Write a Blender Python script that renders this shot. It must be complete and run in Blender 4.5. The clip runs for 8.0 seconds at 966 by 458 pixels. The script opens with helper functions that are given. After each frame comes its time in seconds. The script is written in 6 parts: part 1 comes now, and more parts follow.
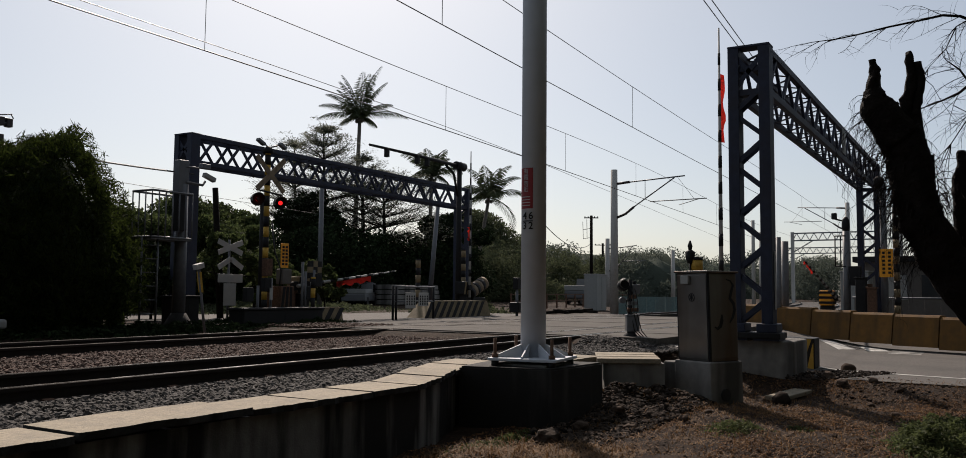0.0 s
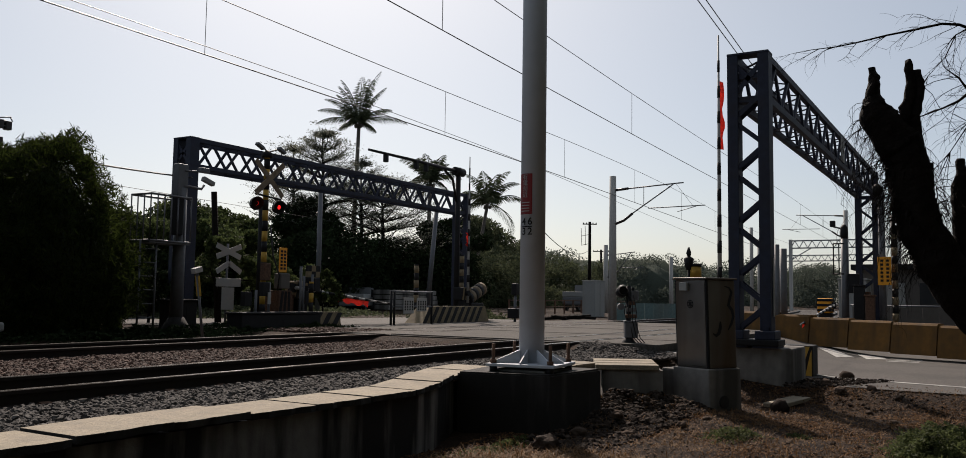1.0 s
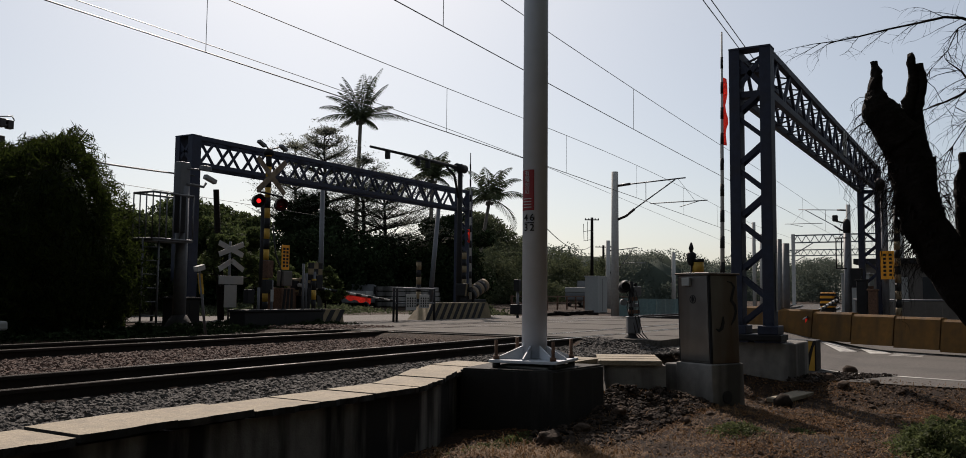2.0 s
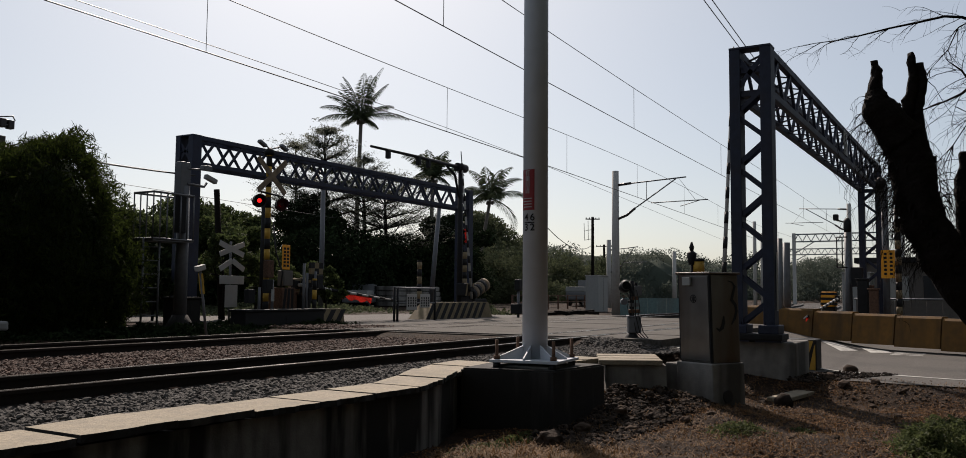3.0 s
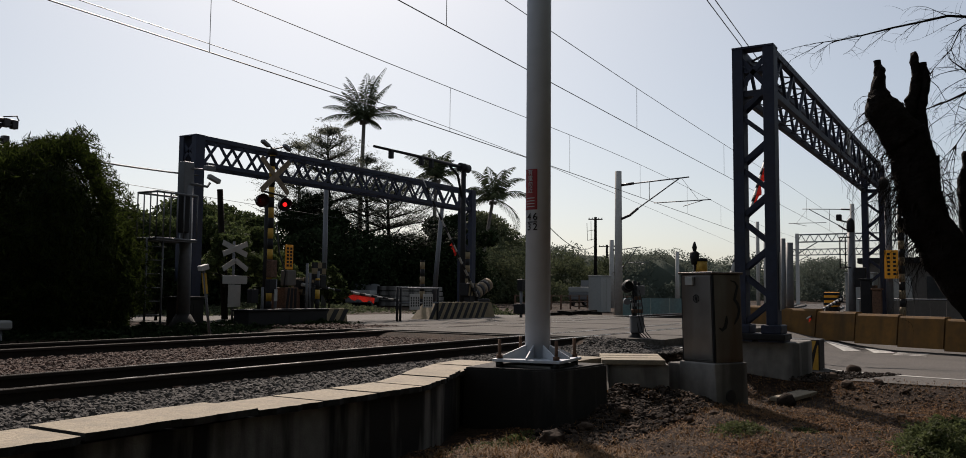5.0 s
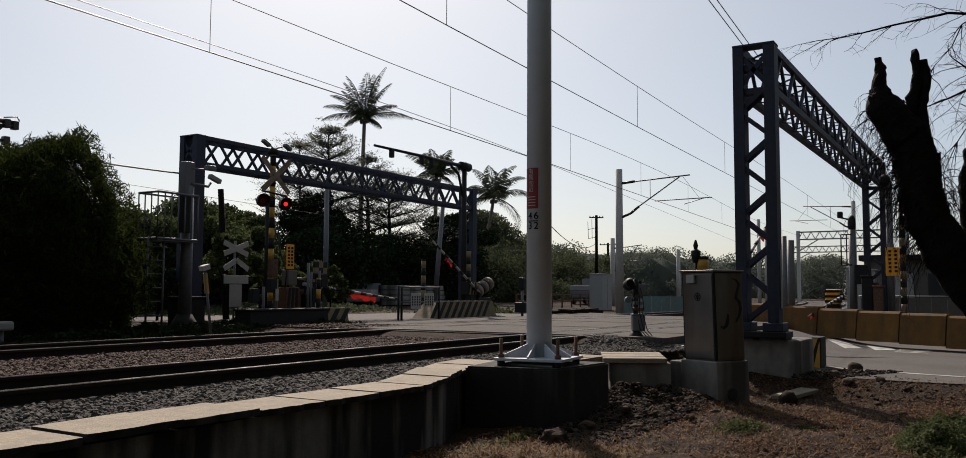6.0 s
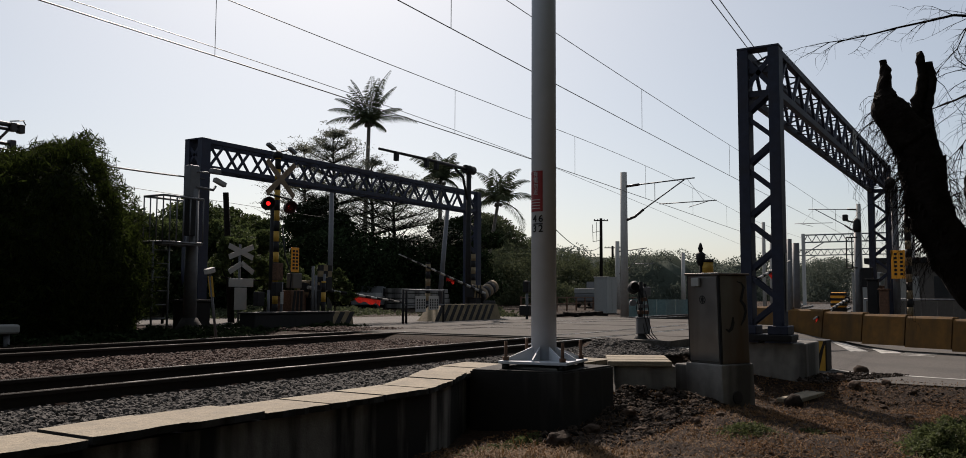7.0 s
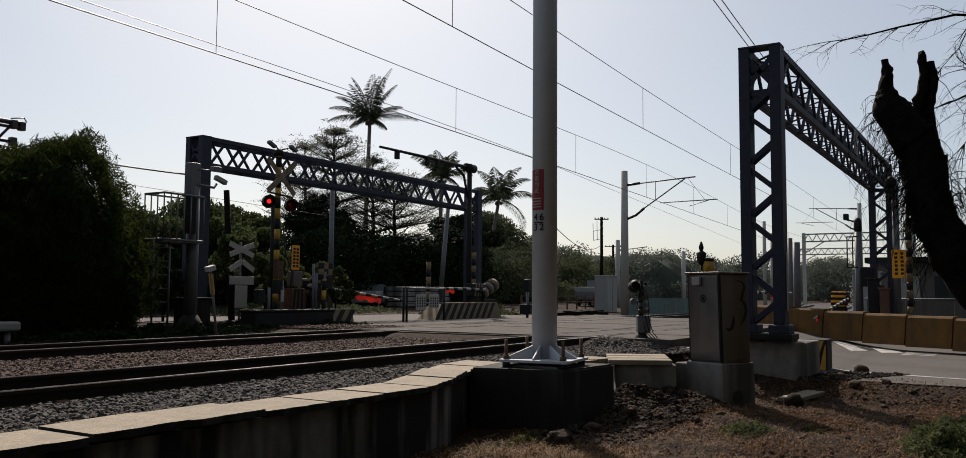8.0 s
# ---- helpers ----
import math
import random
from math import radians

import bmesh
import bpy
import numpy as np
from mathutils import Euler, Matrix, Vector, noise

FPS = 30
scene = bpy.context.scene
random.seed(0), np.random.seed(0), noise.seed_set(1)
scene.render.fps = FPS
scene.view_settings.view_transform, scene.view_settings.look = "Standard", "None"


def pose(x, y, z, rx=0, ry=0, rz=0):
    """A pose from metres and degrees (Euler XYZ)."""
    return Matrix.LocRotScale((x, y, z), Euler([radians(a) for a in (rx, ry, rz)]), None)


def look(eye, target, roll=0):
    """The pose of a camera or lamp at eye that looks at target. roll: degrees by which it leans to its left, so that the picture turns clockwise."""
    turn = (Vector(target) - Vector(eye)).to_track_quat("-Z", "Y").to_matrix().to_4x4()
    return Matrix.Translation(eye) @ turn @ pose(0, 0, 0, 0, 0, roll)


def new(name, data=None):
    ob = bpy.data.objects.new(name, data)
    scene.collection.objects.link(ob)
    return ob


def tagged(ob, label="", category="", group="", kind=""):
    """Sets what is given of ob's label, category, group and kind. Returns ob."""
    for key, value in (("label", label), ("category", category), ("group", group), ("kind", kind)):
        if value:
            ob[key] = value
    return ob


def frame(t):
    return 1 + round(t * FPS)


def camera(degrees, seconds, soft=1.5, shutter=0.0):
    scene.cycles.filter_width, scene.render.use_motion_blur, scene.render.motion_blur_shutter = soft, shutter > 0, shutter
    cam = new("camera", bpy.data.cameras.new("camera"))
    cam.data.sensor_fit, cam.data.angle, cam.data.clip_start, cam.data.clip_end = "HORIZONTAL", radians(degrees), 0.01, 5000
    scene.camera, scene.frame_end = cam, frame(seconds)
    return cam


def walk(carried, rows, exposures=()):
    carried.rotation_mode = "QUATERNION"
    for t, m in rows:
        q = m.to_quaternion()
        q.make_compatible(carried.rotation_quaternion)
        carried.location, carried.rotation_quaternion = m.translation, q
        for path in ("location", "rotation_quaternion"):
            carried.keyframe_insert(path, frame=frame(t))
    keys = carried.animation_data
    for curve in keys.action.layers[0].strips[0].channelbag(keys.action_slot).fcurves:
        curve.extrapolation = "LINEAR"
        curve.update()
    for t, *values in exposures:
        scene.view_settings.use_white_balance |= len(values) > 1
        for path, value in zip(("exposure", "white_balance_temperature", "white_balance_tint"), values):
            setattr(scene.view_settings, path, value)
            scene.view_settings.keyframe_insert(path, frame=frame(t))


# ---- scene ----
# Plan: X runs along the railway, Y away from the viewer's side of it, rail heads at z = 0.
cam = camera(58.49, 8.0, soft=0.85)
EXPOSURE, KELVIN = 0.42, 6520
walk(cam, [
    (0.0, pose(0.0036, -0.0031, 0.7841, 94.2009, -0.5243, -59.2116)),
    (0.5, pose(0.0057, 0.0050, 0.7852, 94.3551, -0.6374, -59.3777)),
    (1.0, pose(0.0019, 0.0058, 0.7803, 94.5816, -0.8514, -59.3462)),
    (1.5, pose(0.0053, 0.0081, 0.7807, 94.4370, -0.6610, -59.2582)),
    (3.0, pose(0.0062, 0.0031, 0.7872, 94.2885, -0.4880, -59.1275)),
    (3.5, pose(0.0005, 0.0003, 0.7818, 94.5714, -0.4137, -58.9329)),
    (4.0, pose(-0.0055, 0.0038, 0.7819, 94.3477, -0.4603, -58.8889)),
    (4.5, pose(-0.0035, -0.0022, 0.7777, 94.3424, -0.5916, -58.9565)),
    (6.0, pose(-0.0027, -0.0002, 0.7843, 94.2083, -0.3022, -58.8667)),
    (6.5, pose(-0.0018, 0.0018, 0.7875, 94.4391, -0.2743, -58.7523)),
    (7.0, pose(-0.0045, -0.0008, 0.7818, 94.4194, -0.2809, -58.5628)),
    (7.5, pose(-0.0044, 0.0002, 0.7856, 94.3691, -0.4494, -58.6387)),
    (8.0, pose(-0.0070, 0.0039, 0.7820, 94.3101, -0.4308, -58.5431)),
], exposures=((0.0, EXPOSURE, KELVIN, 8.5), (8.0, EXPOSURE, KELVIN, 8.5)))

# ---- sky and sun ----
SUN_AZ, SUN_EL = 42.0, 40.0          # degrees from +X towards +Y; above the horizon
world = bpy.data.worlds.new("hazy_sky")
scene.world = world
world.use_nodes = True
wn, wl = world.node_tree.nodes, world.node_tree.links
sky = wn.new("ShaderNodeTexSky")
sky.sky_type = "NISHITA"
sky.sun_disc = False
sky.sun_elevation, sky.sun_rotation = radians(SUN_EL), radians(90 - SUN_AZ)
sky.air_density, sky.dust_density, sky.ozone_density, sky.altitude = 0.8, 1.7, 1.5, 0
wn["Background"].inputs["Strength"].default_value = 0.062
haze = wn.new("ShaderNodeMix")          # even milky haze over the whole clear sky
haze.data_type = "RGBA"
haze.inputs[0].default_value = 0.3
haze.inputs[7].default_value = (9.5, 9.8, 9.9, 1)
wl.new(sky.outputs["Color"], haze.inputs[6])
wl.new(haze.outputs[2], wn["Background"].inputs["Color"])
sun = new("sun", bpy.data.lights.new("sun", "SUN"))
sun.data.energy, sun.data.angle, sun.data.color = 4.0, radians(0.8), (1.0, 0.855, 0.76)
sdir = Vector((math.cos(radians(SUN_EL)) * math.cos(radians(SUN_AZ)), math.cos(radians(SUN_EL)) * math.sin(radians(SUN_AZ)), math.sin(radians(SUN_EL))))
sun.matrix_basis = look(sdir * 50, (0, 0, 0))


# ---- materials ----
def mat(name, base, rough=0.75, metal=0.0, var=0.25, scale=9.0, stain=None, amount=0.5, stain_scale=1.1, streak=False,
        lo=0.45, hi=0.72, bump=0.25, bump_scale=70.0, island=0.0, per_object=0.0, translucent=0.0, dist=0.01, spec=0.35):
    m = bpy.data.materials.new(name)
    m.use_nodes = True
    nt = m.node_tree
    bs = nt.nodes["Principled BSDF"]
    bs.inputs["Roughness"].default_value, bs.inputs["Metallic"].default_value = rough, metal
    bs.inputs["Specular IOR Level"].default_value = spec
    tc = nt.nodes.new("ShaderNodeTexCoord")

    def ntex(sc, detail, stretch=None):
        n = nt.nodes.new("ShaderNodeTexNoise")
        n.inputs["Scale"].default_value, n.inputs["Detail"].default_value = sc, detail
        if stretch:
            mp = nt.nodes.new("ShaderNodeMapping")
            mp.inputs["Scale"].default_value = stretch
            nt.links.new(tc.outputs["Object"], mp.inputs["Vector"])
            nt.links.new(mp.outputs["Vector"], n.inputs["Vector"])
        else:
            nt.links.new(tc.outputs["Object"], n.inputs["Vector"])
        return n.outputs["Fac"]

    def mix(fac, a, b):
        n = nt.nodes.new("ShaderNodeMix")
        n.data_type = "RGBA"
        for sock, v in ((n.inputs[0], fac), (n.inputs[6], a), (n.inputs[7], b)):
            if isinstance(v, (tuple, float, int)):
                sock.default_value = (*v, 1) if isinstance(v, tuple) else v
            else:
                nt.links.new(v, sock)
        return n.outputs[2]

    def ramp(fac, lo, hi):
        n = nt.nodes.new("ShaderNodeMapRange")
        n.inputs["From Min"].default_value, n.inputs["From Max"].default_value = lo, hi
        nt.links.new(fac, n.inputs["Value"])
        return n.outputs["Result"]

    fine = ntex(scale, 6)
    col = mix(ramp(fine, 0.3, 0.7), tuple(c * (1 - var) for c in base), tuple(min(1, c * (1 + var)) for c in base))
    if stain:
        big = ntex(stain_scale, 5, (1, 1, 0.12) if streak else None)
        f = ramp(big, lo, hi)
        k = nt.nodes.new("ShaderNodeMath")
        k.operation = "MULTIPLY"
        k.inputs[1].default_value = amount
        nt.links.new(f, k.inputs[0])
        col = mix(k.outputs[0], col, stain)
    for on, node, out in ((island, "ShaderNodeNewGeometry", "Random Per Island"), (per_object, "ShaderNodeObjectInfo", "Random")):
        if on:
            g = nt.nodes.new(node)
            r = nt.nodes.new("ShaderNodeMapRange")
            r.inputs["To Min"].default_value, r.inputs["To Max"].default_value = 1 - on, 1 + on
            nt.links.new(g.outputs[out], r.inputs["Value"])
            h = nt.nodes.new("ShaderNodeHueSaturation")
            nt.links.new(r.outputs["Result"], h.inputs["Value"])
            nt.links.new(col, h.inputs["Color"])
            col = h.outputs["Color"]
    nt.links.new(col, bs.inputs["Base Color"])
    rr = nt.nodes.new("ShaderNodeMapRange")
    rr.inputs["To Min"].default_value, rr.inputs["To Max"].default_value = max(0.05, rough - 0.12), min(1, rough + 0.12)
    nt.links.new(fine, rr.inputs["Value"])
    nt.links.new(rr.outputs["Result"], bs.inputs["Roughness"])
    if bump:
        b = nt.nodes.new("ShaderNodeBump")
        b.inputs["Strength"].default_value, b.inputs["Distance"].default_value = bump, dist
        nt.links.new(ntex(bump_scale, 4), b.inputs["Height"])
        nt.links.new(b.outputs["Normal"], bs.inputs["Normal"])
    if translucent:
        tr = nt.nodes.new("ShaderNodeBsdfTranslucent")
        nt.links.new(col, tr.inputs["Color"])
        ms = nt.nodes.new("ShaderNodeMixShader")
        ms.inputs[0].default_value = translucent
        nt.links.new(bs.outputs[0], ms.inputs[1])
        nt.links.new(tr.outputs[0], ms.inputs[2])
        nt.links.new(ms.outputs[0], nt.nodes["Material Output"].inputs["Surface"])
    return m


def glow(name, colour, power):
    m = bpy.data.materials.new(name)
    m.use_nodes = True
    bs = m.node_tree.nodes["Principled BSDF"]
    bs.inputs["Base Color"].default_value = (*colour, 1)
    bs.inputs["Emission Color"].default_value, bs.inputs["Emission Strength"].default_value = (*colour, 1), power
    return m


M = dict(
    dirt=mat("dry_dirt", (0.037, 0.023, 0.0145), 0.97, var=0.7, scale=26, stain=(0.014, 0.01, 0.008), amount=0.9, stain_scale=2.6, bump=1.0, bump_scale=38, dist=0.035, lo=0.4, hi=0.66, spec=0.1),
    clod=mat("dirt_clods", (0.056, 0.04, 0.03), 0.95, var=0.3, island=0.95, bump=0.5, spec=0.1),
    soil_lump=mat("dark_soil_lumps", (0.034, 0.026, 0.021), 0.97, var=0.5, island=0.9, bump=0.6, spec=0.08),
    straw=mat("dry_straw", (0.15, 0.082, 0.032), 0.8, var=0.2, island=0.4, bump=0, translucent=0.2),
    bed=mat("ballast_bed", (0.036, 0.03, 0.027), 0.95, var=0.5, scale=30, bump=1.0, bump_scale=45, dist=0.04),
    stone=mat("ballast_stone", (0.051, 0.046, 0.042), 0.92, var=0.25, island=0.6, bump=0.3),
    rusty_stone=mat("rust_dusted_ballast_stone", (0.062, 0.034, 0.024), 0.92, var=0.25, island=0.5, bump=0.3),
    road=mat("worn_asphalt", (0.063, 0.056, 0.05), 0.92, var=0.35, scale=22, stain=(0.034, 0.031, 0.028), amount=0.75, stain_scale=0.9, bump=0.6, bump_scale=90),
    deck=mat("crossing_deck_concrete", (0.076, 0.069, 0.061), 0.95, var=0.45, scale=26, stain=(0.045, 0.041, 0.036), amount=0.8, stain_scale=1.1, per_object=0.06, spec=0.15),
    paint=mat("worn_road_paint", (0.409, 0.403, 0.376), 0.8, var=0.2, scale=20, stain=(0.132, 0.125, 0.119), amount=0.95, stain_scale=4),
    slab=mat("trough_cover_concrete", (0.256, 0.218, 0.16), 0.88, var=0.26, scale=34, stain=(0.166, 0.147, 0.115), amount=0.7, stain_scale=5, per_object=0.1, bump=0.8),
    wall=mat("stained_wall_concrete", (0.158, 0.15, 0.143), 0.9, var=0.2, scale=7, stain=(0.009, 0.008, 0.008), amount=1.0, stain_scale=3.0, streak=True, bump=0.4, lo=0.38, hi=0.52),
    # real streaks, deepened until the stain also carries the shade of near faces
    block=mat("old_concrete_stain_and_shade", (0.1, 0.094, 0.086), 0.9, var=0.2, scale=8, stain=(0.01, 0.009, 0.008), amount=0.97, stain_scale=1.8, streak=True, lo=0.22, hi=0.46, bump=0.4),
    rail_side=mat("rusty_rail_side", (0.017, 0.012, 0.01), 0.9, var=0.3, scale=20),
    rail_top=mat("polished_rail_head", (0.34, 0.32, 0.3), 0.2, metal=1.0, var=0.1, bump=0.05),
    sleeper=mat("sleeper_concrete", (0.072, 0.066, 0.06), 0.9, per_object=0.15),
    steel=mat("dark_blue_grey_painted_steel", (0.026, 0.031, 0.052), 0.6, var=0.18, stain=(0.04, 0.032, 0.028), amount=0.4, stain_scale=2, bump=0.1, spec=0.2),
    galv=mat("galvanised_steel", (0.115, 0.12, 0.13), 0.55, metal=0.3, var=0.15, stain=(0.14, 0.135, 0.13), amount=0.4, bump=0.08),
    pole=mat("white_painted_pole", (0.44, 0.47, 0.52), 0.55, var=0.05, scale=5, stain=(0.42, 0.41, 0.4), amount=0.35, stain_scale=2.4, streak=True, bump=0.05),
    conc_mast=mat("pale_mast_concrete", (0.375, 0.367, 0.345), 0.85, var=0.1, stain=(0.225, 0.217, 0.203), amount=0.4, streak=True),
    white=mat("white_board_paint", (0.34, 0.34, 0.327), 0.6, var=0.06, stain=(0.34, 0.323, 0.297), amount=0.35, stain_scale=4),
    black=mat("black_paint", (0.014, 0.014, 0.015), 0.65, var=0.2, spec=0.2),
    yellow=mat("faded_yellow_paint", (0.46, 0.28, 0.04), 0.6, var=0.1, stain=(0.25, 0.16, 0.05), amount=0.4, stain_scale=5),
    cream=mat("cream_stripe_paint", (0.21, 0.165, 0.1), 0.75, var=0.15, stain=(0.11, 0.085, 0.055), amount=0.6, stain_scale=4, spec=0.2),
    blade=mat("weathered_blade_paint", (0.2, 0.155, 0.105), 0.75, var=0.15, stain=(0.07, 0.05, 0.035), amount=0.7, stain_scale=5, spec=0.2),
    orange=mat("orange_yellow_sign_paint", (0.78, 0.33, 0.02), 0.55, var=0.06),
    red=mat("red_sign_paint", (0.2, 0.014, 0.015), 0.55, var=0.1),
    flag=mat("red_barrier_cloth", (0.55, 0.04, 0.028), 0.8, var=0.12, scale=12, translucent=0.4, bump=0),
    barrier=mat("ochre_painted_concrete", (0.144, 0.072, 0.016), 0.85, var=0.2, scale=6, stain=(0.032, 0.022, 0.011), amount=0.75, stain_scale=2.6, streak=True, lo=0.42, hi=0.75),
    # brown streaks hold real stain plus the ground's reflection and the side's shade
    stainless=mat("brushed_stainless_steel", (0.17, 0.156, 0.145), 0.42, metal=0.9, var=0.12, scale=3, stain=(0.085, 0.052, 0.03), amount=0.9, stain_scale=1.7, streak=True, bump=0.04),
    plinth=mat("grey_plinth_concrete", (0.198, 0.189, 0.174), 0.9, var=0.18, scale=7, stain=(0.031, 0.028, 0.025), amount=0.85, stain_scale=1.7, streak=True, lo=0.44, hi=0.62, bump=0.4),
    litter=mat("dead_leaf_litter", (0.12, 0.066, 0.034), 0.95, var=0.3, island=0.9, bump=0, translucent=0.15, spec=0.05),
    sky_block_wall=mat("dark_sky_block_wall", (0.02, 0.026, 0.014), 0.95, var=0.4, scale=3, bump=0.8, bump_scale=6, dist=0.1),
    rubber=mat("black_rubber", (0.015, 0.015, 0.015), 0.6),
    rust=mat("rusty_iron", (0.10, 0.055, 0.035), 0.9, var=0.4, scale=20),
    cable=mat("overhead_wire", (0.09, 0.085, 0.08), 0.5, metal=0.5, var=0.05, bump=0),
    insulator=mat("brown_insulator", (0.03, 0.022, 0.02), 0.4),
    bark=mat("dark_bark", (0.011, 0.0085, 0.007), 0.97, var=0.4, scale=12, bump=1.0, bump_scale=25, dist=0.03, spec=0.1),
    palm_bark=mat("palm_bark", (0.11, 0.095, 0.08), 0.9, var=0.3, scale=8, bump=0.5),
    bamboo=mat("bamboo_leaf", (0.021, 0.03, 0.007), 0.85, var=0.2, island=0.6, bump=0, translucent=0.55, spec=0.04),
    leaf=mat("broad_leaf", (0.055, 0.072, 0.027), 0.7, var=0.2, island=0.5, bump=0, spec=0.06, translucent=0.4),
    bush=mat("pale_bush_leaf", (0.07, 0.082, 0.045), 0.75, var=0.2, island=0.4, bump=0, spec=0.05, translucent=0.35),
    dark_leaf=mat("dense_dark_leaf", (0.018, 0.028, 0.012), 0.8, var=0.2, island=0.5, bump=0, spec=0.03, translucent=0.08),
    # paled grey-green so the haze before the layered trees is in the colour
    tier_leaf=mat("fine_leaf_haze_tint", (0.11, 0.12, 0.09), 0.7, var=0.2, island=0.3, bump=0, translucent=0.5),
    frond=mat("palm_frond_green", (0.065, 0.08, 0.045), 0.6, var=0.2, island=0.4, bump=0, spec=0.06, translucent=0.3),
    # lighter, greyer than near leaves: distance haze is put into this colour
    far_leaf_haze=mat("far_foliage_haze_tint", (0.085, 0.1, 0.08), 0.8, var=0.2, island=0.2, bump=0, spec=0.06, translucent=0.35),
    weed=mat("green_weed", (0.07, 0.085, 0.034), 0.6, var=0.2, island=0.5, bump=0, spec=0.06, translucent=0.42),
    panel=mat("grey_painted_cabinet", (0.255, 0.262, 0.255), 0.65, var=0.06, stain=(0.21, 0.203, 0.188), amount=0.4, streak=True),
    vehicle=mat("grey_vehicle_paint", (0.12, 0.125, 0.13), 0.4, var=0.05, bump=0),
    glass=mat("dark_window_glass", (0.02, 0.024, 0.028), 0.08, var=0.05, bump=0, spec=0.6),
    blue_fence=mat("weathered_blue_green_sheet", (0.13, 0.2, 0.2), 0.7, var=0.15, stain=(0.16, 0.13, 0.1), amount=0.5, streak=True),
    corrugated=mat("grey_corrugated_sheet", (0.112, 0.101, 0.09), 0.7, var=0.1, stain=(0.09, 0.075, 0.064), amount=0.6, streak=True),
    stucco=mat("stained_wall_render", (0.098, 0.09, 0.083), 0.9, var=0.1, stain=(0.105, 0.09, 0.075), amount=0.6, streak=True),
    lens_dark=mat("unlit_red_lens", (0.025, 0.004, 0.004), 0.4, var=0.1, bump=0),
    lens_lit=glow("lit_red_lens", (1.0, 0.02, 0.02), 0.85),
)


# ---- mesh helpers ----
def bm_box(bm, x0, x1, y0, y1, z0, z1, bevel=0.0):
    vs = [bm.verts.new((x, y, z)) for z in (z0, z1) for y in (y0, y1) for x in (x0, x1)]
    for q in ((0, 2, 3, 1), (4, 5, 7, 6), (0, 1, 5, 4), (2, 6, 7, 3), (0, 4, 6, 2), (1, 3, 7, 5)):
        bm.faces.new([vs[i] for i in q])
    if bevel:
        vset = set(vs)
        es = [e for e in bm.edges if e.verts[0] in vset and e.verts[1] in vset]
        bmesh.ops.bevel(bm, geom=es, offset=bevel, segments=2, affect="EDGES", profile=0.5)
    return bm


def box(x0, x1, y0, y1, z0, z1, bevel=0.0):
    return bm_box(bmesh.new(), x0, x1, y0, y1, z0, z1, bevel)


def bm_tube(bm, pts, radii, seg=10, cap=True):
    pts = [Vector(p) for p in pts]
    rings, side = [], None
    for i, p in enumerate(pts):
        d = (pts[min(i + 1, len(pts) - 1)] - pts[max(i - 1, 0)]).normalized()
        ref = side if side is not None else (Vector((0, 0, 1)) if abs(d.z) < 0.9 else Vector((1, 0, 0)))
        a = (ref - d * ref.dot(d)).normalized()
        side, b = a, d.cross(a)
        r = radii[i] if isinstance(radii, (list, tuple)) else radii
        rings.append([bm.verts.new(p + (a * math.cos(6.28318 * k / seg) + b * math.sin(6.28318 * k / seg)) * r) for k in range(seg)])
    for r0, r1 in zip(rings, rings[1:]):
        for k in range(seg):
            f = bm.faces.new((r0[k], r0[(k + 1) % seg], r1[(k + 1) % seg], r1[k]))
            f.smooth = seg > 5
    if cap:
        bm.faces.new(list(reversed(rings[0])))
        bm.faces.new(rings[-1])
    return bm


def tube(pts, radii, seg=10, cap=True):
    return bm_tube(bmesh.new(), pts, radii, seg, cap)


def bm_ribbon(bm, pts, widths, x=-0.0125):
    """A flat painted stroke of uneven width on the plane of that x, 3 mm thick; pts are (y, z)."""
    rows = []
    for i, (y, z) in enumerate(pts):
        a, b = pts[max(i - 1, 0)], pts[min(i + 1, len(pts) - 1)]
        d = Vector((b[0] - a[0], b[1] - a[1])).normalized() * widths[i]
        rows.append([bm.verts.new(p) for p in ((x, y - d.y, z + d.x), (x, y + d.y, z - d.x), (x + 0.003, y + d.y, z - d.x), (x + 0.003, y - d.y, z + d.x))])
    for r0, r1 in zip(rows, rows[1:]):
        for k in range(4):
            bm.faces.new((r0[k], r1[k], r1[(k + 1) % 4], r0[(k + 1) % 4]))
    bm.faces.new(rows[0][::-1]), bm.faces.new(rows[-1])


def prism(poly, axis, a0, a1):
    """A polygon of (u, v) pushed along an axis from a0 to a1: axis 'x' takes (y, z), 'y' takes (x, z), 'z' takes (x, y)."""
    bm = bmesh.new()

    def at(u, v, a):
        return {"x": (a, u, v), "y": (u, a, v), "z": (u, v, a)}[axis]
    lo = [bm.verts.new(at(u, v, a0)) for u, v in poly]
    hi = [bm.verts.new(at(u, v, a1)) for u, v in poly]
    n = len(poly)
    bm.faces.new(lo), bm.faces.new(hi)
    for i in range(n):
        bm.faces.new((lo[i], lo[(i + 1) % n], hi[(i + 1) % n], hi[i]))
    bmesh.ops.recalc_face_normals(bm, faces=bm.faces[:])
    return bm


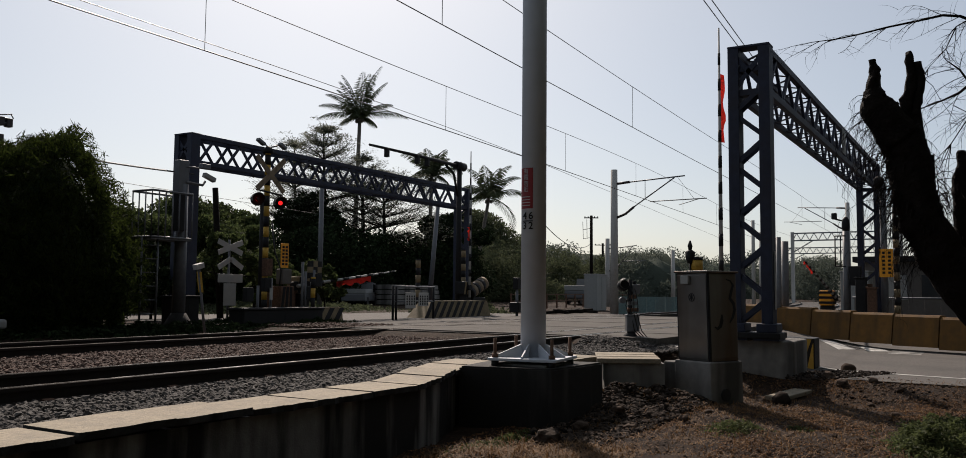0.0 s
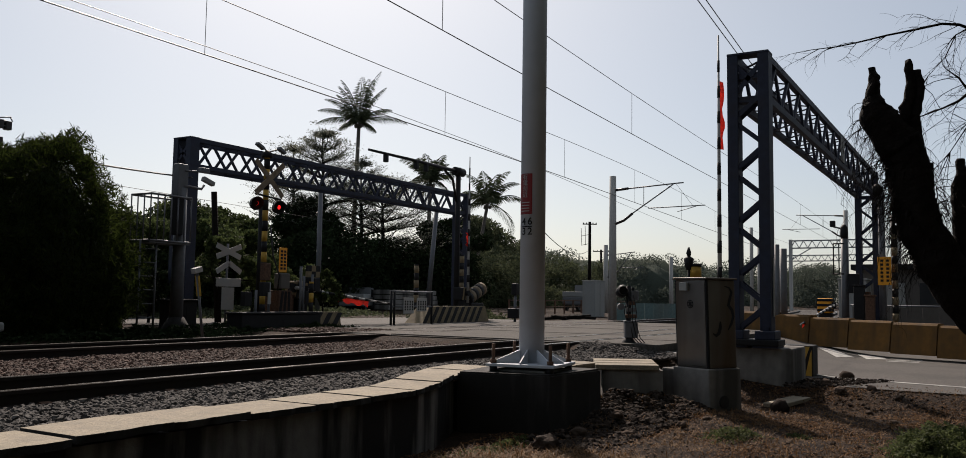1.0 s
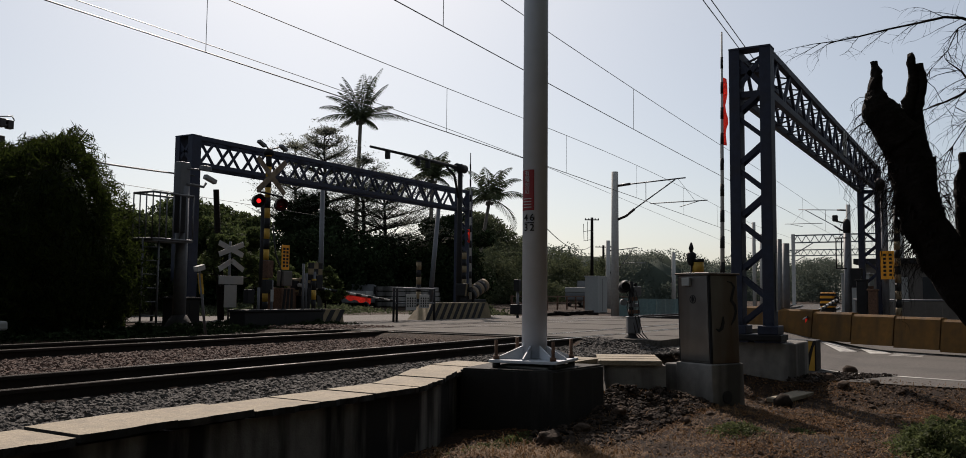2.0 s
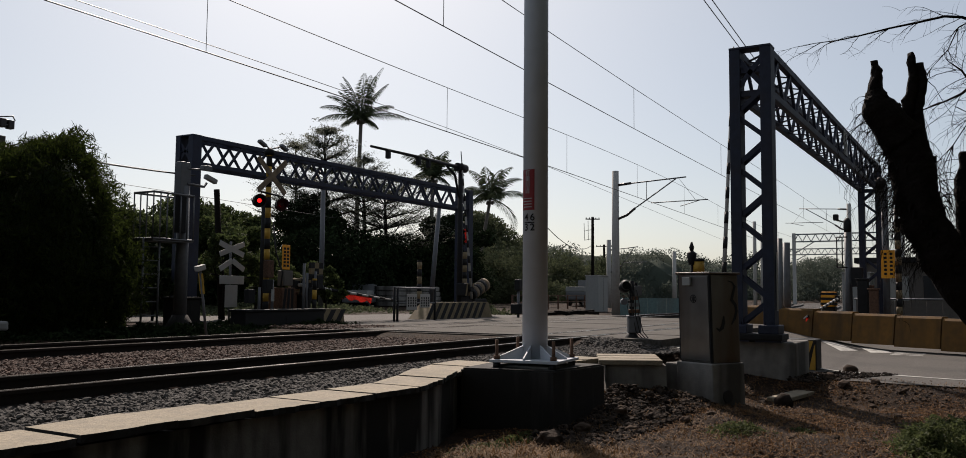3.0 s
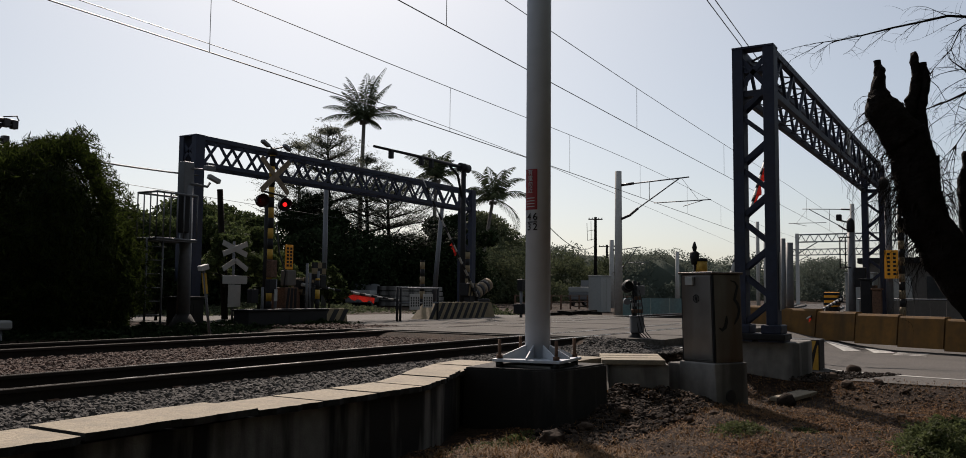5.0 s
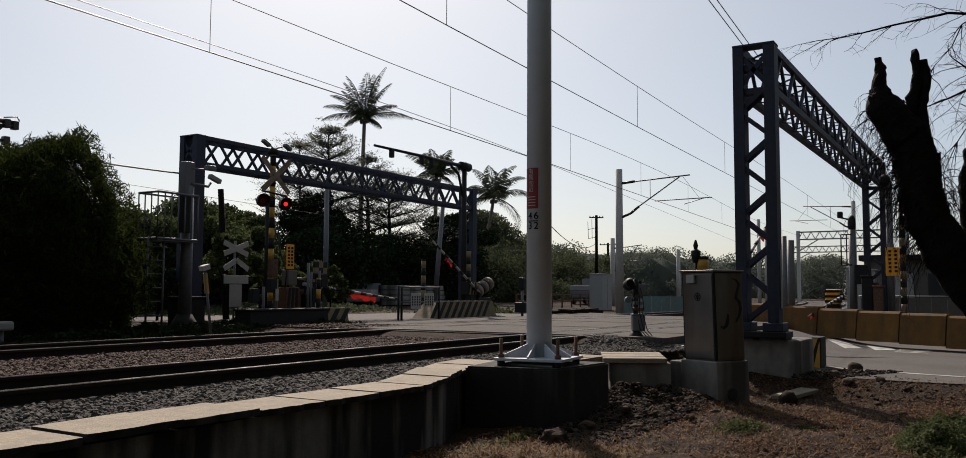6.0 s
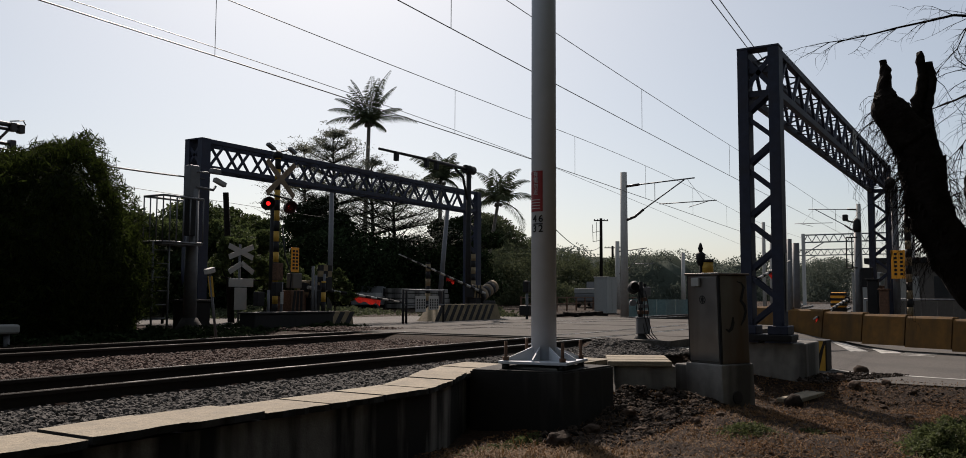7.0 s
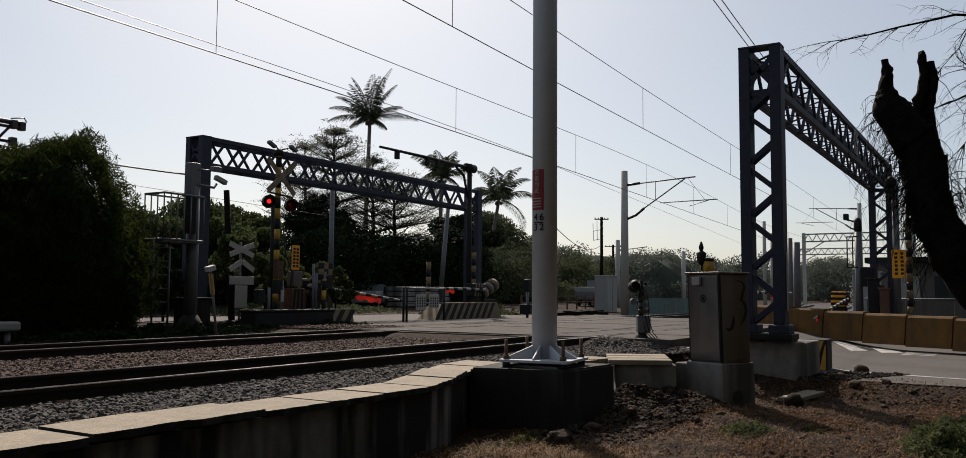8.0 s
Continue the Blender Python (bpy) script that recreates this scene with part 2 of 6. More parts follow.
def bar(p0, p1, w, h, bevel=0.0):
    """A straight flat bar from p0 to p1, w wide level and h high."""
    p0, p1 = Vector(p0), Vector(p1)
    d = p1 - p0
    bm = box(0, d.length, -w / 2, w / 2, -h / 2, h / 2, bevel)
    x = d.normalized()
    up = Vector((0, 0, 1)) if abs(x.z) < 0.98 else Vector((0, 1, 0))
    y = up.cross(x).normalized()
    z = x.cross(y)
    m = Matrix(((x.x, y.x, z.x, p0.x), (x.y, y.y, z.y, p0.y), (x.z, y.z, z.z, p0.z), (0, 0, 0, 1)))
    bm.transform(m)
    return bm


def mesh_of(name, bm, material):
    me = bpy.data.meshes.new(name)
    bm.to_mesh(me)
    bm.free()
    for mm in (material if isinstance(material, (list, tuple)) else (material,)):
        me.materials.append(mm)
    return me


def base_of(ob):
    p = Vector((0, 0, 0))
    while ob:
        p += ob.location
        ob = ob.parent
    return p


def thing(name, at, label, category, group=""):
    ob = new(name)
    ob.empty_display_size = 0.2
    ob.location = at
    return tagged(ob, label, category, group)


def part(name, bm, material, parent, label=""):
    """One mesh under a thing or a part; bm is in place coordinates."""
    bm.transform(Matrix.Translation(-base_of(parent)))
    ob = new(name, mesh_of(name, bm, material))
    ob.parent = parent
    return tagged(ob, label)


def single(name, bm, material, label, category, group="", kind=""):
    """A thing that is one mesh."""
    return tagged(new(name, mesh_of(name, bm, material)), label, category, group, kind)


def raw(name, verts, faces, material, smooth=False):
    me = bpy.data.meshes.new(name)
    me.from_pydata(verts, [], faces)
    me.materials.append(material)
    if smooth:
        me.polygons.foreach_set("use_smooth", [True] * len(me.polygons))
    return new(name, me)


def words(text, size, m, material, parent, name="lettering"):
    cu = bpy.data.curves.new(name, "FONT")
    cu.body, cu.size, cu.extrude, cu.align_x, cu.align_y = text, size, 0.001, "CENTER", "CENTER"
    cu.materials.append(material)
    ob = new(name, cu)
    ob.parent = parent
    ob.matrix_basis = Matrix.Translation(-base_of(parent)) @ m
    return ob


rng = np.random.default_rng(7)


# ---- ground ----
def drift(s):
    """How far the line bends away beyond the crossing."""
    return 0.0013 * max(0.0, s - 24.0) ** 2


def smooth(a, b, v):
    t = np.clip((v - a) / (b - a), 0, 1)
    return t * t * (3 - 2 * t)


def road_z(n):
    return -0.52 + 0.51 * smooth(2.2, 6.6, n)


def wobble(x, y, s):
    return noise.noise((x * s, y * s, 3.7))


def ground_z(s, n):
    low = -0.76 + 0.05 * wobble(s, n, 0.6) + 0.03 * wobble(s, n, 2.2) + 0.022 * wobble(s, n, 5.5)
    # rubble heap between the mast block and the cabinet
    low += 0.3 * math.exp(-(((s - 10.9) / 1.3) ** 2 + ((n - 4.2) / 0.6) ** 2)) * (1 + 0.6 * wobble(s, n, 2.4) + 0.35 * wobble(s, n, 6.0))
    low += 0.14 * math.exp(-(((s - 15.0) / 0.8) ** 2 + ((n - 1.9) / 0.7) ** 2))
    high = -0.30 + 0.02 * wobble(s, n, 0.8)
    tl = 4.79 + 0.85 * float(smooth(6.6, 9.6, s))
    t = float(smooth(tl + 0.14, tl + 0.45, n)) if s < 10 else float(smooth(4.4, 6.3, n))
    z = low * (1 - t) + high * t
    if n > 13.0:
        k = float(smooth(13.0, 15.0, n))
        z = z * (1 - k) + (-0.06 + 0.03 * wobble(s, n, 0.5)) * k
    r = float(smooth(13.3, 14.75, s) * (1 - smooth(29.4, 30.5, s)))
    z = z * (1 - r) + (float(road_z(n)) - 0.035) * r
    y = float(smooth(30.0, 32.0, s))
    z = z * (1 - y) + (-0.22 if n > 3 else -0.4) * y
    return z + 0.32 * float(smooth(19, 30, n)) * float(smooth(18, 26, s))


def grid_lines(parts):
    return np.unique(np.round(np.concatenate([np.arange(a, b, st) for a, b, st in parts]), 3))


gx = grid_lines([(-1500, -60, 240), (-60, -6, 6), (-6, 5, 1.0), (5, 17, 0.085), (17, 34, 0.8), (34, 120, 8), (120, 2601, 310)])
gy = grid_lines([(-1500, -60, 240), (-60, -4, 5), (-4, -0.5, 0.5), (-0.5, 6, 0.085), (6, 16, 0.6), (16, 40, 3), (40, 120, 10), (120, 2601, 310)])
gv = [(float(x), float(y), ground_z(float(x), float(y))) for y in gy for x in gx]
nx = len(gx)
gf = [(j * nx + i, j * nx + i + 1, (j + 1) * nx + i + 1, (j + 1) * nx + i) for j in range(len(gy) - 1) for i in range(nx - 1)]
tagged(raw("ground", gv, gf, M["dirt"], True), "dry brown earth ground with stones and litter", "ground", kind="structure")

# the road over the crossing and its verge
ry_ = np.concatenate([np.arange(-13, -1, 3.0), np.arange(-1, 7, 0.25), np.arange(7, 60, 2.0)])
rx_ = np.arange(14.75, 29.6, 0.9)
rv, rf = [], []
for y in ry_:
    for x in rx_:
        edge = 0.12 * wobble(float(y), 0.0, 0.7) if x < 15 else 0.0
        rv.append((float(x) + edge, float(y), float(road_z(y)) - 0.012))
for j in range(len(ry_) - 1):
    for i in range(len(rx_) - 1):
        a = j * len(rx_) + i
        rf.append((a, a + 1, a + 1 + len(rx_), a + len(rx_)))
tagged(raw("road", rv, rf, M["road"], True), "worn grey asphalt road rising to the crossing", "road", kind="structure")


def road_stripe(pts, name="road_marking", material="paint"):
    bm = bmesh.new()
    lo = [bm.verts.new((x, y, float(road_z(y)) - 0.009)) for x, y in pts]
    hi = [bm.verts.new((x, y, float(road_z(y)) - 0.005)) for x, y in pts]
    k = len(pts)
    bm.faces.new(hi), bm.faces.new(lo[::-1])
    for i in range(k):
        bm.faces.new((lo[i], lo[(i + 1) % k], hi[(i + 1) % k], hi[i]))
    return single(name, bm, M[material], "worn white painted line on the asphalt road", "road marking", kind="structure")


for a in np.arange(-9.0, 5.4, 0.6):
    s = 15.77 + 0.23 * a if a < 2.4 else 15.35
    road_stripe([(s, a), (s + 0.14, a), (s + 0.28, a + 0.6), (s + 0.14, a + 0.6)] if a < 2.4 else [(s, a), (s + 0.15, a), (s + 0.15, a + 0.6), (s, a + 0.6)])
road_stripe([(23.5, 3.95), (21.5, 3.21), (22.26, 2.94), (23.95, 3.7)])
road_stripe([(23.6, 3.06), (22.11, 2.64), (22.66, 2.25), (23.4, 2.45)])
for s in (23.0, 22.55, 22.1):
    road_stripe([(s, 2.24), (s - 0.16, 2.2), (s - 0.22, 1.52), (s - 0.06, 1.56)])

# ---- tracks ----
def rail_mesh(n, s0, s1):
    prof = [(-0.065, -0.155), (0.065, -0.155), (0.065, -0.14), (0.012, -0.12), (0.012, -0.045), (0.034, -0.035), (0.034, -0.006), (0.026, 0.0),
            (-0.026, 0.0), (-0.034, -0.006), (-0.034, -0.035), (-0.012, -0.045), (-0.012, -0.12), (-0.065, -0.14)]
    ss = list(np.arange(s0, 30, 4.0)) + list(np.arange(30, s1 + 1, 6.0))
    bm = bmesh.new()
    rings = [[bm.verts.new((float(s), n + drift(float(s)) + u, v)) for u, v in prof] for s in ss]
    k = len(prof)
    for r0, r1 in zip(rings, rings[1:]):
        for i in range(k):
            f = bm.faces.new((r0[i], r1[i], r1[(i + 1) % k], r0[(i + 1) % k]))
            f.material_index = 1 if i == 7 else 0
    bm.faces.new(rings[0][::-1]), bm.faces.new(rings[-1])
    return bm


TRACKS = (7.28, 11.73)
for tn in TRACKS:
    tr = thing("railway_track", (0, tn, -0.16), "steel railway track on concrete sleepers in grey ballast", "railway track", "tracks over the crossing")
    tr["kind"] = "structure"
    for off in (-0.5335, 0.5335):
        part("rail", rail_mesh(tn + off, -30, 150), (M["rail_side"], M["rail_top"]), tr, "rusty rail with a polished head")
    sm = None
    for s in np.arange(-5.0, 14.6, 0.62):
        if sm is None:
            sm = mesh_of("sleeper", box(-0.12, 0.12, -1.0, 1.0, -0.17, 0.0, 0.02), M["sleeper"])
            clip_mesh = mesh_of("rail_clip", prism([(-0.05, 0), (0.05, 0), (0.03, 0.05), (-0.02, 0.04)], "x", -0.05, 0.05), M["rust"])
        ob = new("sleeper", sm)
        ob.parent, ob.location = tr, (float(s), 0, -0.0)
        for off in (-0.62, -0.45, 0.45, 0.62):
            cl = new("rail_clip", clip_mesh)
            cl.parent, cl.location = ob, (0, off, 0.0)

# ballast beds, shaped under the stones
for n0, n1, nm in ((5.45, 13.9, "near"),):
    ys = np.arange(n0, n1 + 0.01, 0.35)
    xs = list(np.arange(-14, 15.0, 0.5))
    def bed_z(y):
        return -0.15 - 0.02 * float(1 - smooth(5.5, 6.6, y)) - 0.13 * float(smooth(12.9, 13.9, y))
    bv = [(float(x), float(y), bed_z(y) + 0.02 * wobble(float(x), float(y), 1.7)) for y in ys for x in xs]
    w = len(xs)
    bf = [(j * w + i, j * w + i + 1, (j + 1) * w + i + 1, (j + 1) * w + i) for j in range(len(ys) - 1) for i in range(w - 1)]
    tagged(raw("ballast_bed", bv, bf, M["bed"], True), "dark packed stone bed under the tracks", "ballast", kind="structure")
far_v, far_f = [], []
for s in np.arange(29.0, 150, 6.0):
    for n in (5.6, 6.2, 12.8, 13.6):
        far_v.append((float(s), n + drift(float(s)), -0.2 if n in (5.6, 13.6) else -0.14))
for j in range(len(far_v) // 4 - 1):
    for i in range(3):
        far_f.append((j * 4 + i, j * 4 + i + 1, j * 4 + i + 5, j * 4 + i + 4))
tagged(raw("ballast_bed", far_v, far_f, M["bed"]), "dark stone bed of the tracks beyond the road", "ballast", kind="structure")


def stones(name, count, area, zfun, size, material, label, keep=None):
    """Loose broken stones, joined: each an uneven twenty-sided lump."""
    g = (1 + 5 ** 0.5) / 2
    lump = np.array([(-1, g, 0), (1, g, 0), (-1, -g, 0), (1, -g, 0), (0, -1, g), (0, 1, g), (0, -1, -g), (0, 1, -g), (g, 0, -1), (g, 0, 1), (-g, 0, -1), (-g, 0, 1)]) / 1.9
    tris = np.array([(0, 11, 5), (0, 5, 1), (0, 1, 7), (0, 7, 10), (0, 10, 11), (1, 5, 9), (5, 11, 4), (11, 10, 2), (10, 7, 6), (7, 1, 8),
                     (3, 9, 4), (3, 4, 2), (3, 2, 6), (3, 6, 8), (3, 8, 9), (4, 9, 5), (2, 4, 11), (6, 2, 10), (8, 6, 7), (9, 8, 1)])
    V, F, k = [], [], 0
    for _ in range(count):
        x, y = rng.uniform(area[0], area[1]), rng.uniform(area[2], area[3])
        if keep and not keep(x, y):
            continue
        r = size * rng.uniform(0.5, 1.25)
        c = lump * rng.uniform(0.7, 1.15, (12, 1)) * np.array([rng.uniform(1.0, 1.5), rng.uniform(0.8, 1.1), rng.uniform(0.55, 0.9)]) * r
        a, b = rng.uniform(0, 6.28), rng.uniform(-1.5, 1.5)
        ca, sa, cb, sb = math.cos(a), math.sin(a), math.cos(b), math.sin(b)
        R = np.array([[ca, -sa, 0], [sa, ca, 0], [0, 0, 1]]) @ np.array([[1, 0, 0], [0, cb, -sb], [0, sb, cb]])
        V.append(c @ R.T + (x, y, zfun(x, y) + r * rng.uniform(0.0, 0.7)))
        F.append(tris + 12 * k)
        k += 1
    ob = raw(name, np.concatenate(V).tolist(), np.concatenate(F).tolist(), material)
    return tagged(ob, label, "gravel", kind="stuff")


def near_bed(x, y):
    return bed_z(y)


not_rail = lambda x, y: all(abs(y - t - o) > 0.09 for t in TRACKS for o in (-0.5335, 0.5335)) and not (x > 14.6)
stones("ballast_stones", 27000, (0.5, 14.6, 5.4, 6.72), near_bed, 0.028, M["stone"], "loose grey broken ballast stones beside the near rail", not_rail)
stones("ballast_stones", 26000, (3.0, 14.6, 8.4, 11.15), near_bed, 0.03, M["rusty_stone"], "rust-dusted brown ballast stones between the tracks", not_rail)
stones("ballast_stones", 9000, (5.0, 16.7, 12.3, 14.6), lambda x, y: bed_z(y) if x < 14.6 else -0.03, 0.035, M["rusty_stone"], "brown ballast stones on the far shoulder", lambda x, y: y > 12.36)
stones("ballast_stones", 8000, (10.2, 15.2, 4.75, 6.5), lambda x, y: max(-0.2, ground_z(x, y)) + 0.01, 0.032, M["stone"], "grey ballast stones behind the mast foundation", lambda x, y: y > 5.6 - 0.5 * max(0.0, x - 12.3))
stones("ballast_stones", 1500, (30, 46, 6.3, 14.5), lambda x, y: -0.15, 0.05, M["stone"], "dark ballast stones beyond the road")

# crossing deck: concrete panels between and beside the rails
deck = thing("crossing_deck", (22, 9.5, 0), "pale concrete panels laid between the rails of the crossing", "crossing deck")
deck["kind"] = "structure"
for n0, n1 in ((5.2, 6.66), (6.86, 7.70), (7.9, 11.10), (11.30, 12.15), (12.35, 13.9)):
    for k, s in enumerate(np.arange(14.9 if n0 < 12 else 16.7, 29.3, 1.8)):
        dz = 0.004 * math.sin(3.1 * k + n0)
        part("deck_panel", box(float(s), float(s) + 1.794, n0 + drift(float(s)), n1 + drift(float(s)), -0.14, -0.002 + dz, 0.004), M["deck"], deck)

# ---- retaining wall and cable trough covers beside the near track ----
def trough_line(s):
    """Y of the covers' near edge."""
    return 4.79 + 0.85 * float(smooth(6.6, 9.6, s))


wv, wf = [], []
wall_s = list(np.arange(-8, 9.3, 0.5))
for s in wall_s:
    n = trough_line(float(s)) + 0.06
    wv += [(float(s), n, -1.0), (float(s), n, -0.16), (float(s), n + 0.3, -0.16), (float(s), n + 0.3, -1.0)]
for i in range(len(wall_s) - 1):
    for k in range(4):
        a, b = i * 4 + k, i * 4 + (k + 1) % 4
        wf.append((a, b, b + 4, a + 4))
wf += [(3, 2, 1, 0), tuple(len(wv) - 4 + k for k in range(4))]
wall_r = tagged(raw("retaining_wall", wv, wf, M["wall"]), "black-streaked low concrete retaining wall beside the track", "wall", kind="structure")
slab_row = thing("cable_trough_cover", (5, 5, -0.12), "row of pale concrete trough covers on the low wall", "trough cover")
slab_row["kind"] = "structure"
for k, s in enumerate(np.arange(-7.5, 9.2, 0.72)):
    n0, n1 = trough_line(float(s)), trough_line(float(s) + 0.72)
    j = rng.uniform(-0.012, 0.012)
    tl = rng.uniform(-0.008, 0.008)
    w = 0.60
    z0, z1 = -0.1 + j, -0.1 + j + tl
    g = 0.011 if k % 2 else 0.016
    x0, x1 = float(s) + g, float(s) + 0.72 - g
    near = [(x0 + (x1 - x0) * i / 9, n0 + (n1 - n0) * i / 9 + 0.014 * rng.uniform(-1, 1) + 0.015 * noise.noise((float(s) + i * 0.3, 0, 0))) for i in range(10)]
    far = [(x0 + (x1 - x0) * i / 3, n0 + (n1 - n0) * i / 3 + w + 0.01 * rng.uniform(-1, 1)) for i in range(3, -1, -1)]
    bm = prism(near + far, "z", -0.15 + j, -0.1 + j)
    for v in bm.verts:
        v.co.z += (z1 - z0) * (v.co.x - x0) / (x1 - x0)
        if v.co.z < -0.13:
            v.co.y += 0.012 * rng.uniform(-1, 1)
    bm.normal_update()
    # side faces take the dark concrete, so their shade lies in the colour
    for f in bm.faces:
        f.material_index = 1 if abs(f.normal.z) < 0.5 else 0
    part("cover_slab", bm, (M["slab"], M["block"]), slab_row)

for k in range(3):
    bm = prism([(9.95 + 0.5 * k, 5.0 - 0.06 * k), (10.43 + 0.5 * k, 4.94 - 0.06 * k), (10.5 + 0.5 * k, 5.5 - 0.06 * k), (10.02 + 0.5 * k, 5.56 - 0.06 * k)], "z", -0.16, -0.11 + 0.006 * k)
    part("cover_slab", bm, M["slab"], slab_row)

# plain dark walls, unseen, added to block skylight behind the viewer and beside road
single("wall_behind", bm_box(bm_box(bmesh.new(), -12, 12.5, -6.0, -5.0, -1, 17), -12, -11, -5, 4.2, -1, 17), M["sky_block_wall"], "unseen tall dark wall added to block sky light", "wall", kind="structure")
single("wall_across_road", box(12.6, 31.4, -15.0, -14.0, -1, 17), M["sky_block_wall"], "unseen tall dark wall added to block sky light", "wall", kind="structure")
single("wall_beside_road", box(31.5, 60, -7.0, -3.0, -1, 9), M["sky_block_wall"], "unseen tall dark wall added to block sky light", "wall", kind="structure")


# ---- white mast with its foundation ----
def mast_foundation():
    bm = prism([(8.79, 4.33), (8.55, 5.4), (9.9, 5.6), (10.05, 4.25)], "z", -1.0, -0.07)
    bmesh.ops.bevel(bm, geom=[e for e in bm.edges if abs(e.verts[0].co.z - e.verts[1].co.z) < 0.01], offset=0.02, segments=2, affect="EDGES")
    t = thing("mast_foundation", (9.3, 4.8, -0.8), "dark-stained, shade-darkened concrete foundation block under the white mast", "foundation")
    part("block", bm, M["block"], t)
    part("grout_pad", box(8.92, 9.6, 4.46, 5.14, -0.07, -0.045, 0.005), M["plinth"], t)


def white_mast():
    c = Vector((9.25, 4.80, -0.03))
    t = thing("catenary_mast", c, "tall white painted steel mast bolted to a concrete block", "mast")
    bm = tube([c, c + Vector((0, 0, 9.5))], [0.152, 0.146], 32)
    part("pole", bm, M["pole"], t)
    a = radians(8)
    bp = box(-0.42, 0.42, -0.42, 0.42, 0.02, 0.055, 0.006)
    bp.transform(Matrix.Translation(c) @ Matrix.Rotation(a, 4, "Z"))
    part("base_plate", bp, M["pole"], t, "white steel base plate")
    for k in range(8):
        ang = a + k * math.pi / 4
        r = 0.40 if k % 2 == 0 else 0.5
        bmg = prism([(0.14, 0.055), (r, 0.055), (r, 0.075), (0.15, 0.21)], "y", -0.008, 0.008)
        bmg.transform(Matrix.Translation(c) @ Matrix.Rotation(ang, 4, "Z"))
        part("gusset", bmg, M["pole"], t)
    for sx in (-1, 1):
        for sy in (-1, 1):
            p = c + Matrix.Rotation(a, 4, "Z").to_3x3() @ Vector((0.35 * sx, 0.35 * sy, 0))
            bolt = part("anchor_bolt", tube([p + Vector((0, 0, -0.1)), p + Vector((0, 0, 0.28))], 0.02, 10), M["rust"], t, "rusty anchor bolt")
            part("nut", tube([p + Vector((0, 0, 0.056)), p + Vector((0, 0, 0.1))], 0.038, 6), M["rust"], bolt)
            part("nut", tube([p + Vector((0, 0, -0.04)), p + Vector((0, 0, 0.018))], 0.045, 6), M["rubber"], bolt)
    # warning sign and number, wrapped on the face towards the viewer
    face = math.atan2(-4.80, -9.25)
    def wrapped(z0, z1, a0, a1, r=0.1545):
        bm = bmesh.new()
        k = 8
        cols = []
        for i in range(k + 1):
            an = face + a0 + (a1 - a0) * i / k
            cols.append([bm.verts.new((c.x + rr * math.cos(an), c.y + rr * math.sin(an), z)) for rr, z in ((r - 0.004, z0), (r, z0), (r, z1), (r - 0.004, z1))])
        for c0, c1 in zip(cols, cols[1:]):
            for i in range(4):
                bm.faces.new((c0[i], c1[i], c1[(i + 1) % 4], c0[(i + 1) % 4]))
        bm.faces.new(cols[0][::-1]), bm.faces.new(cols[-1])
        bmesh.ops.recalc_face_normals(bm, faces=bm.faces[:])
        return bm
    sign = part("warning_sign", wrapped(1.79, 2.28, -1.35, -0.08), M["red"], t, "red warning plate with white characters")
    an = face - 0.66
    for i, ch in enumerate("有電勿近"):
        p = c + Vector((0.157 * math.cos(an), 0.157 * math.sin(an), 2.25 - 0.075 * i))
        m = Matrix.Translation((p.x, p.y, 2.235 - 0.072 * i)) @ Matrix.Rotation(an + math.pi / 2, 4, "Z") @ Matrix.Rotation(math.pi / 2, 4, "X")
        words(ch, 0.075, m, M["white"], sign)
    for i in range(4):
        part("text_bar", wrapped(1.925 - 0.034 * i, 1.935 - 0.034 * i, -1.1, -0.3, 0.156), M["white"], sign)
    an = face - 0.5
    for ch, z, side in (("4", 1.70, -0.26), ("6", 1.70, 0.26), ("3", 1.58, -0.26), ("2", 1.58, 0.26)):
        ad = an + side
        m = Matrix.Translation((c.x + 0.156 * math.cos(ad), c.y + 0.156 * math.sin(ad), z)) @ Matrix.Rotation(ad + math.pi / 2, 4, "Z") @ Matrix.Rotation(math.pi / 2, 4, "X")
        words(ch, 0.12, m, M["black"], t, "number").data.offset = 0.0015
    part("number_rule", wrapped(1.634, 1.646, -0.95, -0.08, 0.157), M["black"], t)


# ---- trough box, cabinet, rubble ----
def cable_pit():
    t = thing("cable_pit", (11.6, 4.5, -0.6), "old concrete cable pit with a pale three-piece lid", "cable pit")
    part("pit_wall", prism([(11.1, 4.66), (12.1, 5.12), (12.56, 4.45), (11.51, 3.95)], "z", -0.9, -0.17), M["plinth"], t)
    u = Vector((0.55, -0.96, 0)).normalized()
    v = Vector((0.9, 0.42, 0)).normalized()
    o = Vector((10.89, 4.95, -0.17))
    for k in range(3):
        bm = box(0.25, 1.12, 0, 0.36, 0, 0.07, 0.01)
        m = Matrix(((u.x, v.x, 0, o.x + v.x * 0.37 * k), (u.y, v.y, 0, o.y + v.y * 0.37 * k), (0, 0, 1, o.z + 0.006 * k), (0, 0, 0, 1)))
        bm.transform(m)
        bmesh.ops.recalc_face_normals(bm, faces=bm.faces[:])
        part("lid", bm, M["slab"], t, "pale concrete lid slab")


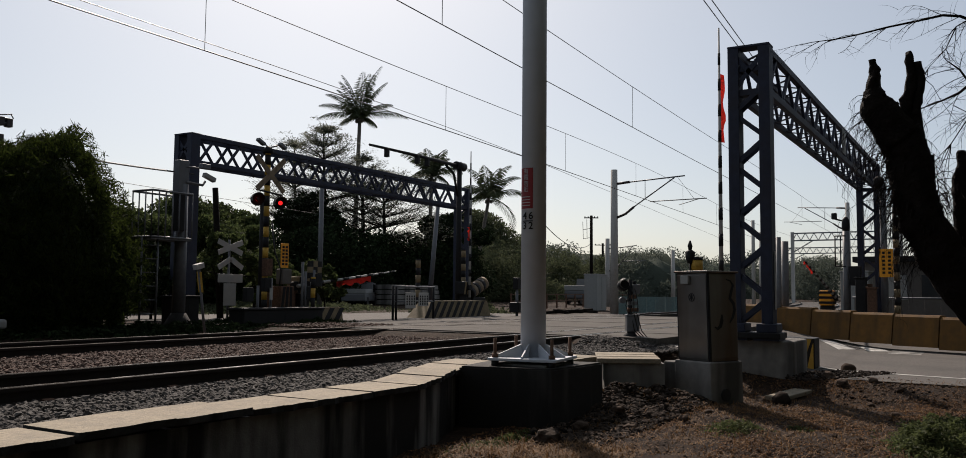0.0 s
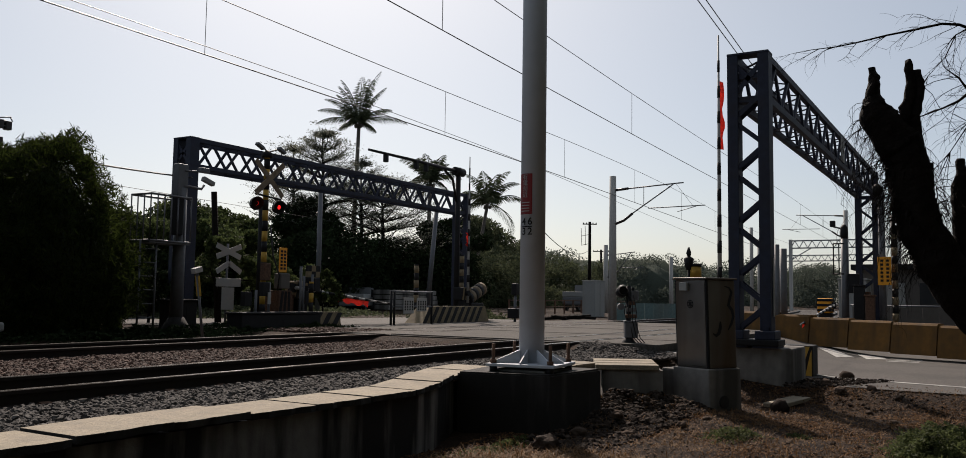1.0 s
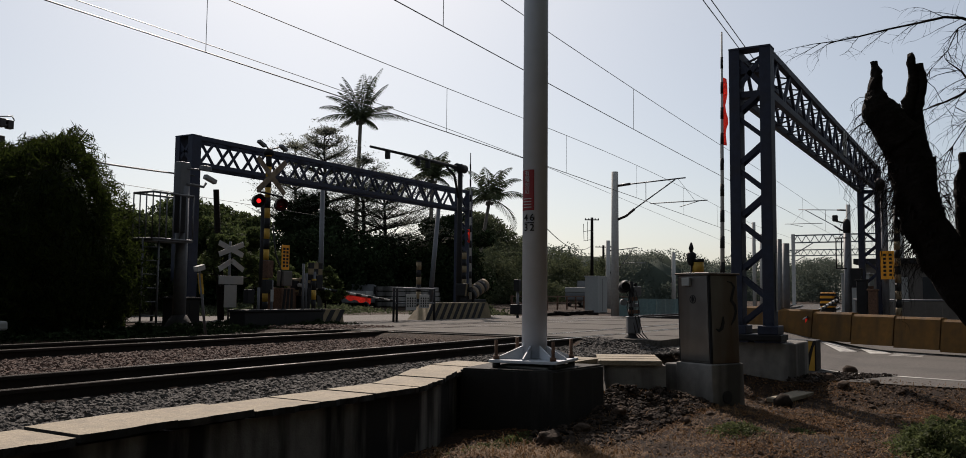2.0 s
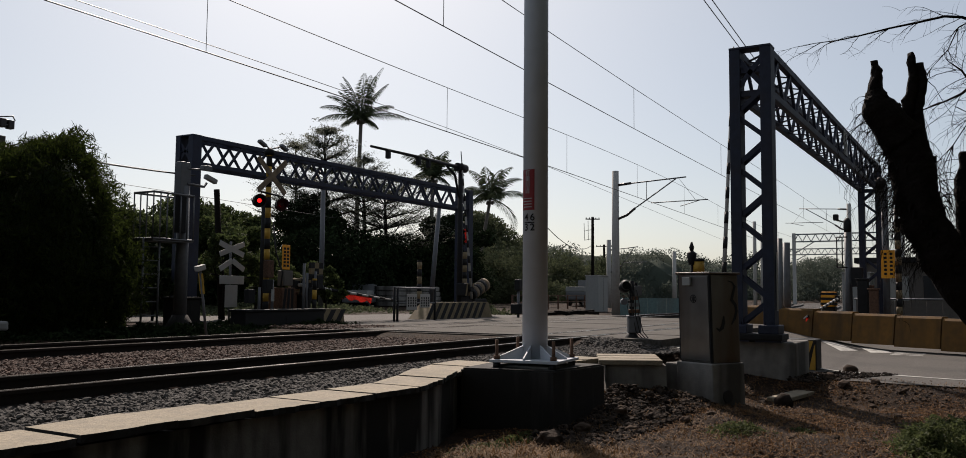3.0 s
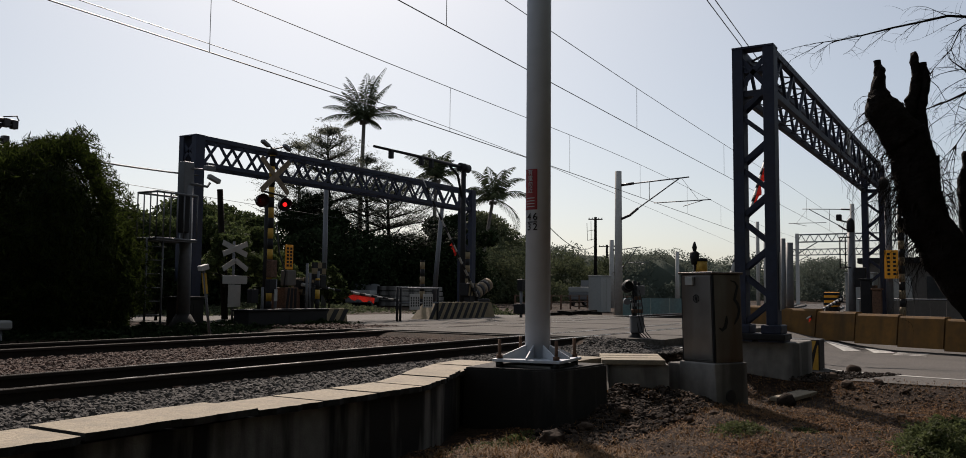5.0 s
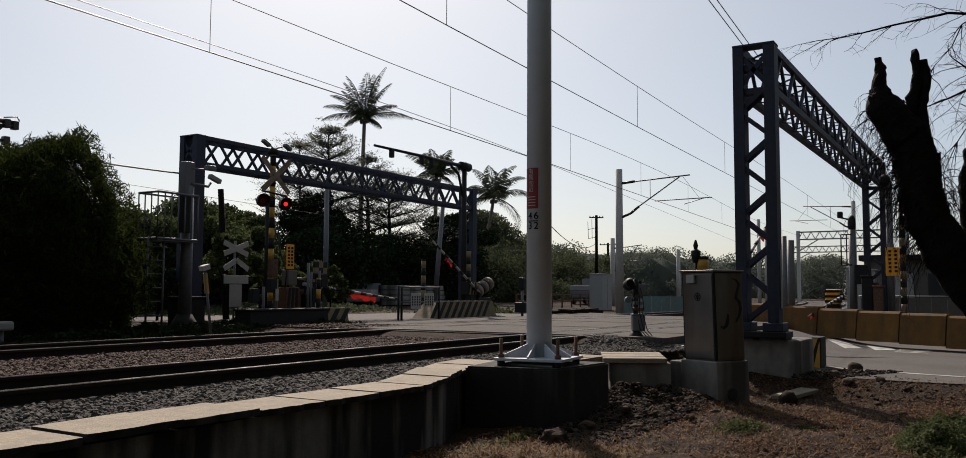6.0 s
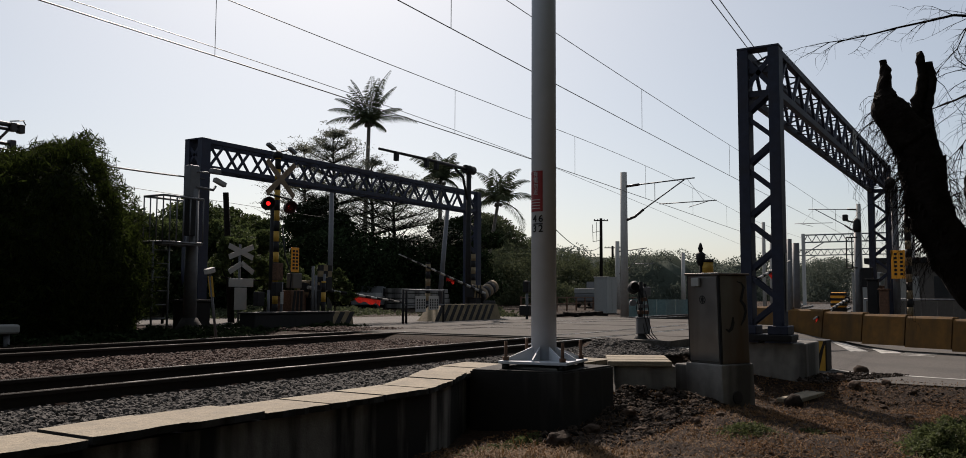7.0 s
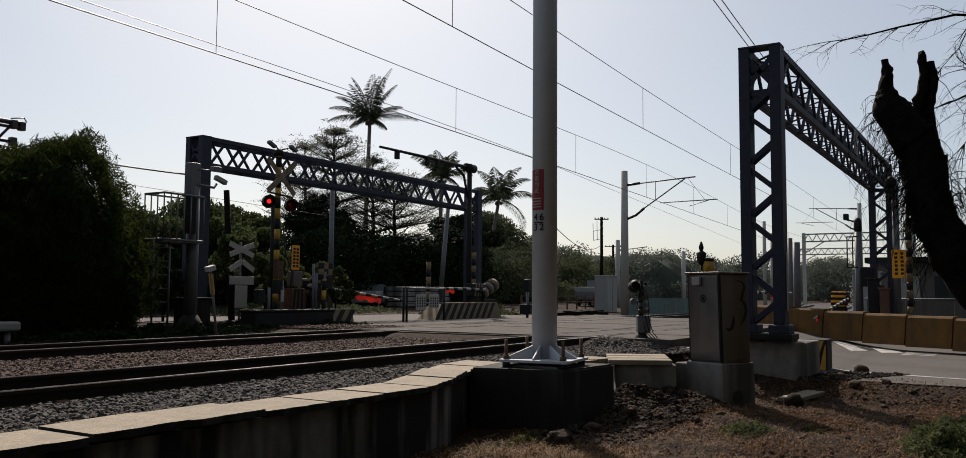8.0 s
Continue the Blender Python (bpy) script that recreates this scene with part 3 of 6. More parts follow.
def cabinet():
    t = thing("equipment_cabinet", (12.3, 3.6, -0.75), "stainless steel trackside cabinet on a stained concrete plinth", "cabinet")
    o = Vector((12.05, 3.48, 0))                  # the corner towards the viewer
    u = Vector((0.265, 0.524, 0)).normalized()    # along the door
    v = Vector((0.50, -0.253, 0)).normalized()    # along the side
    def place(bm, z0=0.0):
        bm.transform(Matrix(((u.x, v.x, 0.012, o.x), (u.y, v.y, 0.028, o.y), (0, 0, 1, z0), (0, 0, 0, 1))))
        bmesh.ops.recalc_face_normals(bm, faces=bm.faces[:])
        return bm
    part("plinth", place(box(-0.03, 0.66, -0.03, 0.62, -0.9, -0.16, 0.02)), M["plinth"], t, "stained concrete plinth")
    part("body", place(box(0, 0.6, 0, 0.58, -0.16, 1.09, 0.012)), M["stainless"], t)
    part("side_footing", place(box(0.66, 0.95, 0.02, 0.4, -0.9, -0.2, 0.03)), M["plinth"], t, "rough concrete footing beside the plinth")
    part("roof", place(box(-0.03, 0.63, -0.03, 0.61, 1.09, 1.12, 0.01)), M["stainless"], t)
    d = part("door", place(box(0.025, 0.575, -0.014, -0.001, -0.13, 1.06, 0.005)), M["stainless"], t)
    part("hood_box", place(box(0.32, 0.47, -0.06, -0.015, 0.93, 1.05, 0.008)), M["panel"], d, "small pale hood box")
    bm = bmesh.new()
    bm_tube(bm, [(0.3 + 0.055 * math.cos(0.3307 * k), -0.016, 0.74 + 0.055 * math.sin(0.3307 * k)) for k in range(20)], 0.006, 4)
    for k in (-0.022, 0.022):
        bm_box(bm, 0.25, 0.35, -0.02, -0.013, 0.735 + k, 0.745 + k)
    bm_box(bm, 0.293, 0.307, -0.02, -0.012, 0.69, 0.79)
    bm_box(bm, 0.278, 0.322, -0.02, -0.0125, 0.725, 0.755)
    part("emblem", place(bm), M["black"], d, "small round black emblem")
    for a_, b_ in ((0.0, 0.02), (0.58, 0.6)):
        part("seam", place(box(a_ + 0.001, b_ - 0.001, -0.006, 0.004, -0.15, 1.08)), M["black"], t)
    part("seam", place(box(-0.006, 0.004, 0.004, 0.026, -0.15, 1.08)), M["black"], t)
    part("side_panel", place(box(-0.009, -0.001, 0.03, 0.55, -0.12, 1.05, 0.003)), M["stainless"], t)
    bm = bmesh.new()
    for pts, w in (([(0.1, 0.33), (0.16, 0.3), (0.22, 0.34), (0.25, 0.42), (0.255, 0.5)], (0.008, 0.02, 0.03, 0.03, 0.012)), ([(0.36, 1.0), (0.45, 0.98), (0.5, 0.92), (0.46, 0.82), (0.43, 0.73), (0.5, 0.66), (0.52, 0.57), (0.48, 0.47), (0.41, 0.38)], (0.006, 0.012, 0.022, 0.024, 0.028, 0.026, 0.024, 0.022, 0.008))):
        bm_ribbon(bm, pts, w)
    part("paint_scrawl", place(bm), M["black"], t, "black sprayed scrawl strokes")
    part("knockout", place(tube([(-0.05, 0.25, -0.62), (-0.02, 0.25, -0.62)], 0.09, 14)), M["rubber"], t, "dark opening in the plinth")


def bell_post():
    p = Vector((14.8, 4.5, -0.3))
    t = thing("warning_bell_post", p, "black warning bell on a short yellow post", "warning bell")
    part("post", tube([p, p + Vector((0, 0, 1.3))], 0.06, 12), M["black"], t)
    part("collar", tube([p + Vector((0.04, 0.0, 1.5)), p + Vector((0.04, 0, 1.68))], 0.1, 14), M["yellow"], t, "yellow collar")
    part("cap", tube([p + Vector((0.04, 0, 1.68)), p + Vector((0.04, 0, 1.73))], 0.105, 14), M["black"], t)
    q = p + Vector((-0.02, 0.1, 1.2))
    part("stem", tube([q + Vector((0, 0, -0.3)), q + Vector((0, 0, 0.5))], 0.022, 8), M["black"], t)
    part("bell", tube([q + Vector((0, 0, 0.42)), q + Vector((0, 0, 0.5)), q + Vector((0, 0, 0.62)), q + Vector((0, 0, 0.66))], [0.045, 0.075, 0.09, 0.035], 6), M["black"], t)
    part("horn", tube([q + Vector((0, 0, 0.66)), q + Vector((0, 0, 0.72)), q + Vector((0, 0, 0.82))], [0.03, 0.045, 0.015], 12), M["black"], t)


def detector():
    p = Vector((15.35, 5.95, -0.25))
    r, f = Vector((0.515, -0.857, 0)), Vector((-0.857, -0.515, 0))     # along the unit's face, and out of it
    t = thing("obstacle_detector", p, "trackside detector with hooded lamps and cables on a concrete foot", "detector")

    def at(a, z, out=0.0):
        return Vector((p.x, p.y, z)) + r * a + f * out

    def block(a0, a1, z0, z1, d=0.1, bevel=0.012):
        bm = box(a0, a1, -d, d, z0, z1, bevel)
        bm.transform(Matrix(((r.x, f.x, 0, p.x), (r.y, f.y, 0, p.y), (0, 0, 1, 0), (0, 0, 0, 1))))
        bmesh.ops.recalc_face_normals(bm, faces=bm.faces[:])
        return bm
    part("foot", block(-0.3, 0.34, -0.4, -0.12, 0.26, 0.02), M["slab"], t, "pale concrete foot")
    part("base_cone", tube([at(0.02, -0.12), at(0.02, 0.0), at(0.02, 0.12)], [0.2, 0.13, 0.06], 14), M["black"], t)
    part("post", tube([at(0.02, 0.0), at(0.02, 1.05)], 0.045, 12), M["black"], t)
    jb = part("junction_box", block(-0.06, 0.18, 0.08, 0.37, 0.1, 0.02), M["galv"], t, "grey junction box")
    part("lid", block(-0.07, 0.19, 0.37, 0.4, 0.11, 0.008), M["galv"], jb)
    h = part("lamp_hood", tube([at(-0.12, 0.92, -0.14), at(-0.12, 0.93, 0.0), at(-0.12, 0.94, 0.2)], [0.08, 0.11, 0.095], 16), M["black"], t)
    part("visor", tube([at(-0.12, 0.97, 0.16), at(-0.12, 0.97, 0.3)], [0.1, 0.085], 16, False), M["black"], h)
    part("lens_ring", tube([at(-0.14, 0.66, 0.02), at(-0.14, 0.66, 0.14)], 0.06, 16), M["galv"], t)
    part("arm", tube([at(0.02, 0.66), at(-0.14, 0.66)], 0.022, 8), M["galv"], t)
    part("arm", tube([at(0.02, 0.9), at(-0.12, 0.92)], 0.022, 8), M["black"], t)
    part("terminal_box", block(0.06, 0.2, 0.78, 0.96, 0.06), M["galv"], t)
    part("sensor", tube([at(0.1, 0.96), at(0.1, 1.02)], 0.03, 10), M["black"], t)
    for k in range(3):
        part("bracket", block(-0.04 + 0.02 * k, 0.17 - 0.02 * k, 0.45 + 0.12 * k, 0.52 + 0.12 * k, 0.07), M["galv" if k % 2 else "rust"], t)
    for k in range(4):
        o = 0.05 + 0.03 * k
        part("cable", tube([at(-0.1 + 0.06 * k, 0.88, o), at(-0.04 + 0.05 * k, 0.74, o + 0.04), at(-0.08 + 0.07 * k, 0.56, o + 0.06), at(-0.03 + 0.05 * k, 0.42, o), at(0.02 + 0.06 * k, 0.1, o + 0.03), at(0.16 + 0.05 * k, -0.02, o), at(0.26 + 0.03 * k, -0.12, o)], 0.009, 6), M["rubber"], t)


# ---- portal gantries over the road ----
def gantry(n_c, s0, s1, label, foot0, sign=False):
    t = thing("height_limit_gantry", (s0, n_c, 0), label, "gantry", "gantries over the road")
    hn, top, low = 0.25, 4.93, 4.12
    col_n, col_s = 0.18, 0.3
    for s in (s0, s1):
        part("leg_cap", box(s - 0.155, s + 0.155, n_c - hn - 0.093, n_c + hn + 0.093, 4.9, 4.94, 0.008), M["steel"], t)
        for sg in (-1, 1):
            part("column", box(s - col_s / 2, s + col_s / 2, n_c + sg * hn - col_n / 2, n_c + sg * hn + col_n / 2, foot0, 4.9, 0.008), M["steel"], t)
            part("base_plate", box(s - 0.24, s + 0.24, n_c + sg * hn - 0.2, n_c + sg * hn + 0.2, foot0, foot0 + 0.03), M["steel"], t)
            for k in range(4):
                part("stiffener", prism([(0, 0), (0.16, 0), (0, 0.3)], "y", -0.008, 0.008), M["steel"], t).location = Vector((s + (0.15 if k % 2 else -0.15), n_c + sg * hn + (0.06 if k < 2 else -0.06), foot0 + 0.03))
        if sign and s == s0:
            part("base_shoe", box(s - 0.27, s + 0.27, n_c - 0.47, n_c + 0.47, foot0 + 0.03, foot0 + 0.13, 0.015), M["black"], t, "dark clamped base shoe")
            for sg in (-1, 1):
                part("base_shoe", box(s - 0.22, s + 0.22, n_c + sg * hn - 0.16, n_c + sg * hn + 0.16, foot0 + 0.13, foot0 + 0.27, 0.015), M["steel"], t)
        z, k = foot0 + 0.25, 0
        while z < 4.0:
            for e in (-0.11, 0.11):
                a, b = (-hn, hn) if k % 2 else (hn, -hn)
                part("lattice_bar", bar((s + e, n_c + a, z), (s + e, n_c + b, z + 0.42), 0.012, 0.075), M["steel"], t)
            z, k = z + 0.44, k + 1
        for zz in (4.15, 4.55):
            part("tie_bar", bar((s, n_c - hn, zz), (s, n_c + hn, zz), 0.2, 0.1), M["steel"], t)
        part("lattice_bar", bar((s - 0.11, n_c - hn, 4.2), (s - 0.11, n_c + hn, 4.8), 0.012, 0.08), M["steel"], t)
        part("lattice_bar", bar((s - 0.11, n_c + hn, 4.2), (s - 0.11, n_c - hn, 4.8), 0.012, 0.08), M["steel"], t)
    for sg in (-1, 1):
        for z in (top - 0.05, low + 0.05):
            part("chord", box(s0 + 0.15, s1 - 0.15, n_c + sg * hn - 0.05, n_c + sg * hn + 0.05, z - 0.06, z + 0.06, 0.006), M["steel"], t)
    cells = 14
    w = (s1 - s0 - 0.4) / cells
    for sg in (-1, 1):
        for k in range(cells):
            a = s0 + 0.2 + k * w
            y = n_c + sg * hn
            # each face is one steep zigzag, the two faces in step
            z0, z1 = low + 0.1, top - 0.1
            part("lattice_bar", bar((a, y - 0.006, z0), (a + w / 2, y - 0.006, z1), 0.05, 0.065), M["steel"], t)
            part("lattice_bar", bar((a + w / 2, y + 0.006, z1), (a + w, y + 0.006, z0), 0.05, 0.065), M["steel"], t)
    for z in (top - 0.03, low + 0.03):
        for k in range(cells):
            a = s0 + 0.2 + k * w
            part("lattice_bar", bar((a, n_c - hn, z), (a + w / 2, n_c + hn, z), 0.06, 0.012), M["steel"], t)
            part("lattice_bar", bar((a + w / 2, n_c + hn, z + 0.002), (a + w, n_c - hn, z + 0.002), 0.06, 0.012), M["steel"], t)
    if sign:
        part("plate", box(s0 + 7.8, s0 + 8.3, n_c - hn - 0.075, n_c - hn - 0.055, 4.25, 4.85, 0.005), M["panel"], t, "pale oval-worn plate")
        part("label_strip", box(s0 - 0.05, s0 + 0.05, n_c - hn - 0.11, n_c - hn - 0.103, 0.55, 1.5), M["panel"], t, "narrow strip of pale unreadable writing")
    return t


def plinth(s, n, hs, hn, z0, z1, label):
    single("gantry_plinth", box(s - hs, s + hs, n - hn, n + hn, z0, z1, 0.03), M["plinth"], label, "plinth", "gantry plinths")


def striped_block(x0, x1, y0, y1, z0, z1, label, slant=0.35):
    t = thing("striped_kerb_block", ((x0 + x1) / 2, (y0 + y1) / 2, z0), label, "concrete block")
    bm = bmesh.new()
    bm_box(bm, x0, x1, y0, y1, z0, z1)
    for v in bm.verts:
        if v.co.z > (z0 + z1) / 2:
            v.co.x += (slant if v.co.x < (x0 + x1) / 2 else -slant * 0.3)
            v.co.y += 0.06 if v.co.y < (y0 + y1) / 2 else -0.06
    part("block", bm, M["cream"], t)
    n = max(2, int((x1 - x0) / 0.42))
    for k in range(n):
        a = x0 + (k + 0.1) * (x1 - x0 - slant) / n
        w = 0.5 * (x1 - x0 - slant) / n
        h = z1 - z0
        bm = prism([(a, z0 + 0.02), (a + w, z0 + 0.02), (a + w + h * 0.8, z1 - 0.02), (a + h * 0.8, z1 - 0.02)], "y", y0 - 0.004, y0 + 0.01)
        for v in bm.verts:
            v.co.y += 0.06 * (v.co.z - z0) / h
        part("stripe", bm, M["black"], t, "black diagonal stripe")
    return t


mast_foundation()
white_mast()
cable_pit()
cabinet()
bell_post()
detector()
gantry(3.46, 14.5, 29.7, "dark blue-grey lattice gantry beside a cabinet, spanning the road", 0.05, True)
gantry(18.5, 15.55, 29.4, "dark blue-grey lattice gantry on the far side of the tracks", -0.02)
plinth(14.95, 3.36, 0.55, 0.55, -1.0, 0.05, "pale concrete plinth with dark drips under a gantry leg")
plinth(29.7, 3.46, 0.5, 0.55, -0.8, 0.05, "concrete plinth under a gantry leg beyond the road")
plinth(15.55, 18.5, 0.45, 0.5, -0.3, -0.02, "concrete plinth under a far gantry leg")
plinth(29.4, 18.5, 0.45, 0.5, -0.3, -0.02, "concrete plinth under a far gantry leg beside striped kerb")
gb = thing("guard_block", (16.3, 3.05, -0.7), "black and yellow striped concrete guard block at a gantry leg", "concrete block")
part("block", box(16.1, 16.6, 2.8, 3.45, -0.8, 0.03, 0.02), M["black"], gb)
for k in range(3):
    a = 2.82 + 0.24 * k
    part("stripe", prism([(a, -0.6), (a + 0.13, -0.6), (a + 0.02 - 0.1, 0.01), (a - 0.1 - 0.11, 0.01)] if k else [(a, -0.6), (a + 0.13, -0.6), (a + 0.02, -0.1), (a, -0.05)], "x", 16.094, 16.11), M["yellow"], gb, "yellow diagonal stripe")

striped_block(21.95, 26.1, 15.2, 15.9, -0.1, 0.5, "long black and cream striped concrete kerb block at the crossing", 0.7)

# ---- ochre concrete barrier blocks across the side of the road ----
p0, p1 = Vector((25.05, 5.25, 0)), Vector((22.95, 0.8, 0))
step = (p1 - p0) / 4.3
for k in range(-1, 9):
    a = p0 + step * k
    d = step.normalized()
    zb = -0.27 - 0.19 * min(1.3, max(-0.5, (5.25 - a.y) / 4.45))
    nrm = Vector((-d.y, d.x, 0))
    L = step.length - 0.03
    bm = prism([(-0.28, zb - 0.02), (0.28, zb - 0.02), (0.26, zb + 0.1), (0.17, zb + 0.68), (0.12, zb + 0.73), (-0.12, zb + 0.73), (-0.17, zb + 0.68), (-0.26, zb + 0.1)], "x", 0, L)
    ang = math.atan2(d.y, d.x)
    bm.transform(Matrix.Translation((a.x, a.y, 0.012 * math.sin(5 * k))) @ Matrix.Rotation(ang, 4, "Z"))
    single("road_barrier_block", bm, M["barrier"], "stained ochre-painted concrete road barrier block", "road barrier", "barrier blocks along the road")


# ---- crossing signals and signs beyond the tracks ----
LENSES = []


def banded_post(t, p, z1, r, c0, c1, step, z0=0.0):
    """A post in alternating painted bands."""
    z, k = z0, 0
    while z < z1 - 0.01:
        e = min(z1, z + step)
        part("post_band", tube([(p[0], p[1], z), (p[0], p[1], e)], r + (0.003 if k % 2 else 0.0), 12), M[c1 if k % 2 else c0], t)
        z, k = e, k + 1


def crossing_signal():
    p = Vector((16.32, 16.3, -0.05))
    t = thing("crossing_signal", p, "black and yellow crossing signal with twin red lamps and crossbuck", "crossing signal")
    banded_post(t, p, 4.35, 0.075, "yellow", "black", 0.27, 0.0)
    part("bell_dome", tube([(p.x, p.y, 4.35), (p.x, p.y, 4.45), (p.x, p.y, 4.55)], [0.13, 0.15, 0.04], 14), M["black"], t)
    for sg in (-1, 1):
        bl = part("crossbuck_blade", bar((p.x - 0.5, p.y - 0.12 - 0.01 * sg, 3.8 - 0.43 * sg), (p.x + 0.5, p.y - 0.12 - 0.01 * sg, 3.8 + 0.43 * sg), 0.012, 0.15), M["blade"], t)
    part("lamp_bar", tube([(p.x - 0.45, p.y - 0.08, 3.36), (p.x + 0.45, p.y - 0.08, 3.30)], 0.025, 8), M["black"], t)
    for off, z in ((-0.46, 3.1), (0.34, 3.07)):
        c = Vector((p.x + off, p.y - 0.12, z))
        d = Vector((-0.55, -0.83, 0)).normalized()
        lamp = part("lamp_housing", tube([c + d * -0.22, c + d * -0.16, c + d * 0.02], [0.06, 0.14, 0.17], 18), M["black"], t)
        bmh = bmesh.new()
        side = Vector((-d.y, d.x, 0))
        rows = []
        for i in range(13):
            a = radians(-20 + 220 * i / 12)
            o = side * math.cos(a) + Vector((0, 0, 1)) * math.sin(a)
            rows.append([bmh.verts.new(c + d * q + o * r) for q, r in ((0.02, 0.15), (0.02, 0.162), (0.24, 0.162), (0.24, 0.15))])
        for r0, r1 in zip(rows, rows[1:]):
            for i in range(4):
                bmh.faces.new((r0[i], r1[i], r1[(i + 1) % 4], r0[(i + 1) % 4]))
        part("hood", bmh, M["black"], lamp)
        # the lens turns on its upright axis: one side lit, one dark
        bml = bmesh.new()
        for sgn, mi in ((1, 1), (-1, 0)):
            rings = []
            for r, h in ((0.058, 0.0), (0.045, 0.012), (0.025, 0.018)):
                rings.append([bml.verts.new((r * math.cos(6.28318 * k / 16), -sgn * (h + 0.002), r * math.sin(6.28318 * k / 16))) for k in range(16)])
            for r0, r1 in zip(rings, rings[1:]):
                for k in range(16):
                    f = bml.faces.new((r0[k], r0[(k + 1) % 16], r1[(k + 1) % 16], r1[k]))
                    f.material_index = mi
            f = bml.faces.new(rings[-1])
            f.material_index = mi
        lens = new("lens", mesh_of("lens", bml, (M["lens_dark"], M["lens_lit"])))
        lens.parent = lamp
        tagged(lens, "round red lens of a flashing lamp")
        LENSES.append((lens, c + d * 0.11 - base_of(lamp), math.degrees(math.atan2(d.y, d.x)) + 90))
    sg_ = part("notice", box(16.75, 17.03, 16.16, 16.18, 1.38, 2.03, 0.005), M["orange"], t, "orange-yellow notice with dark unreadable writing")
    for k in range(2):
        for j in range(6):
            part("text_bar", box(16.79 + 0.12 * k, 16.87 + 0.12 * k, 16.153, 16.159, 1.45 + 0.09 * j, 1.51 + 0.09 * j), M["black"], sg_)
    for sx in (-0.28, 0.32):
        part("floodlight_arm", tube([(p.x, p.y, 4.5), (p.x + sx, p.y - 0.1, 4.62)], 0.02, 6), M["galv"], t)
        fl = box(-0.13, 0.13, -0.06, 0.06, -0.04, 0.04, 0.01)
        fl.transform(Matrix.Translation((p.x + sx * 1.3, p.y - 0.1, 4.6)) @ Matrix.Rotation(radians(25), 4, "Y"))
        part("floodlight", fl, M["galv"], t)
    part("control_box", box(16.2, 16.42, 16.12, 16.3, 1.15, 1.6, 0.02), M["rust"], t)


def crossbuck_sign():
    p = Vector((16.0, 17.28, -0.05))
    t = thing("crossbuck_sign", p, "white crossbuck warning sign with chevron and blank boards on a post", "crossbuck sign")
    part("post", tube([p, p + Vector((0, 0, 2.15))], 0.03, 10), M["galv"], t)
    y = p.y - 0.05
    for sg in (-1, 1):
        part("blade", bar((p.x - 0.42, y - 0.006 * sg, 1.9 - 0.15 * sg), (p.x + 0.42, y - 0.006 * sg, 1.9 + 0.15 * sg), 0.01, 0.14), M["white"], t)
        part("chevron", bar((p.x + 0.42 * sg, y - 0.02, 1.36), (p.x, y - 0.02, 1.6), 0.01, 0.14), M["white"], t)
    part("board", box(p.x - 0.42, p.x + 0.42, y - 0.03, y - 0.015, 0.98, 1.2, 0.004), M["white"], t)
    part("lower_board", box(p.x - 0.22, p.x + 0.2, y - 0.03, y - 0.015, 0.38, 0.96, 0.004), M["white"], t)


def leaning_marker():
    t = thing("marker_post", (11.45, 12.95, -0.2), "leaning grey marker post with a small yellow sign", "marker post")
    a, b = Vector((11.47, 12.95, -0.2)), Vector((11.23, 12.93, 1.22))
    part("post", tube([a, b], 0.025, 8), M["galv"], t)
    part("sign", bar(a + (b - a) * 0.66, a + (b - a) * 0.93, 0.02, 0.11), M["yellow"], t, "small yellow sign with dark writing")
    part("text_bar", bar(a + (b - a) * 0.69 + Vector((0, -0.014, 0)), a + (b - a) * 0.9 + Vector((0, -0.014, 0)), 0.004, 0.05), M["black"], t)
    part("cap", bar(b - Vector((0.09, 0, 0.02)), b + Vector((0.09, 0, 0.03)), 0.12, 0.1, 0.01), M["white"], t)


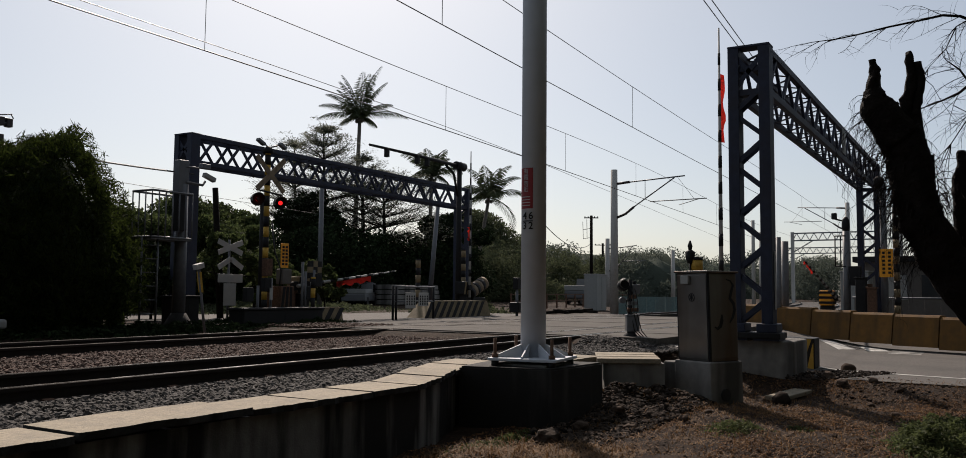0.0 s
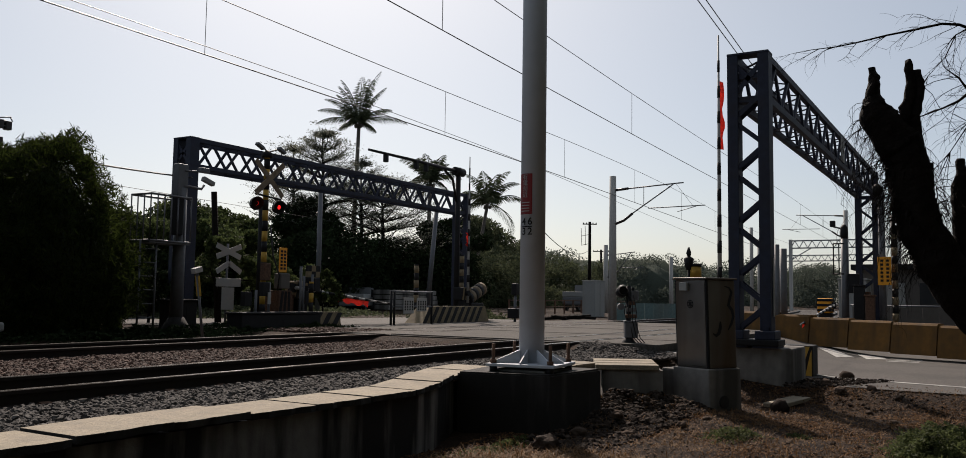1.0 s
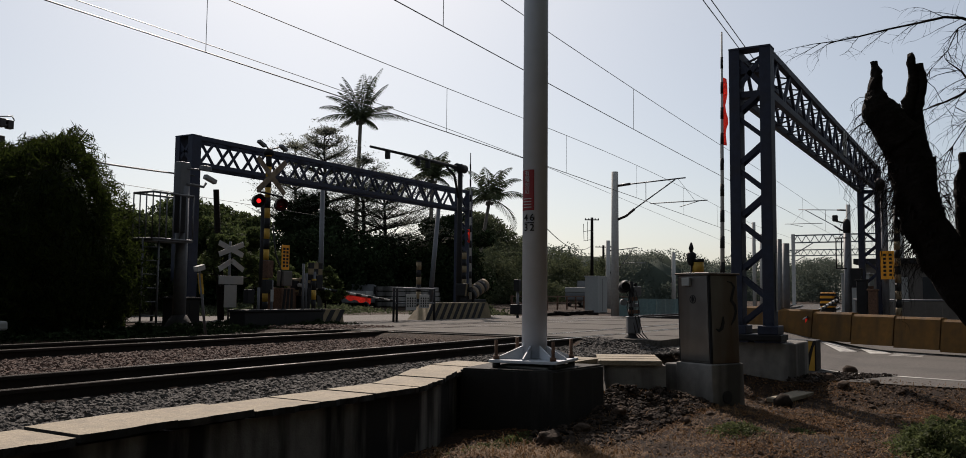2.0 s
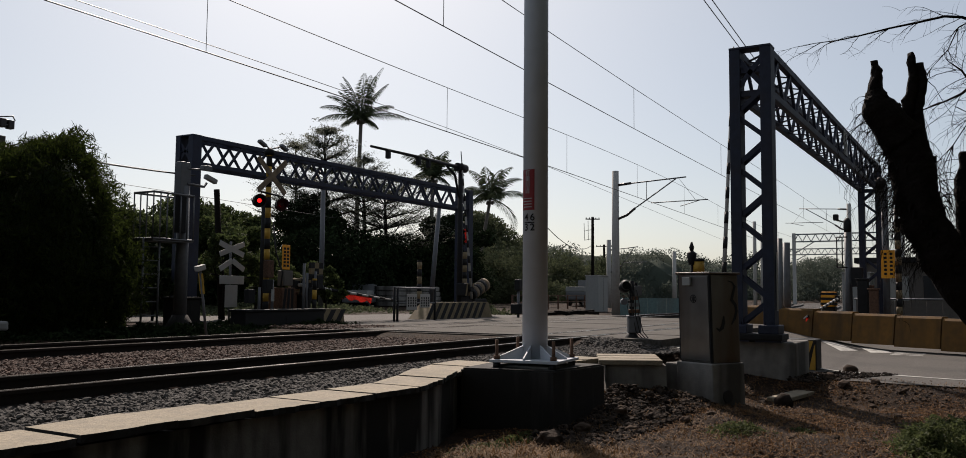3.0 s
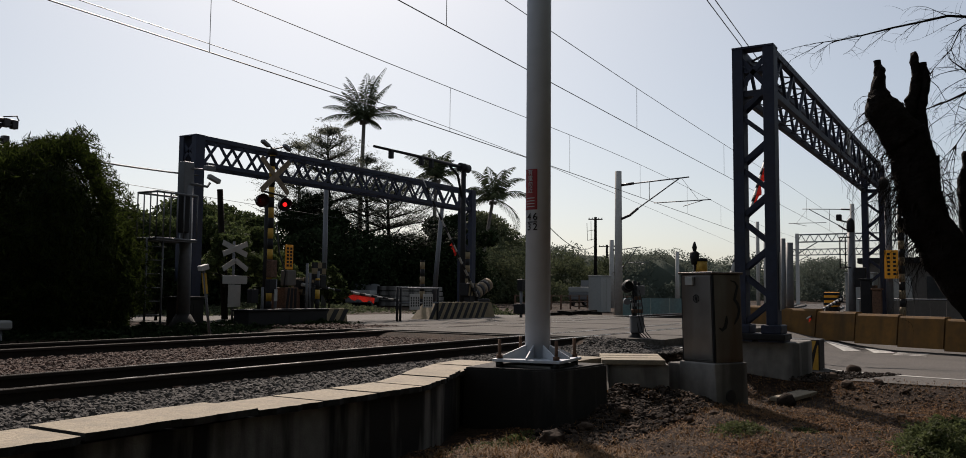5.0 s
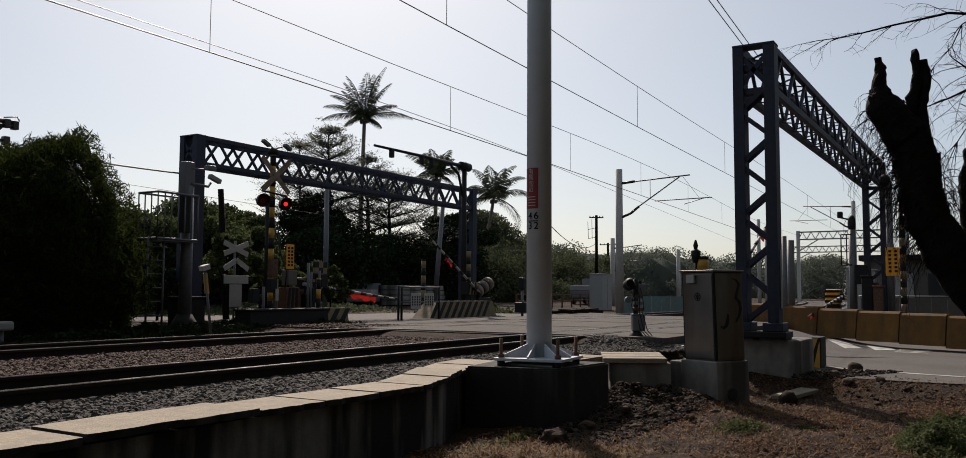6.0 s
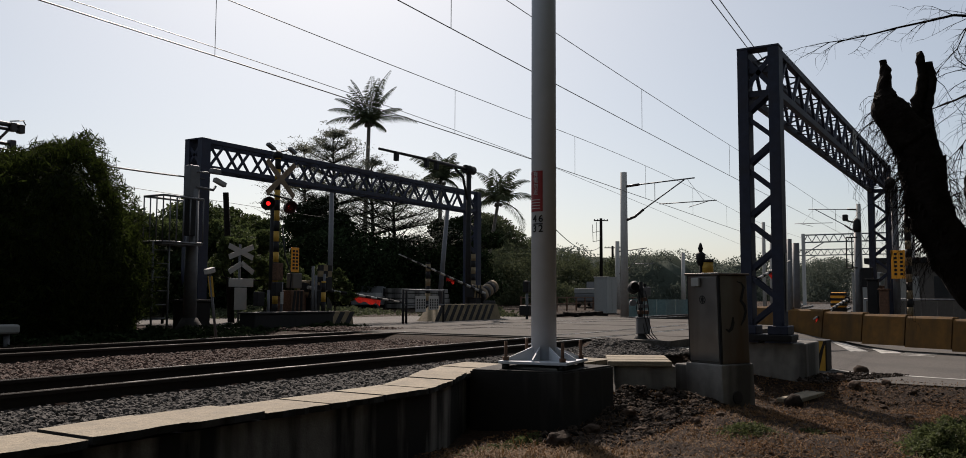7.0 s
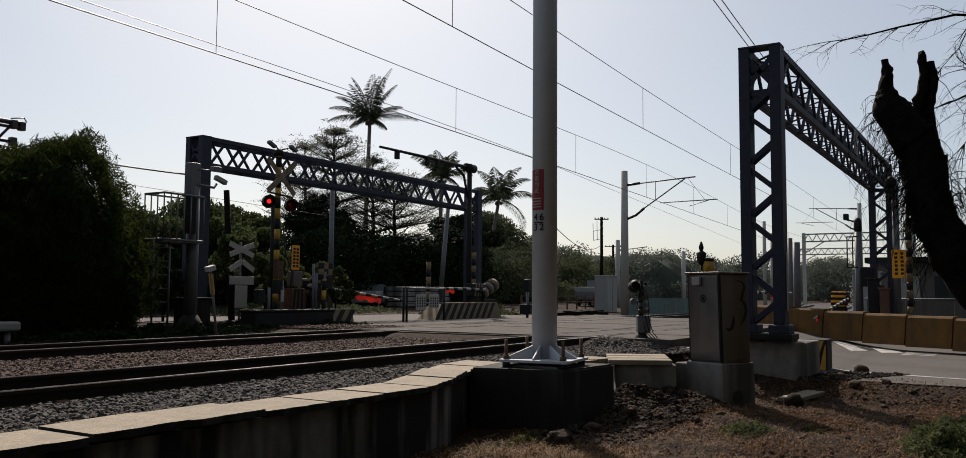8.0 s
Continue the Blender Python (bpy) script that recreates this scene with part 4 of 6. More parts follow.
def signal_mast():
    p = Vector((13.4, 16.05, -0.1))
    t = thing("signal_mast", p, "grey signal mast with a railed platform, ladder and camera", "signal mast")
    part("column", tube([p, p + Vector((0, 0, 3.3))], [0.15, 0.13], 18), M["galv"], t)
    part("foot", tube([p + Vector((0, 0, -0.1)), p + Vector((0, 0, 0.08)), p + Vector((0, 0, 0.35))], [0.36, 0.33, 0.17], 12), M["block"], t)
    part("head_box", box(13.22, 13.5, 15.95, 16.15, 3.0, 3.75, 0.02), M["galv"], t)
    part("signal_head", box(13.1, 13.34, 15.85, 16.0, 2.1, 3.0, 0.03), M["black"], t)
    for z in (1.93, 2.95):
        for y in (15.75, 16.4):
            part("rail", tube([(12.35, y, z), (13.45, y, z)], 0.025, 6), M["galv"], t)
        for x in (12.35, 13.45):
            part("rail", tube([(x, 15.75, z), (x, 16.4, z)], 0.025, 6), M["galv"], t)
    part("platform", box(12.35, 13.45, 15.75, 16.4, 1.88, 1.92), M["galv"], t)
    for k in range(7):
        part("baluster", tube([(12.35 + 1.1 * k / 6, 15.75, 1.9), (12.35 + 1.1 * k / 6, 15.75, 2.95)], 0.016, 6), M["galv"], t)
    for k in range(4):
        part("baluster", tube([(12.35, 15.75 + 0.65 * k / 3, 1.9), (12.35, 15.75 + 0.65 * k / 3, 2.95)], 0.016, 6), M["galv"], t)
    lad = part("ladder_stile", tube([(12.32, 16.0, -0.1), (12.32, 16.0, 1.95)], 0.025, 6), M["galv"], t)
    part("ladder_stile", tube([(12.62, 15.85, -0.1), (12.62, 15.85, 1.95)], 0.025, 6), M["galv"], t)
    for k in range(6):
        part("rung", tube([(12.32, 16.0, 0.25 + 0.3 * k), (12.62, 15.85, 0.25 + 0.3 * k)], 0.014, 6), M["galv"], t)
    part("camera_arm", tube([(13.4, 15.95, 3.25), (13.85, 15.9, 3.22), (13.92, 15.9, 3.32)], 0.03, 8), M["galv"], t)
    cb = box(-0.17, 0.17, -0.06, 0.06, -0.055, 0.055, 0.015)
    cb.transform(Matrix.Translation((14.02, 15.88, 3.42)) @ Matrix.Rotation(radians(18), 4, "Y"))
    part("camera", cb, M["panel"], t, "pale surveillance camera")
    part("camera_arm", tube([(13.4, 15.95, 3.6), (13.85, 15.9, 3.62)], 0.02, 8), M["galv"], t)
    part("lamp", box(13.75, 14.0, 15.8, 15.95, 3.6, 3.72, 0.02), M["galv"], t)


def plain_post(name, p, top, r0, r1, material, label, category, lean=(0, 0)):
    return single(name, tube([p, (p[0] + lean[0], p[1] + lean[1], top)], [r0, r1], 12), M[material], label, category)


def trackside_box(x0, x1, y0, y1, z0, z1, label, material="panel"):
    t = thing("relay_box", ((x0 + x1) / 2, (y0 + y1) / 2, z0), label, "relay box")
    part("body", box(x0, x1, y0, y1, z0, z1, 0.02), M[material], t)
    part("lid", box(x0 - 0.03, x1 + 0.03, y0 - 0.03, y1 + 0.03, z1, z1 + 0.05, 0.01), M[material], t)
    part("door_seam", box((x0 + x1) / 2 - 0.01, (x0 + x1) / 2 + 0.01, y0 - 0.006, y0 + 0.005, z0 + 0.1, z1 - 0.1), M["black"], t)


# ---- barriers ----
ARMS = {}


def crossing_barrier(key, pivot, way, length, flag, label, droop=0.28, tone="cream", side=0.0):
    p = Vector(pivot)
    t = thing("crossing_barrier", (p.x, p.y, -0.1), label, "crossing barrier", "barriers of the crossing")
    part("pedestal", box(p.x - 0.2, p.x + 0.2, p.y + 0.05, p.y + 0.45, -0.2, p.z - 0.25, 0.02), M["black"], t)
    mach = part("machine", box(p.x - 0.3, p.x + 0.3, p.y + 0.06, p.y + 0.46, p.z - 0.25, p.z + 0.22, 0.04), M[tone], t, "black striped drive box")
    for k in range(3):
        a = p.x - 0.28 + 0.2 * k
        if tone == "orange":
            part("stripe", box(p.x - 0.31, p.x + 0.31, p.y + 0.05, p.y + 0.47, p.z - 0.2 + 0.16 * k, p.z - 0.12 + 0.16 * k), M["black"], mach)
            continue
        part("stripe", prism([(a, p.z - 0.24), (a + 0.09, p.z - 0.24), (a + 0.18, p.z + 0.21), (a + 0.09, p.z + 0.21)], "y", p.y + 0.052, p.y + 0.07), M["cream" if tone == "black" else "black"], mach)
    part("hub", tube([(p.x, p.y - 0.06, p.z), (p.x, p.y + 0.1, p.z)], 0.1, 16), M["black"], t)
    arm_bm = bmesh.new()
    bm_tube(arm_bm, [(-way * 0.35, 0, 0), (way * length * 0.5, 0, 0), (way * length, 0, 0)], [0.05, 0.036, 0.018], 10)
    arm = new("arm", mesh_of("arm", arm_bm, M["white"]))
    arm.parent = t
    tagged(arm, "white barrier pole with black bands")
    k = 0.4
    while k < length - 0.3:
        r = 0.05 - 0.03 * k / length
        b = new("band", mesh_of("band", tube([(way * k, 0, 0), (way * (k + 0.26), 0, 0)], r + 0.004, 10), M["black"]))
        b.parent = arm
        k += 0.56
    fl = bmesh.new()
    n = 12
    top, low = [], []
    for i in range(n + 1):
        u = flag[0] + (flag[1] - flag[0]) * i / n
        y = side + 0.025 * math.sin(1.1 * i)
        top.append(fl.verts.new((way * u, 0.0, -0.02)))
        low.append(fl.verts.new((way * (u + 0.02 * math.sin(i)), y, -droop - 0.04 * math.sin(1.7 * i))))
    for i in range(n):
        fl.faces.new((top[i], top[i + 1], low[i + 1], low[i]))
    ext = bmesh.ops.solidify(fl, geom=fl.faces[:], thickness=0.004)
    f = new("flag", mesh_of("flag", fl, M["flag"]))
    f.parent = arm
    tagged(f, "bright red hanging warning cloth")
    cw = new("counterweight", mesh_of("counterweight", box(-0.16, 0.16, 0.06, 0.14, -0.12, 0.12, 0.01), M["black"]))
    cw.parent, cw.location = arm, (-way * 0.35, 0, 0)
    ARMS[key] = (arm, Vector((0, 0, p.z + 0.1)), way)


# ---- overhead line ----
def ohl_mast(s, n, top, reach, label, arm_z=6.05):
    t = thing("overhead_line_mast", (s, n, -0.2), label, "mast", "overhead line masts")
    part("pole", tube([(s, n, -0.2), (s, n, top)], [0.19, 0.15], 16), M["conc_mast"], t)
    sg = -1 if reach < 0 else 1
    part("insulator", tube([(s, n + sg * 0.15, arm_z - 0.1), (s, n + sg * 0.75, arm_z - 0.05)], 0.06, 8), M["insulator"], t)
    part("top_tube", tube([(s, n + sg * 0.7, arm_z - 0.06), (s, n + reach * 1.07, arm_z + 0.08)], 0.03, 8), M["galv"], t)
    part("insulator", tube([(s, n + sg * 0.15, arm_z - 1.65), (s, n + sg * 0.55, arm_z - 1.5), (s, n + sg * 0.95, arm_z - 1.2)], 0.06, 8), M["insulator"], t)
    part("strut", tube([(s, n + sg * 0.9, arm_z - 1.23), (s, n + reach * 0.92, arm_z + 0.03)], 0.03, 8), M["galv"], t)
    part("registration_arm", tube([(s, n + reach * 0.55, arm_z - 0.99), (s, n + reach * 1.38, arm_z - 0.96)], 0.022, 8), M["galv"], t)
    part("drop_arm", tube([(s, n + reach * 1.27, arm_z - 0.97), (s, n + reach * 0.98, arm_z - 1.2)], 0.016, 6), M["galv"], t)
    part("hanger", tube([(s, n + reach * 0.48, arm_z + 0.0), (s, n + reach * 0.48, arm_z - 0.82)], 0.014, 6), M["galv"], t)
    part("stay_wire", tube([(s, n + reach * 0.96, arm_z + 0.05), (s, n + reach * 1.2, arm_z - 0.95)], 0.008, 5), M["cable"], t)
    return t


def wire(name, fn, s0, s1, r, label, step=1.5):
    ss = np.arange(s0, s1 + 0.01, step)
    bm = tube([fn(float(s)) for s in ss], r, 5, False)
    return single(name, bm, M["rubber" if name == "service_cable" else "cable"], label, "overhead wire", "overhead wires")


def c2(s):
    q = min(s, 30.0)
    return (s, 6.787 + 0.0523 * q - 0.000213 * q * q + 0.04 * max(0.0, s - 30.0), 4.95)


def m2(s):
    return (s, c2(s)[1], 6.03 - 0.05 * math.cos(2 * math.pi * (s - 18) / 50))


def c1(s):
    q = min(s, 30.0)
    return (s, 11.5 + 0.0176 * q + 0.000893 * q * q + 0.07 * max(0.0, s - 30.0), 4.95)


def m1(s):
    return (s, c1(s)[1], 6.2 - 0.16 * math.cos(2 * math.pi * (s - 11) / 52))


def w3(s):
    q = min(s / 1.156, 27.0)
    return (s, 1.156 * (11.23 - 0.0122 * q + 0.00262 * q * q) + 0.13 * max(0.0, s - 31.2), 5.6)


def overhead_line():
    wire("contact_wire", c2, -10, 150, 0.009, "dark copper contact wire over the near track")
    wire("messenger_wire", m2, -10, 150, 0.008, "thin dark messenger wire over the near track")
    wire("contact_wire", c1, -10, 150, 0.012, "dark copper contact wire over the far track")
    wire("messenger_wire", m1, -10, 150, 0.009, "thin dark messenger wire over the far track")
    wire("feeder_wire", w3, -10, 110, 0.008, "thin dark feeder wire beside the far track")
    wire("feeder_wire", lambda s: (s, 4.35 + 0.065 * s, 7.5), -5, 120, 0.012, "thin dark feeder wire high over the road")
    wire("feeder_wire", lambda s: (s, 4.18 + 0.065 * s, 7.5), -5, 120, 0.012, "thin dark feeder wire high over the road")
    for cf, mf, first, gap in ((c2, m2, 11.0, 9.3), (c1, m1, 10.2, 8.2)):
        for k in range(-1, 9):
            s = first + gap * k
            a, b = mf(s), cf(s)
            single("dropper", tube([a, b], 0.006, 5), M["cable"], "thin wire dropper between messenger and contact wire", "dropper", "droppers of the overhead line")


def lattice_portal(s, n0, n1, top, label):
    t = thing("line_portal", (s, n0, -0.2), label, "portal frame", "far portal frames")
    for n in (n0, n1):
        part("post", box(s - 0.18, s + 0.18, n - 0.18, n + 0.18, -0.2, top, 0.02), M["conc_mast"], t)
    for z in (top - 0.15, top - 1.0):
        part("chord", box(s - 0.08, s + 0.08, n1, n0, z - 0.07, z + 0.07), M["galv"], t)
    k = int(abs(n0 - n1) / 0.9)
    for i in range(k):
        a, b = n0 + (n1 - n0) * i / k, n0 + (n1 - n0) * (i + 1) / k
        m = (a + b) / 2
        part("lattice_bar", bar((s, a, top - 1.0), (s, m, top - 0.15), 0.08, 0.08), M["galv"], t)
        part("lattice_bar", bar((s, m, top - 0.15), (s, b, top - 1.0), 0.08, 0.08), M["galv"], t)
    part("brace", bar((s, n0, top - 2.4), (s, n0 + (n1 - n0) * 0.2, top - 1.0), 0.1, 0.1), M["galv"], t)


def utility_pole(p, top, arms, label, cage=False):
    t = thing("utility_pole", p, label, "utility pole", "far utility poles")
    part("pole", tube([p, (p[0], p[1], top)], [0.16, 0.12], 10), M["bark"], t)
    if cage:
        for k, (z0, z1) in enumerate(((7.2, 4.6), (7.0, 4.6))):
            u = -0.4 - 0.35 * k
            part("frame_wire", tube([(p[0] + 0.5 * u, p[1] - 0.86 * u, z0), (p[0] + 0.46 * u, p[1] - 0.8 * u, z1 + 0.9)], 0.022, 5), M["bark"], t)
        for z in (5.5, 6.3):
            part("frame_wire", tube([(p[0], p[1], z + 0.15), (p[0] - 0.36, p[1] + 0.62, z)], 0.022, 5), M["bark"], t)
    for z, w in arms:
        part("crossarm", bar((p[0] - w * 0.5, p[1] + w * 0.86, z), (p[0] + w * 0.5, p[1] - w * 0.86, z), 0.09, 0.09), M["bark"], t)
        for k in (-0.9, -0.45, 0.45, 0.9):
            part("insulator", tube([(p[0] + 0.5 * w * k, p[1] - 0.86 * w * k, z), (p[0] + 0.5 * w * k, p[1] - 0.86 * w * k, z + 0.14)], 0.04, 6), M["insulator"], t)


def boom_post():
    p = Vector((26.6, 16.9, -0.1))
    t = thing("detector_boom", p, "tall dark post with a long horizontal boom carrying small detectors", "detector boom")
    part("post", tube([p, p + Vector((0, 0, 5.65))], [0.11, 0.09], 14), M["black"], t)
    part("boom", tube([p + Vector((0, 0, 5.5)), p + Vector((-2.6, 0, 5.52)), p + Vector((-5.3, 0, 5.5))], [0.075, 0.055, 0.04], 10), M["black"], t)
    part("knuckle", tube([p + Vector((-0.25, 0, 5.5)), p + Vector((0.3, 0, 5.5))], 0.16, 14), M["black"], t)
    part("brace", tube([p + Vector((-0.95, 0, 5.45)), p + Vector((-0.4, 0, 5.2)), p + Vector((-0.1, 0, 4.4))], 0.045, 8), M["black"], t)
    for k in (-2.1, -2.7, -4.4):
        part("detector_head", box(p.x + k - 0.07, p.x + k + 0.07, p.y - 0.07, p.y + 0.07, 5.13, 5.42, 0.02), M["black"], t)


def striped_post(s, n, top, c0, c1, r, label, z0=-0.15):
    t = thing("striped_post", (s, n, z0), label, "striped post", "striped posts of the crossing")
    banded_post(t, (s, n), top, r, c0, c1, 0.25, z0)


def pipe_fence():
    t = thing("pipe_fence", (20.9, 14.8, 0), "low pipe fence with two pale punched boards", "fence")
    for s in (19.85, 20.0, 21.9):
        part("post", tube([(s, 14.8, -0.1), (s, 14.8, 0.95)], 0.035, 8), M["black"], t)
    for z in (0.93, 0.5):
        part("rail", tube([(19.85, 14.8, z), (21.95, 14.8, z)], 0.025, 8), M["galv"], t)
    for a in (20.38, 21.05):
        b = part("board", box(a, a + 0.5, 14.74, 14.76, 0.3 + 0.06 * (a > 21), 0.76, 0.004), M["white"], t, "pale board with dark holes")
        for i in range(4):
            for j in range(4):
                part("hole", tube([(a + 0.07 + 0.12 * i, 14.735, 0.42 + 0.075 * j), (a + 0.07 + 0.12 * i, 14.741, 0.42 + 0.075 * j)], 0.032, 8), M["black"], b)


def pickup(c, ang, label, size=1.0):
    t = thing("small_truck", c, label, "truck", "parked trucks")
    rot = Matrix.Translation(c) @ Matrix.Rotation(ang, 4, "Z") @ Matrix.Scale(size, 4)
    def put(bm):
        bm.transform(rot)
        return bm
    part("body", put(box(-2.2, 2.2, -0.8, 0.8, 0.35, 0.85, 0.08)), M["vehicle"], t)
    cab = part("cab", put(prism([(0.5, 0.85), (2.1, 0.85), (1.75, 1.55), (0.6, 1.6)], "y", -0.75, 0.75)), M["vehicle"], t)
    part("side_window", put(prism([(0.75, 0.95), (1.85, 0.95), (1.62, 1.45), (0.78, 1.48)], "y", -0.765, 0.765)), M["glass"], t)
    part("windscreen", put(bar((2.1, 0, 0.9), (1.8, 0, 1.5), 1.3, 0.03)), M["glass"], t)
    part("load_bed", put(box(-2.2, 0.35, -0.8, 0.8, 0.85, 1.15, 0.02)), M["panel"], t)
    for x in (-1.4, 1.4):
        for y in (-0.75, 0.75):
            w = part("wheel", put(tube([(x, y - 0.09, 0.32), (x, y + 0.09, 0.32)], 0.32, 16)), M["rubber"], t)


def yard():
    pickup((35.2, 28.4, 0.0), radians(28), "grey small truck parked in the yard behind the crossing", 0.78)
    pickup((57.5, 25.6, 0.0), radians(10), "pale small truck parked far behind the tracks", 1.15)
    for k in range(4):
        for j in range(5):
            single("concrete_beam", box(36.3 + 0.05 * j, 41.0 - 0.1 * k, 27.2 + 0.34 * j, 27.5 + 0.34 * j, 0.1 + 0.27 * k, 0.33 + 0.27 * k, 0.02), M["plinth"],
                   "stacked grey concrete beam in the yard", "concrete beam", "stack of beams in the yard")
    for k in range(6):
        single("old_sleeper", bar((36.0 + 0.5 * k, 18.2 - 0.35 * (k % 4), -0.14 + 0.1 * (k % 2)), (38.2 + 0.4 * k, 17.0 + 0.4 * (k % 3), -0.12 + 0.1 * ((k + 1) % 2)), 0.22, 0.14, 0.02), M["bark"], "dark old timber sleeper lying in a heap", "sleeper", "heap of old sleepers")
    trackside_box(45.8, 47.2, 19.7, 20.5, -0.2, 1.85, "grey painted relay cabinet beside the far tracks")
    t = thing("sheet_fence", (40.5, 14.4, -0.2), "weathered blue-green sheet fence beside the tracks", "fence")
    for k in range(12):
        a = Vector((39.5, 15.9, 0)) + Vector((0.28, -0.38, 0)) * k
        b = a + Vector((0.27, -0.37, 0))
        part("panel", bar((a.x, a.y, 0.22), (b.x, b.y, 0.22), 0.03 + 0.02 * (k % 2), 0.85), M["blue_fence"], t)
    ft = thing("post_fence", (46, 22, -0.1), "low rusty post and rail fence behind the tracks", "fence")
    for k in range(16):
        part("fence_post", box(38 + 2 * k - 0.04, 38 + 2 * k + 0.04, 20.96 + 0.335 * k, 21.04 + 0.335 * k, -0.1, 0.75), M["rust"], ft)
    for z in (0.35, 0.7):
        part("fence_rail", bar((38, 21, z), (69, 26.2, z), 0.05, 0.05), M["rust"], ft)
    # posts standing in the yard
    plain_post("lamp_post", (25.9, 22.9, -0.1), 4.9, 0.11, 0.09, "galv", "plain grey steel post behind the gantry", "post")
    plain_post("lamp_post", (34.8, 23.8, -0.1), 5.0, 0.13, 0.1, "galv", "pale leaning concrete post behind the gantry", "post", (0.25, -0.3))
    plain_post("timber_pole", (17.7, 19.4, -0.1), 3.75, 0.1, 0.085, "bark", "dark timber pole among the trees", "pole", (-0.25, 0.1))
    plain_post("timber_pole", (17.2, 17.3, -0.1), 3.4, 0.1, 0.09, "black", "dark pole behind the crossing signal", "pole")


crossing_signal()
crossbuck_sign()
leaning_marker()
signal_mast()
boom_post()
pipe_fence()
crossing_barrier("A", (17.9, 16.3, 0.95), 1, 4.1, (1.25, 2.85), "lowered striped crossing barrier with a bright red cloth", 0.19)
crossing_barrier("C", (26.75, 16.5, 0.95), -1, 5.0, (1.7, 2.2), "striped crossing barrier lowering beside the far gantry leg", 0.15, "black")
crossing_barrier("D", (18.35, 5.04, 0.85), 1, 5.7, (3.2, 4.7), "striped crossing barrier lowering behind the cabinet", 0.13, side=-0.07)
crossing_barrier("B", (29.45, 4.45, 0.72), -1, 5.6, (4.0, 5.3), "lowered striped crossing barrier beyond the ochre barrier blocks", 0.1, "orange")
ohl_mast(36.85, 15.0, 6.45, -3.1, "white concrete overhead line mast with a bracket arm beyond the road", 5.9)
ohl_mast(66.8, 9.2, 7.5, 3.2, "grey overhead line mast in the distance", 7.2)
ohl_mast(56.0, 23.3, 4.6, -2.0, "pale concrete mast standing far behind the first one", 4.0)
plain_post("far_mast", (73.1, 24.3, -0.2), 4.6, 0.2, 0.16, "conc_mast", "pale concrete mast far down the line", "mast")
plain_post("far_mast", (62.0, 14.2, -0.2), 5.2, 0.2, 0.16, "conc_mast", "pale concrete mast far down the line", "mast")
lattice_portal(104.5, 20.4, 9.0, 8.1, "pale lattice portal frame far down the line")
lattice_portal(135.0, 27.2, 14.0, 8.0, "pale lattice portal frame still farther down the line")
utility_pole((69.2, 30.3, 0), 7.55, ((7.35, 0.62),), "dark timber utility pole with crossarm and wire frame before woods", True)
utility_pole((88.3, 37.3, 0), 6.3, ((6.1, 0.9),), "dark timber utility pole far off before the woods")
# a bracket of a mast that the bamboo hides
bt = thing("overhead_line_mast", (12.6, 24.0, 0), "overhead line mast half hidden behind the bamboo", "mast")
part("pole", tube([(12.2, 25.4, -0.1), (12.2, 25.4, 6.0)], 0.14, 12), M["conc_mast"], bt)
for a, b, r in (((12.2, 5.8), (14.55, 5.78), 0.075), ((12.2, 5.66), (14.5, 5.64), 0.05), ((12.2, 5.2), (14.35, 5.2), 0.05), ((13.9, 5.2), (14.3, 5.7), 0.04), ((14.1, 4.8), (14.45, 5.25), 0.04), ((14.3, 5.9), (14.7, 5.98), 0.018), ((14.7, 5.98), (14.75, 5.85), 0.018)):
    part("bracket", tube([(a[0], 25.3, a[1]), (b[0], 25.25, b[1])], r, 8), M["insulator"], bt)
for x, z in ((14.35, 5.72), (14.6, 5.7), (14.35, 5.2)):
    part("clamp", box(x - 0.09, x + 0.09, 25.15, 25.35, z - 0.13, z + 0.13, 0.02), M["insulator"], bt)
overhead_line()
wire("service_cable", lambda s: (s, 17.8, 3.72 + 0.01 * (s - 12) + 0.02 * (s - 13.5) ** 2 * 0.3), 8.0, 15.4, 0.022, "thick dark cable slung from the bamboo to the gantry", 0.6)
wire("service_cable", lambda s: (s, 26.0 + 0.16 * (s - 14), 4.6), 12.0, 34.0, 0.01, "thin pale cable behind the gantry", 2.0)
wire("service_cable", lambda s: (s, 17.9 + 0.374 * (s - 35.8), 3.82 + 0.037 * (s - 35.8) + 0.0022 * (s - 35.8) * (s - 69)), 30.0, 69.0, 0.02, "sagging dark cable to the utility pole", 1.5)
striped_post(24.2, 17.0, 1.9, "black", "cream", 0.08, "black and cream striped post at the far gantry")
striped_post(27.7, 17.4, 2.4, "black", "cream", 0.11, "thick black and cream striped post at a gantry leg")
striped_post(18.0, 16.6, 1.2, "black", "cream", 0.07, "short black and cream post beside the barrier machine")
striped_post(17.5, 15.7, 1.15, "black", "yellow", 0.06, "short black and yellow post at the crossing edge")
striped_post(28.9, 2.62, 2.9, "black", "cream", 0.085, "black and cream banded post beside the road", -0.5)
striped_block(17.0, 18.3, 15.3, 15.9, -0.1, 0.35, "short dark striped kerb block by the crossing signal", 0.1)
yard()
drum = thing("striped_drum", (27.4, 16.7, 0.5), "tilted black and cream striped drum on the end of the kerb", "drum")
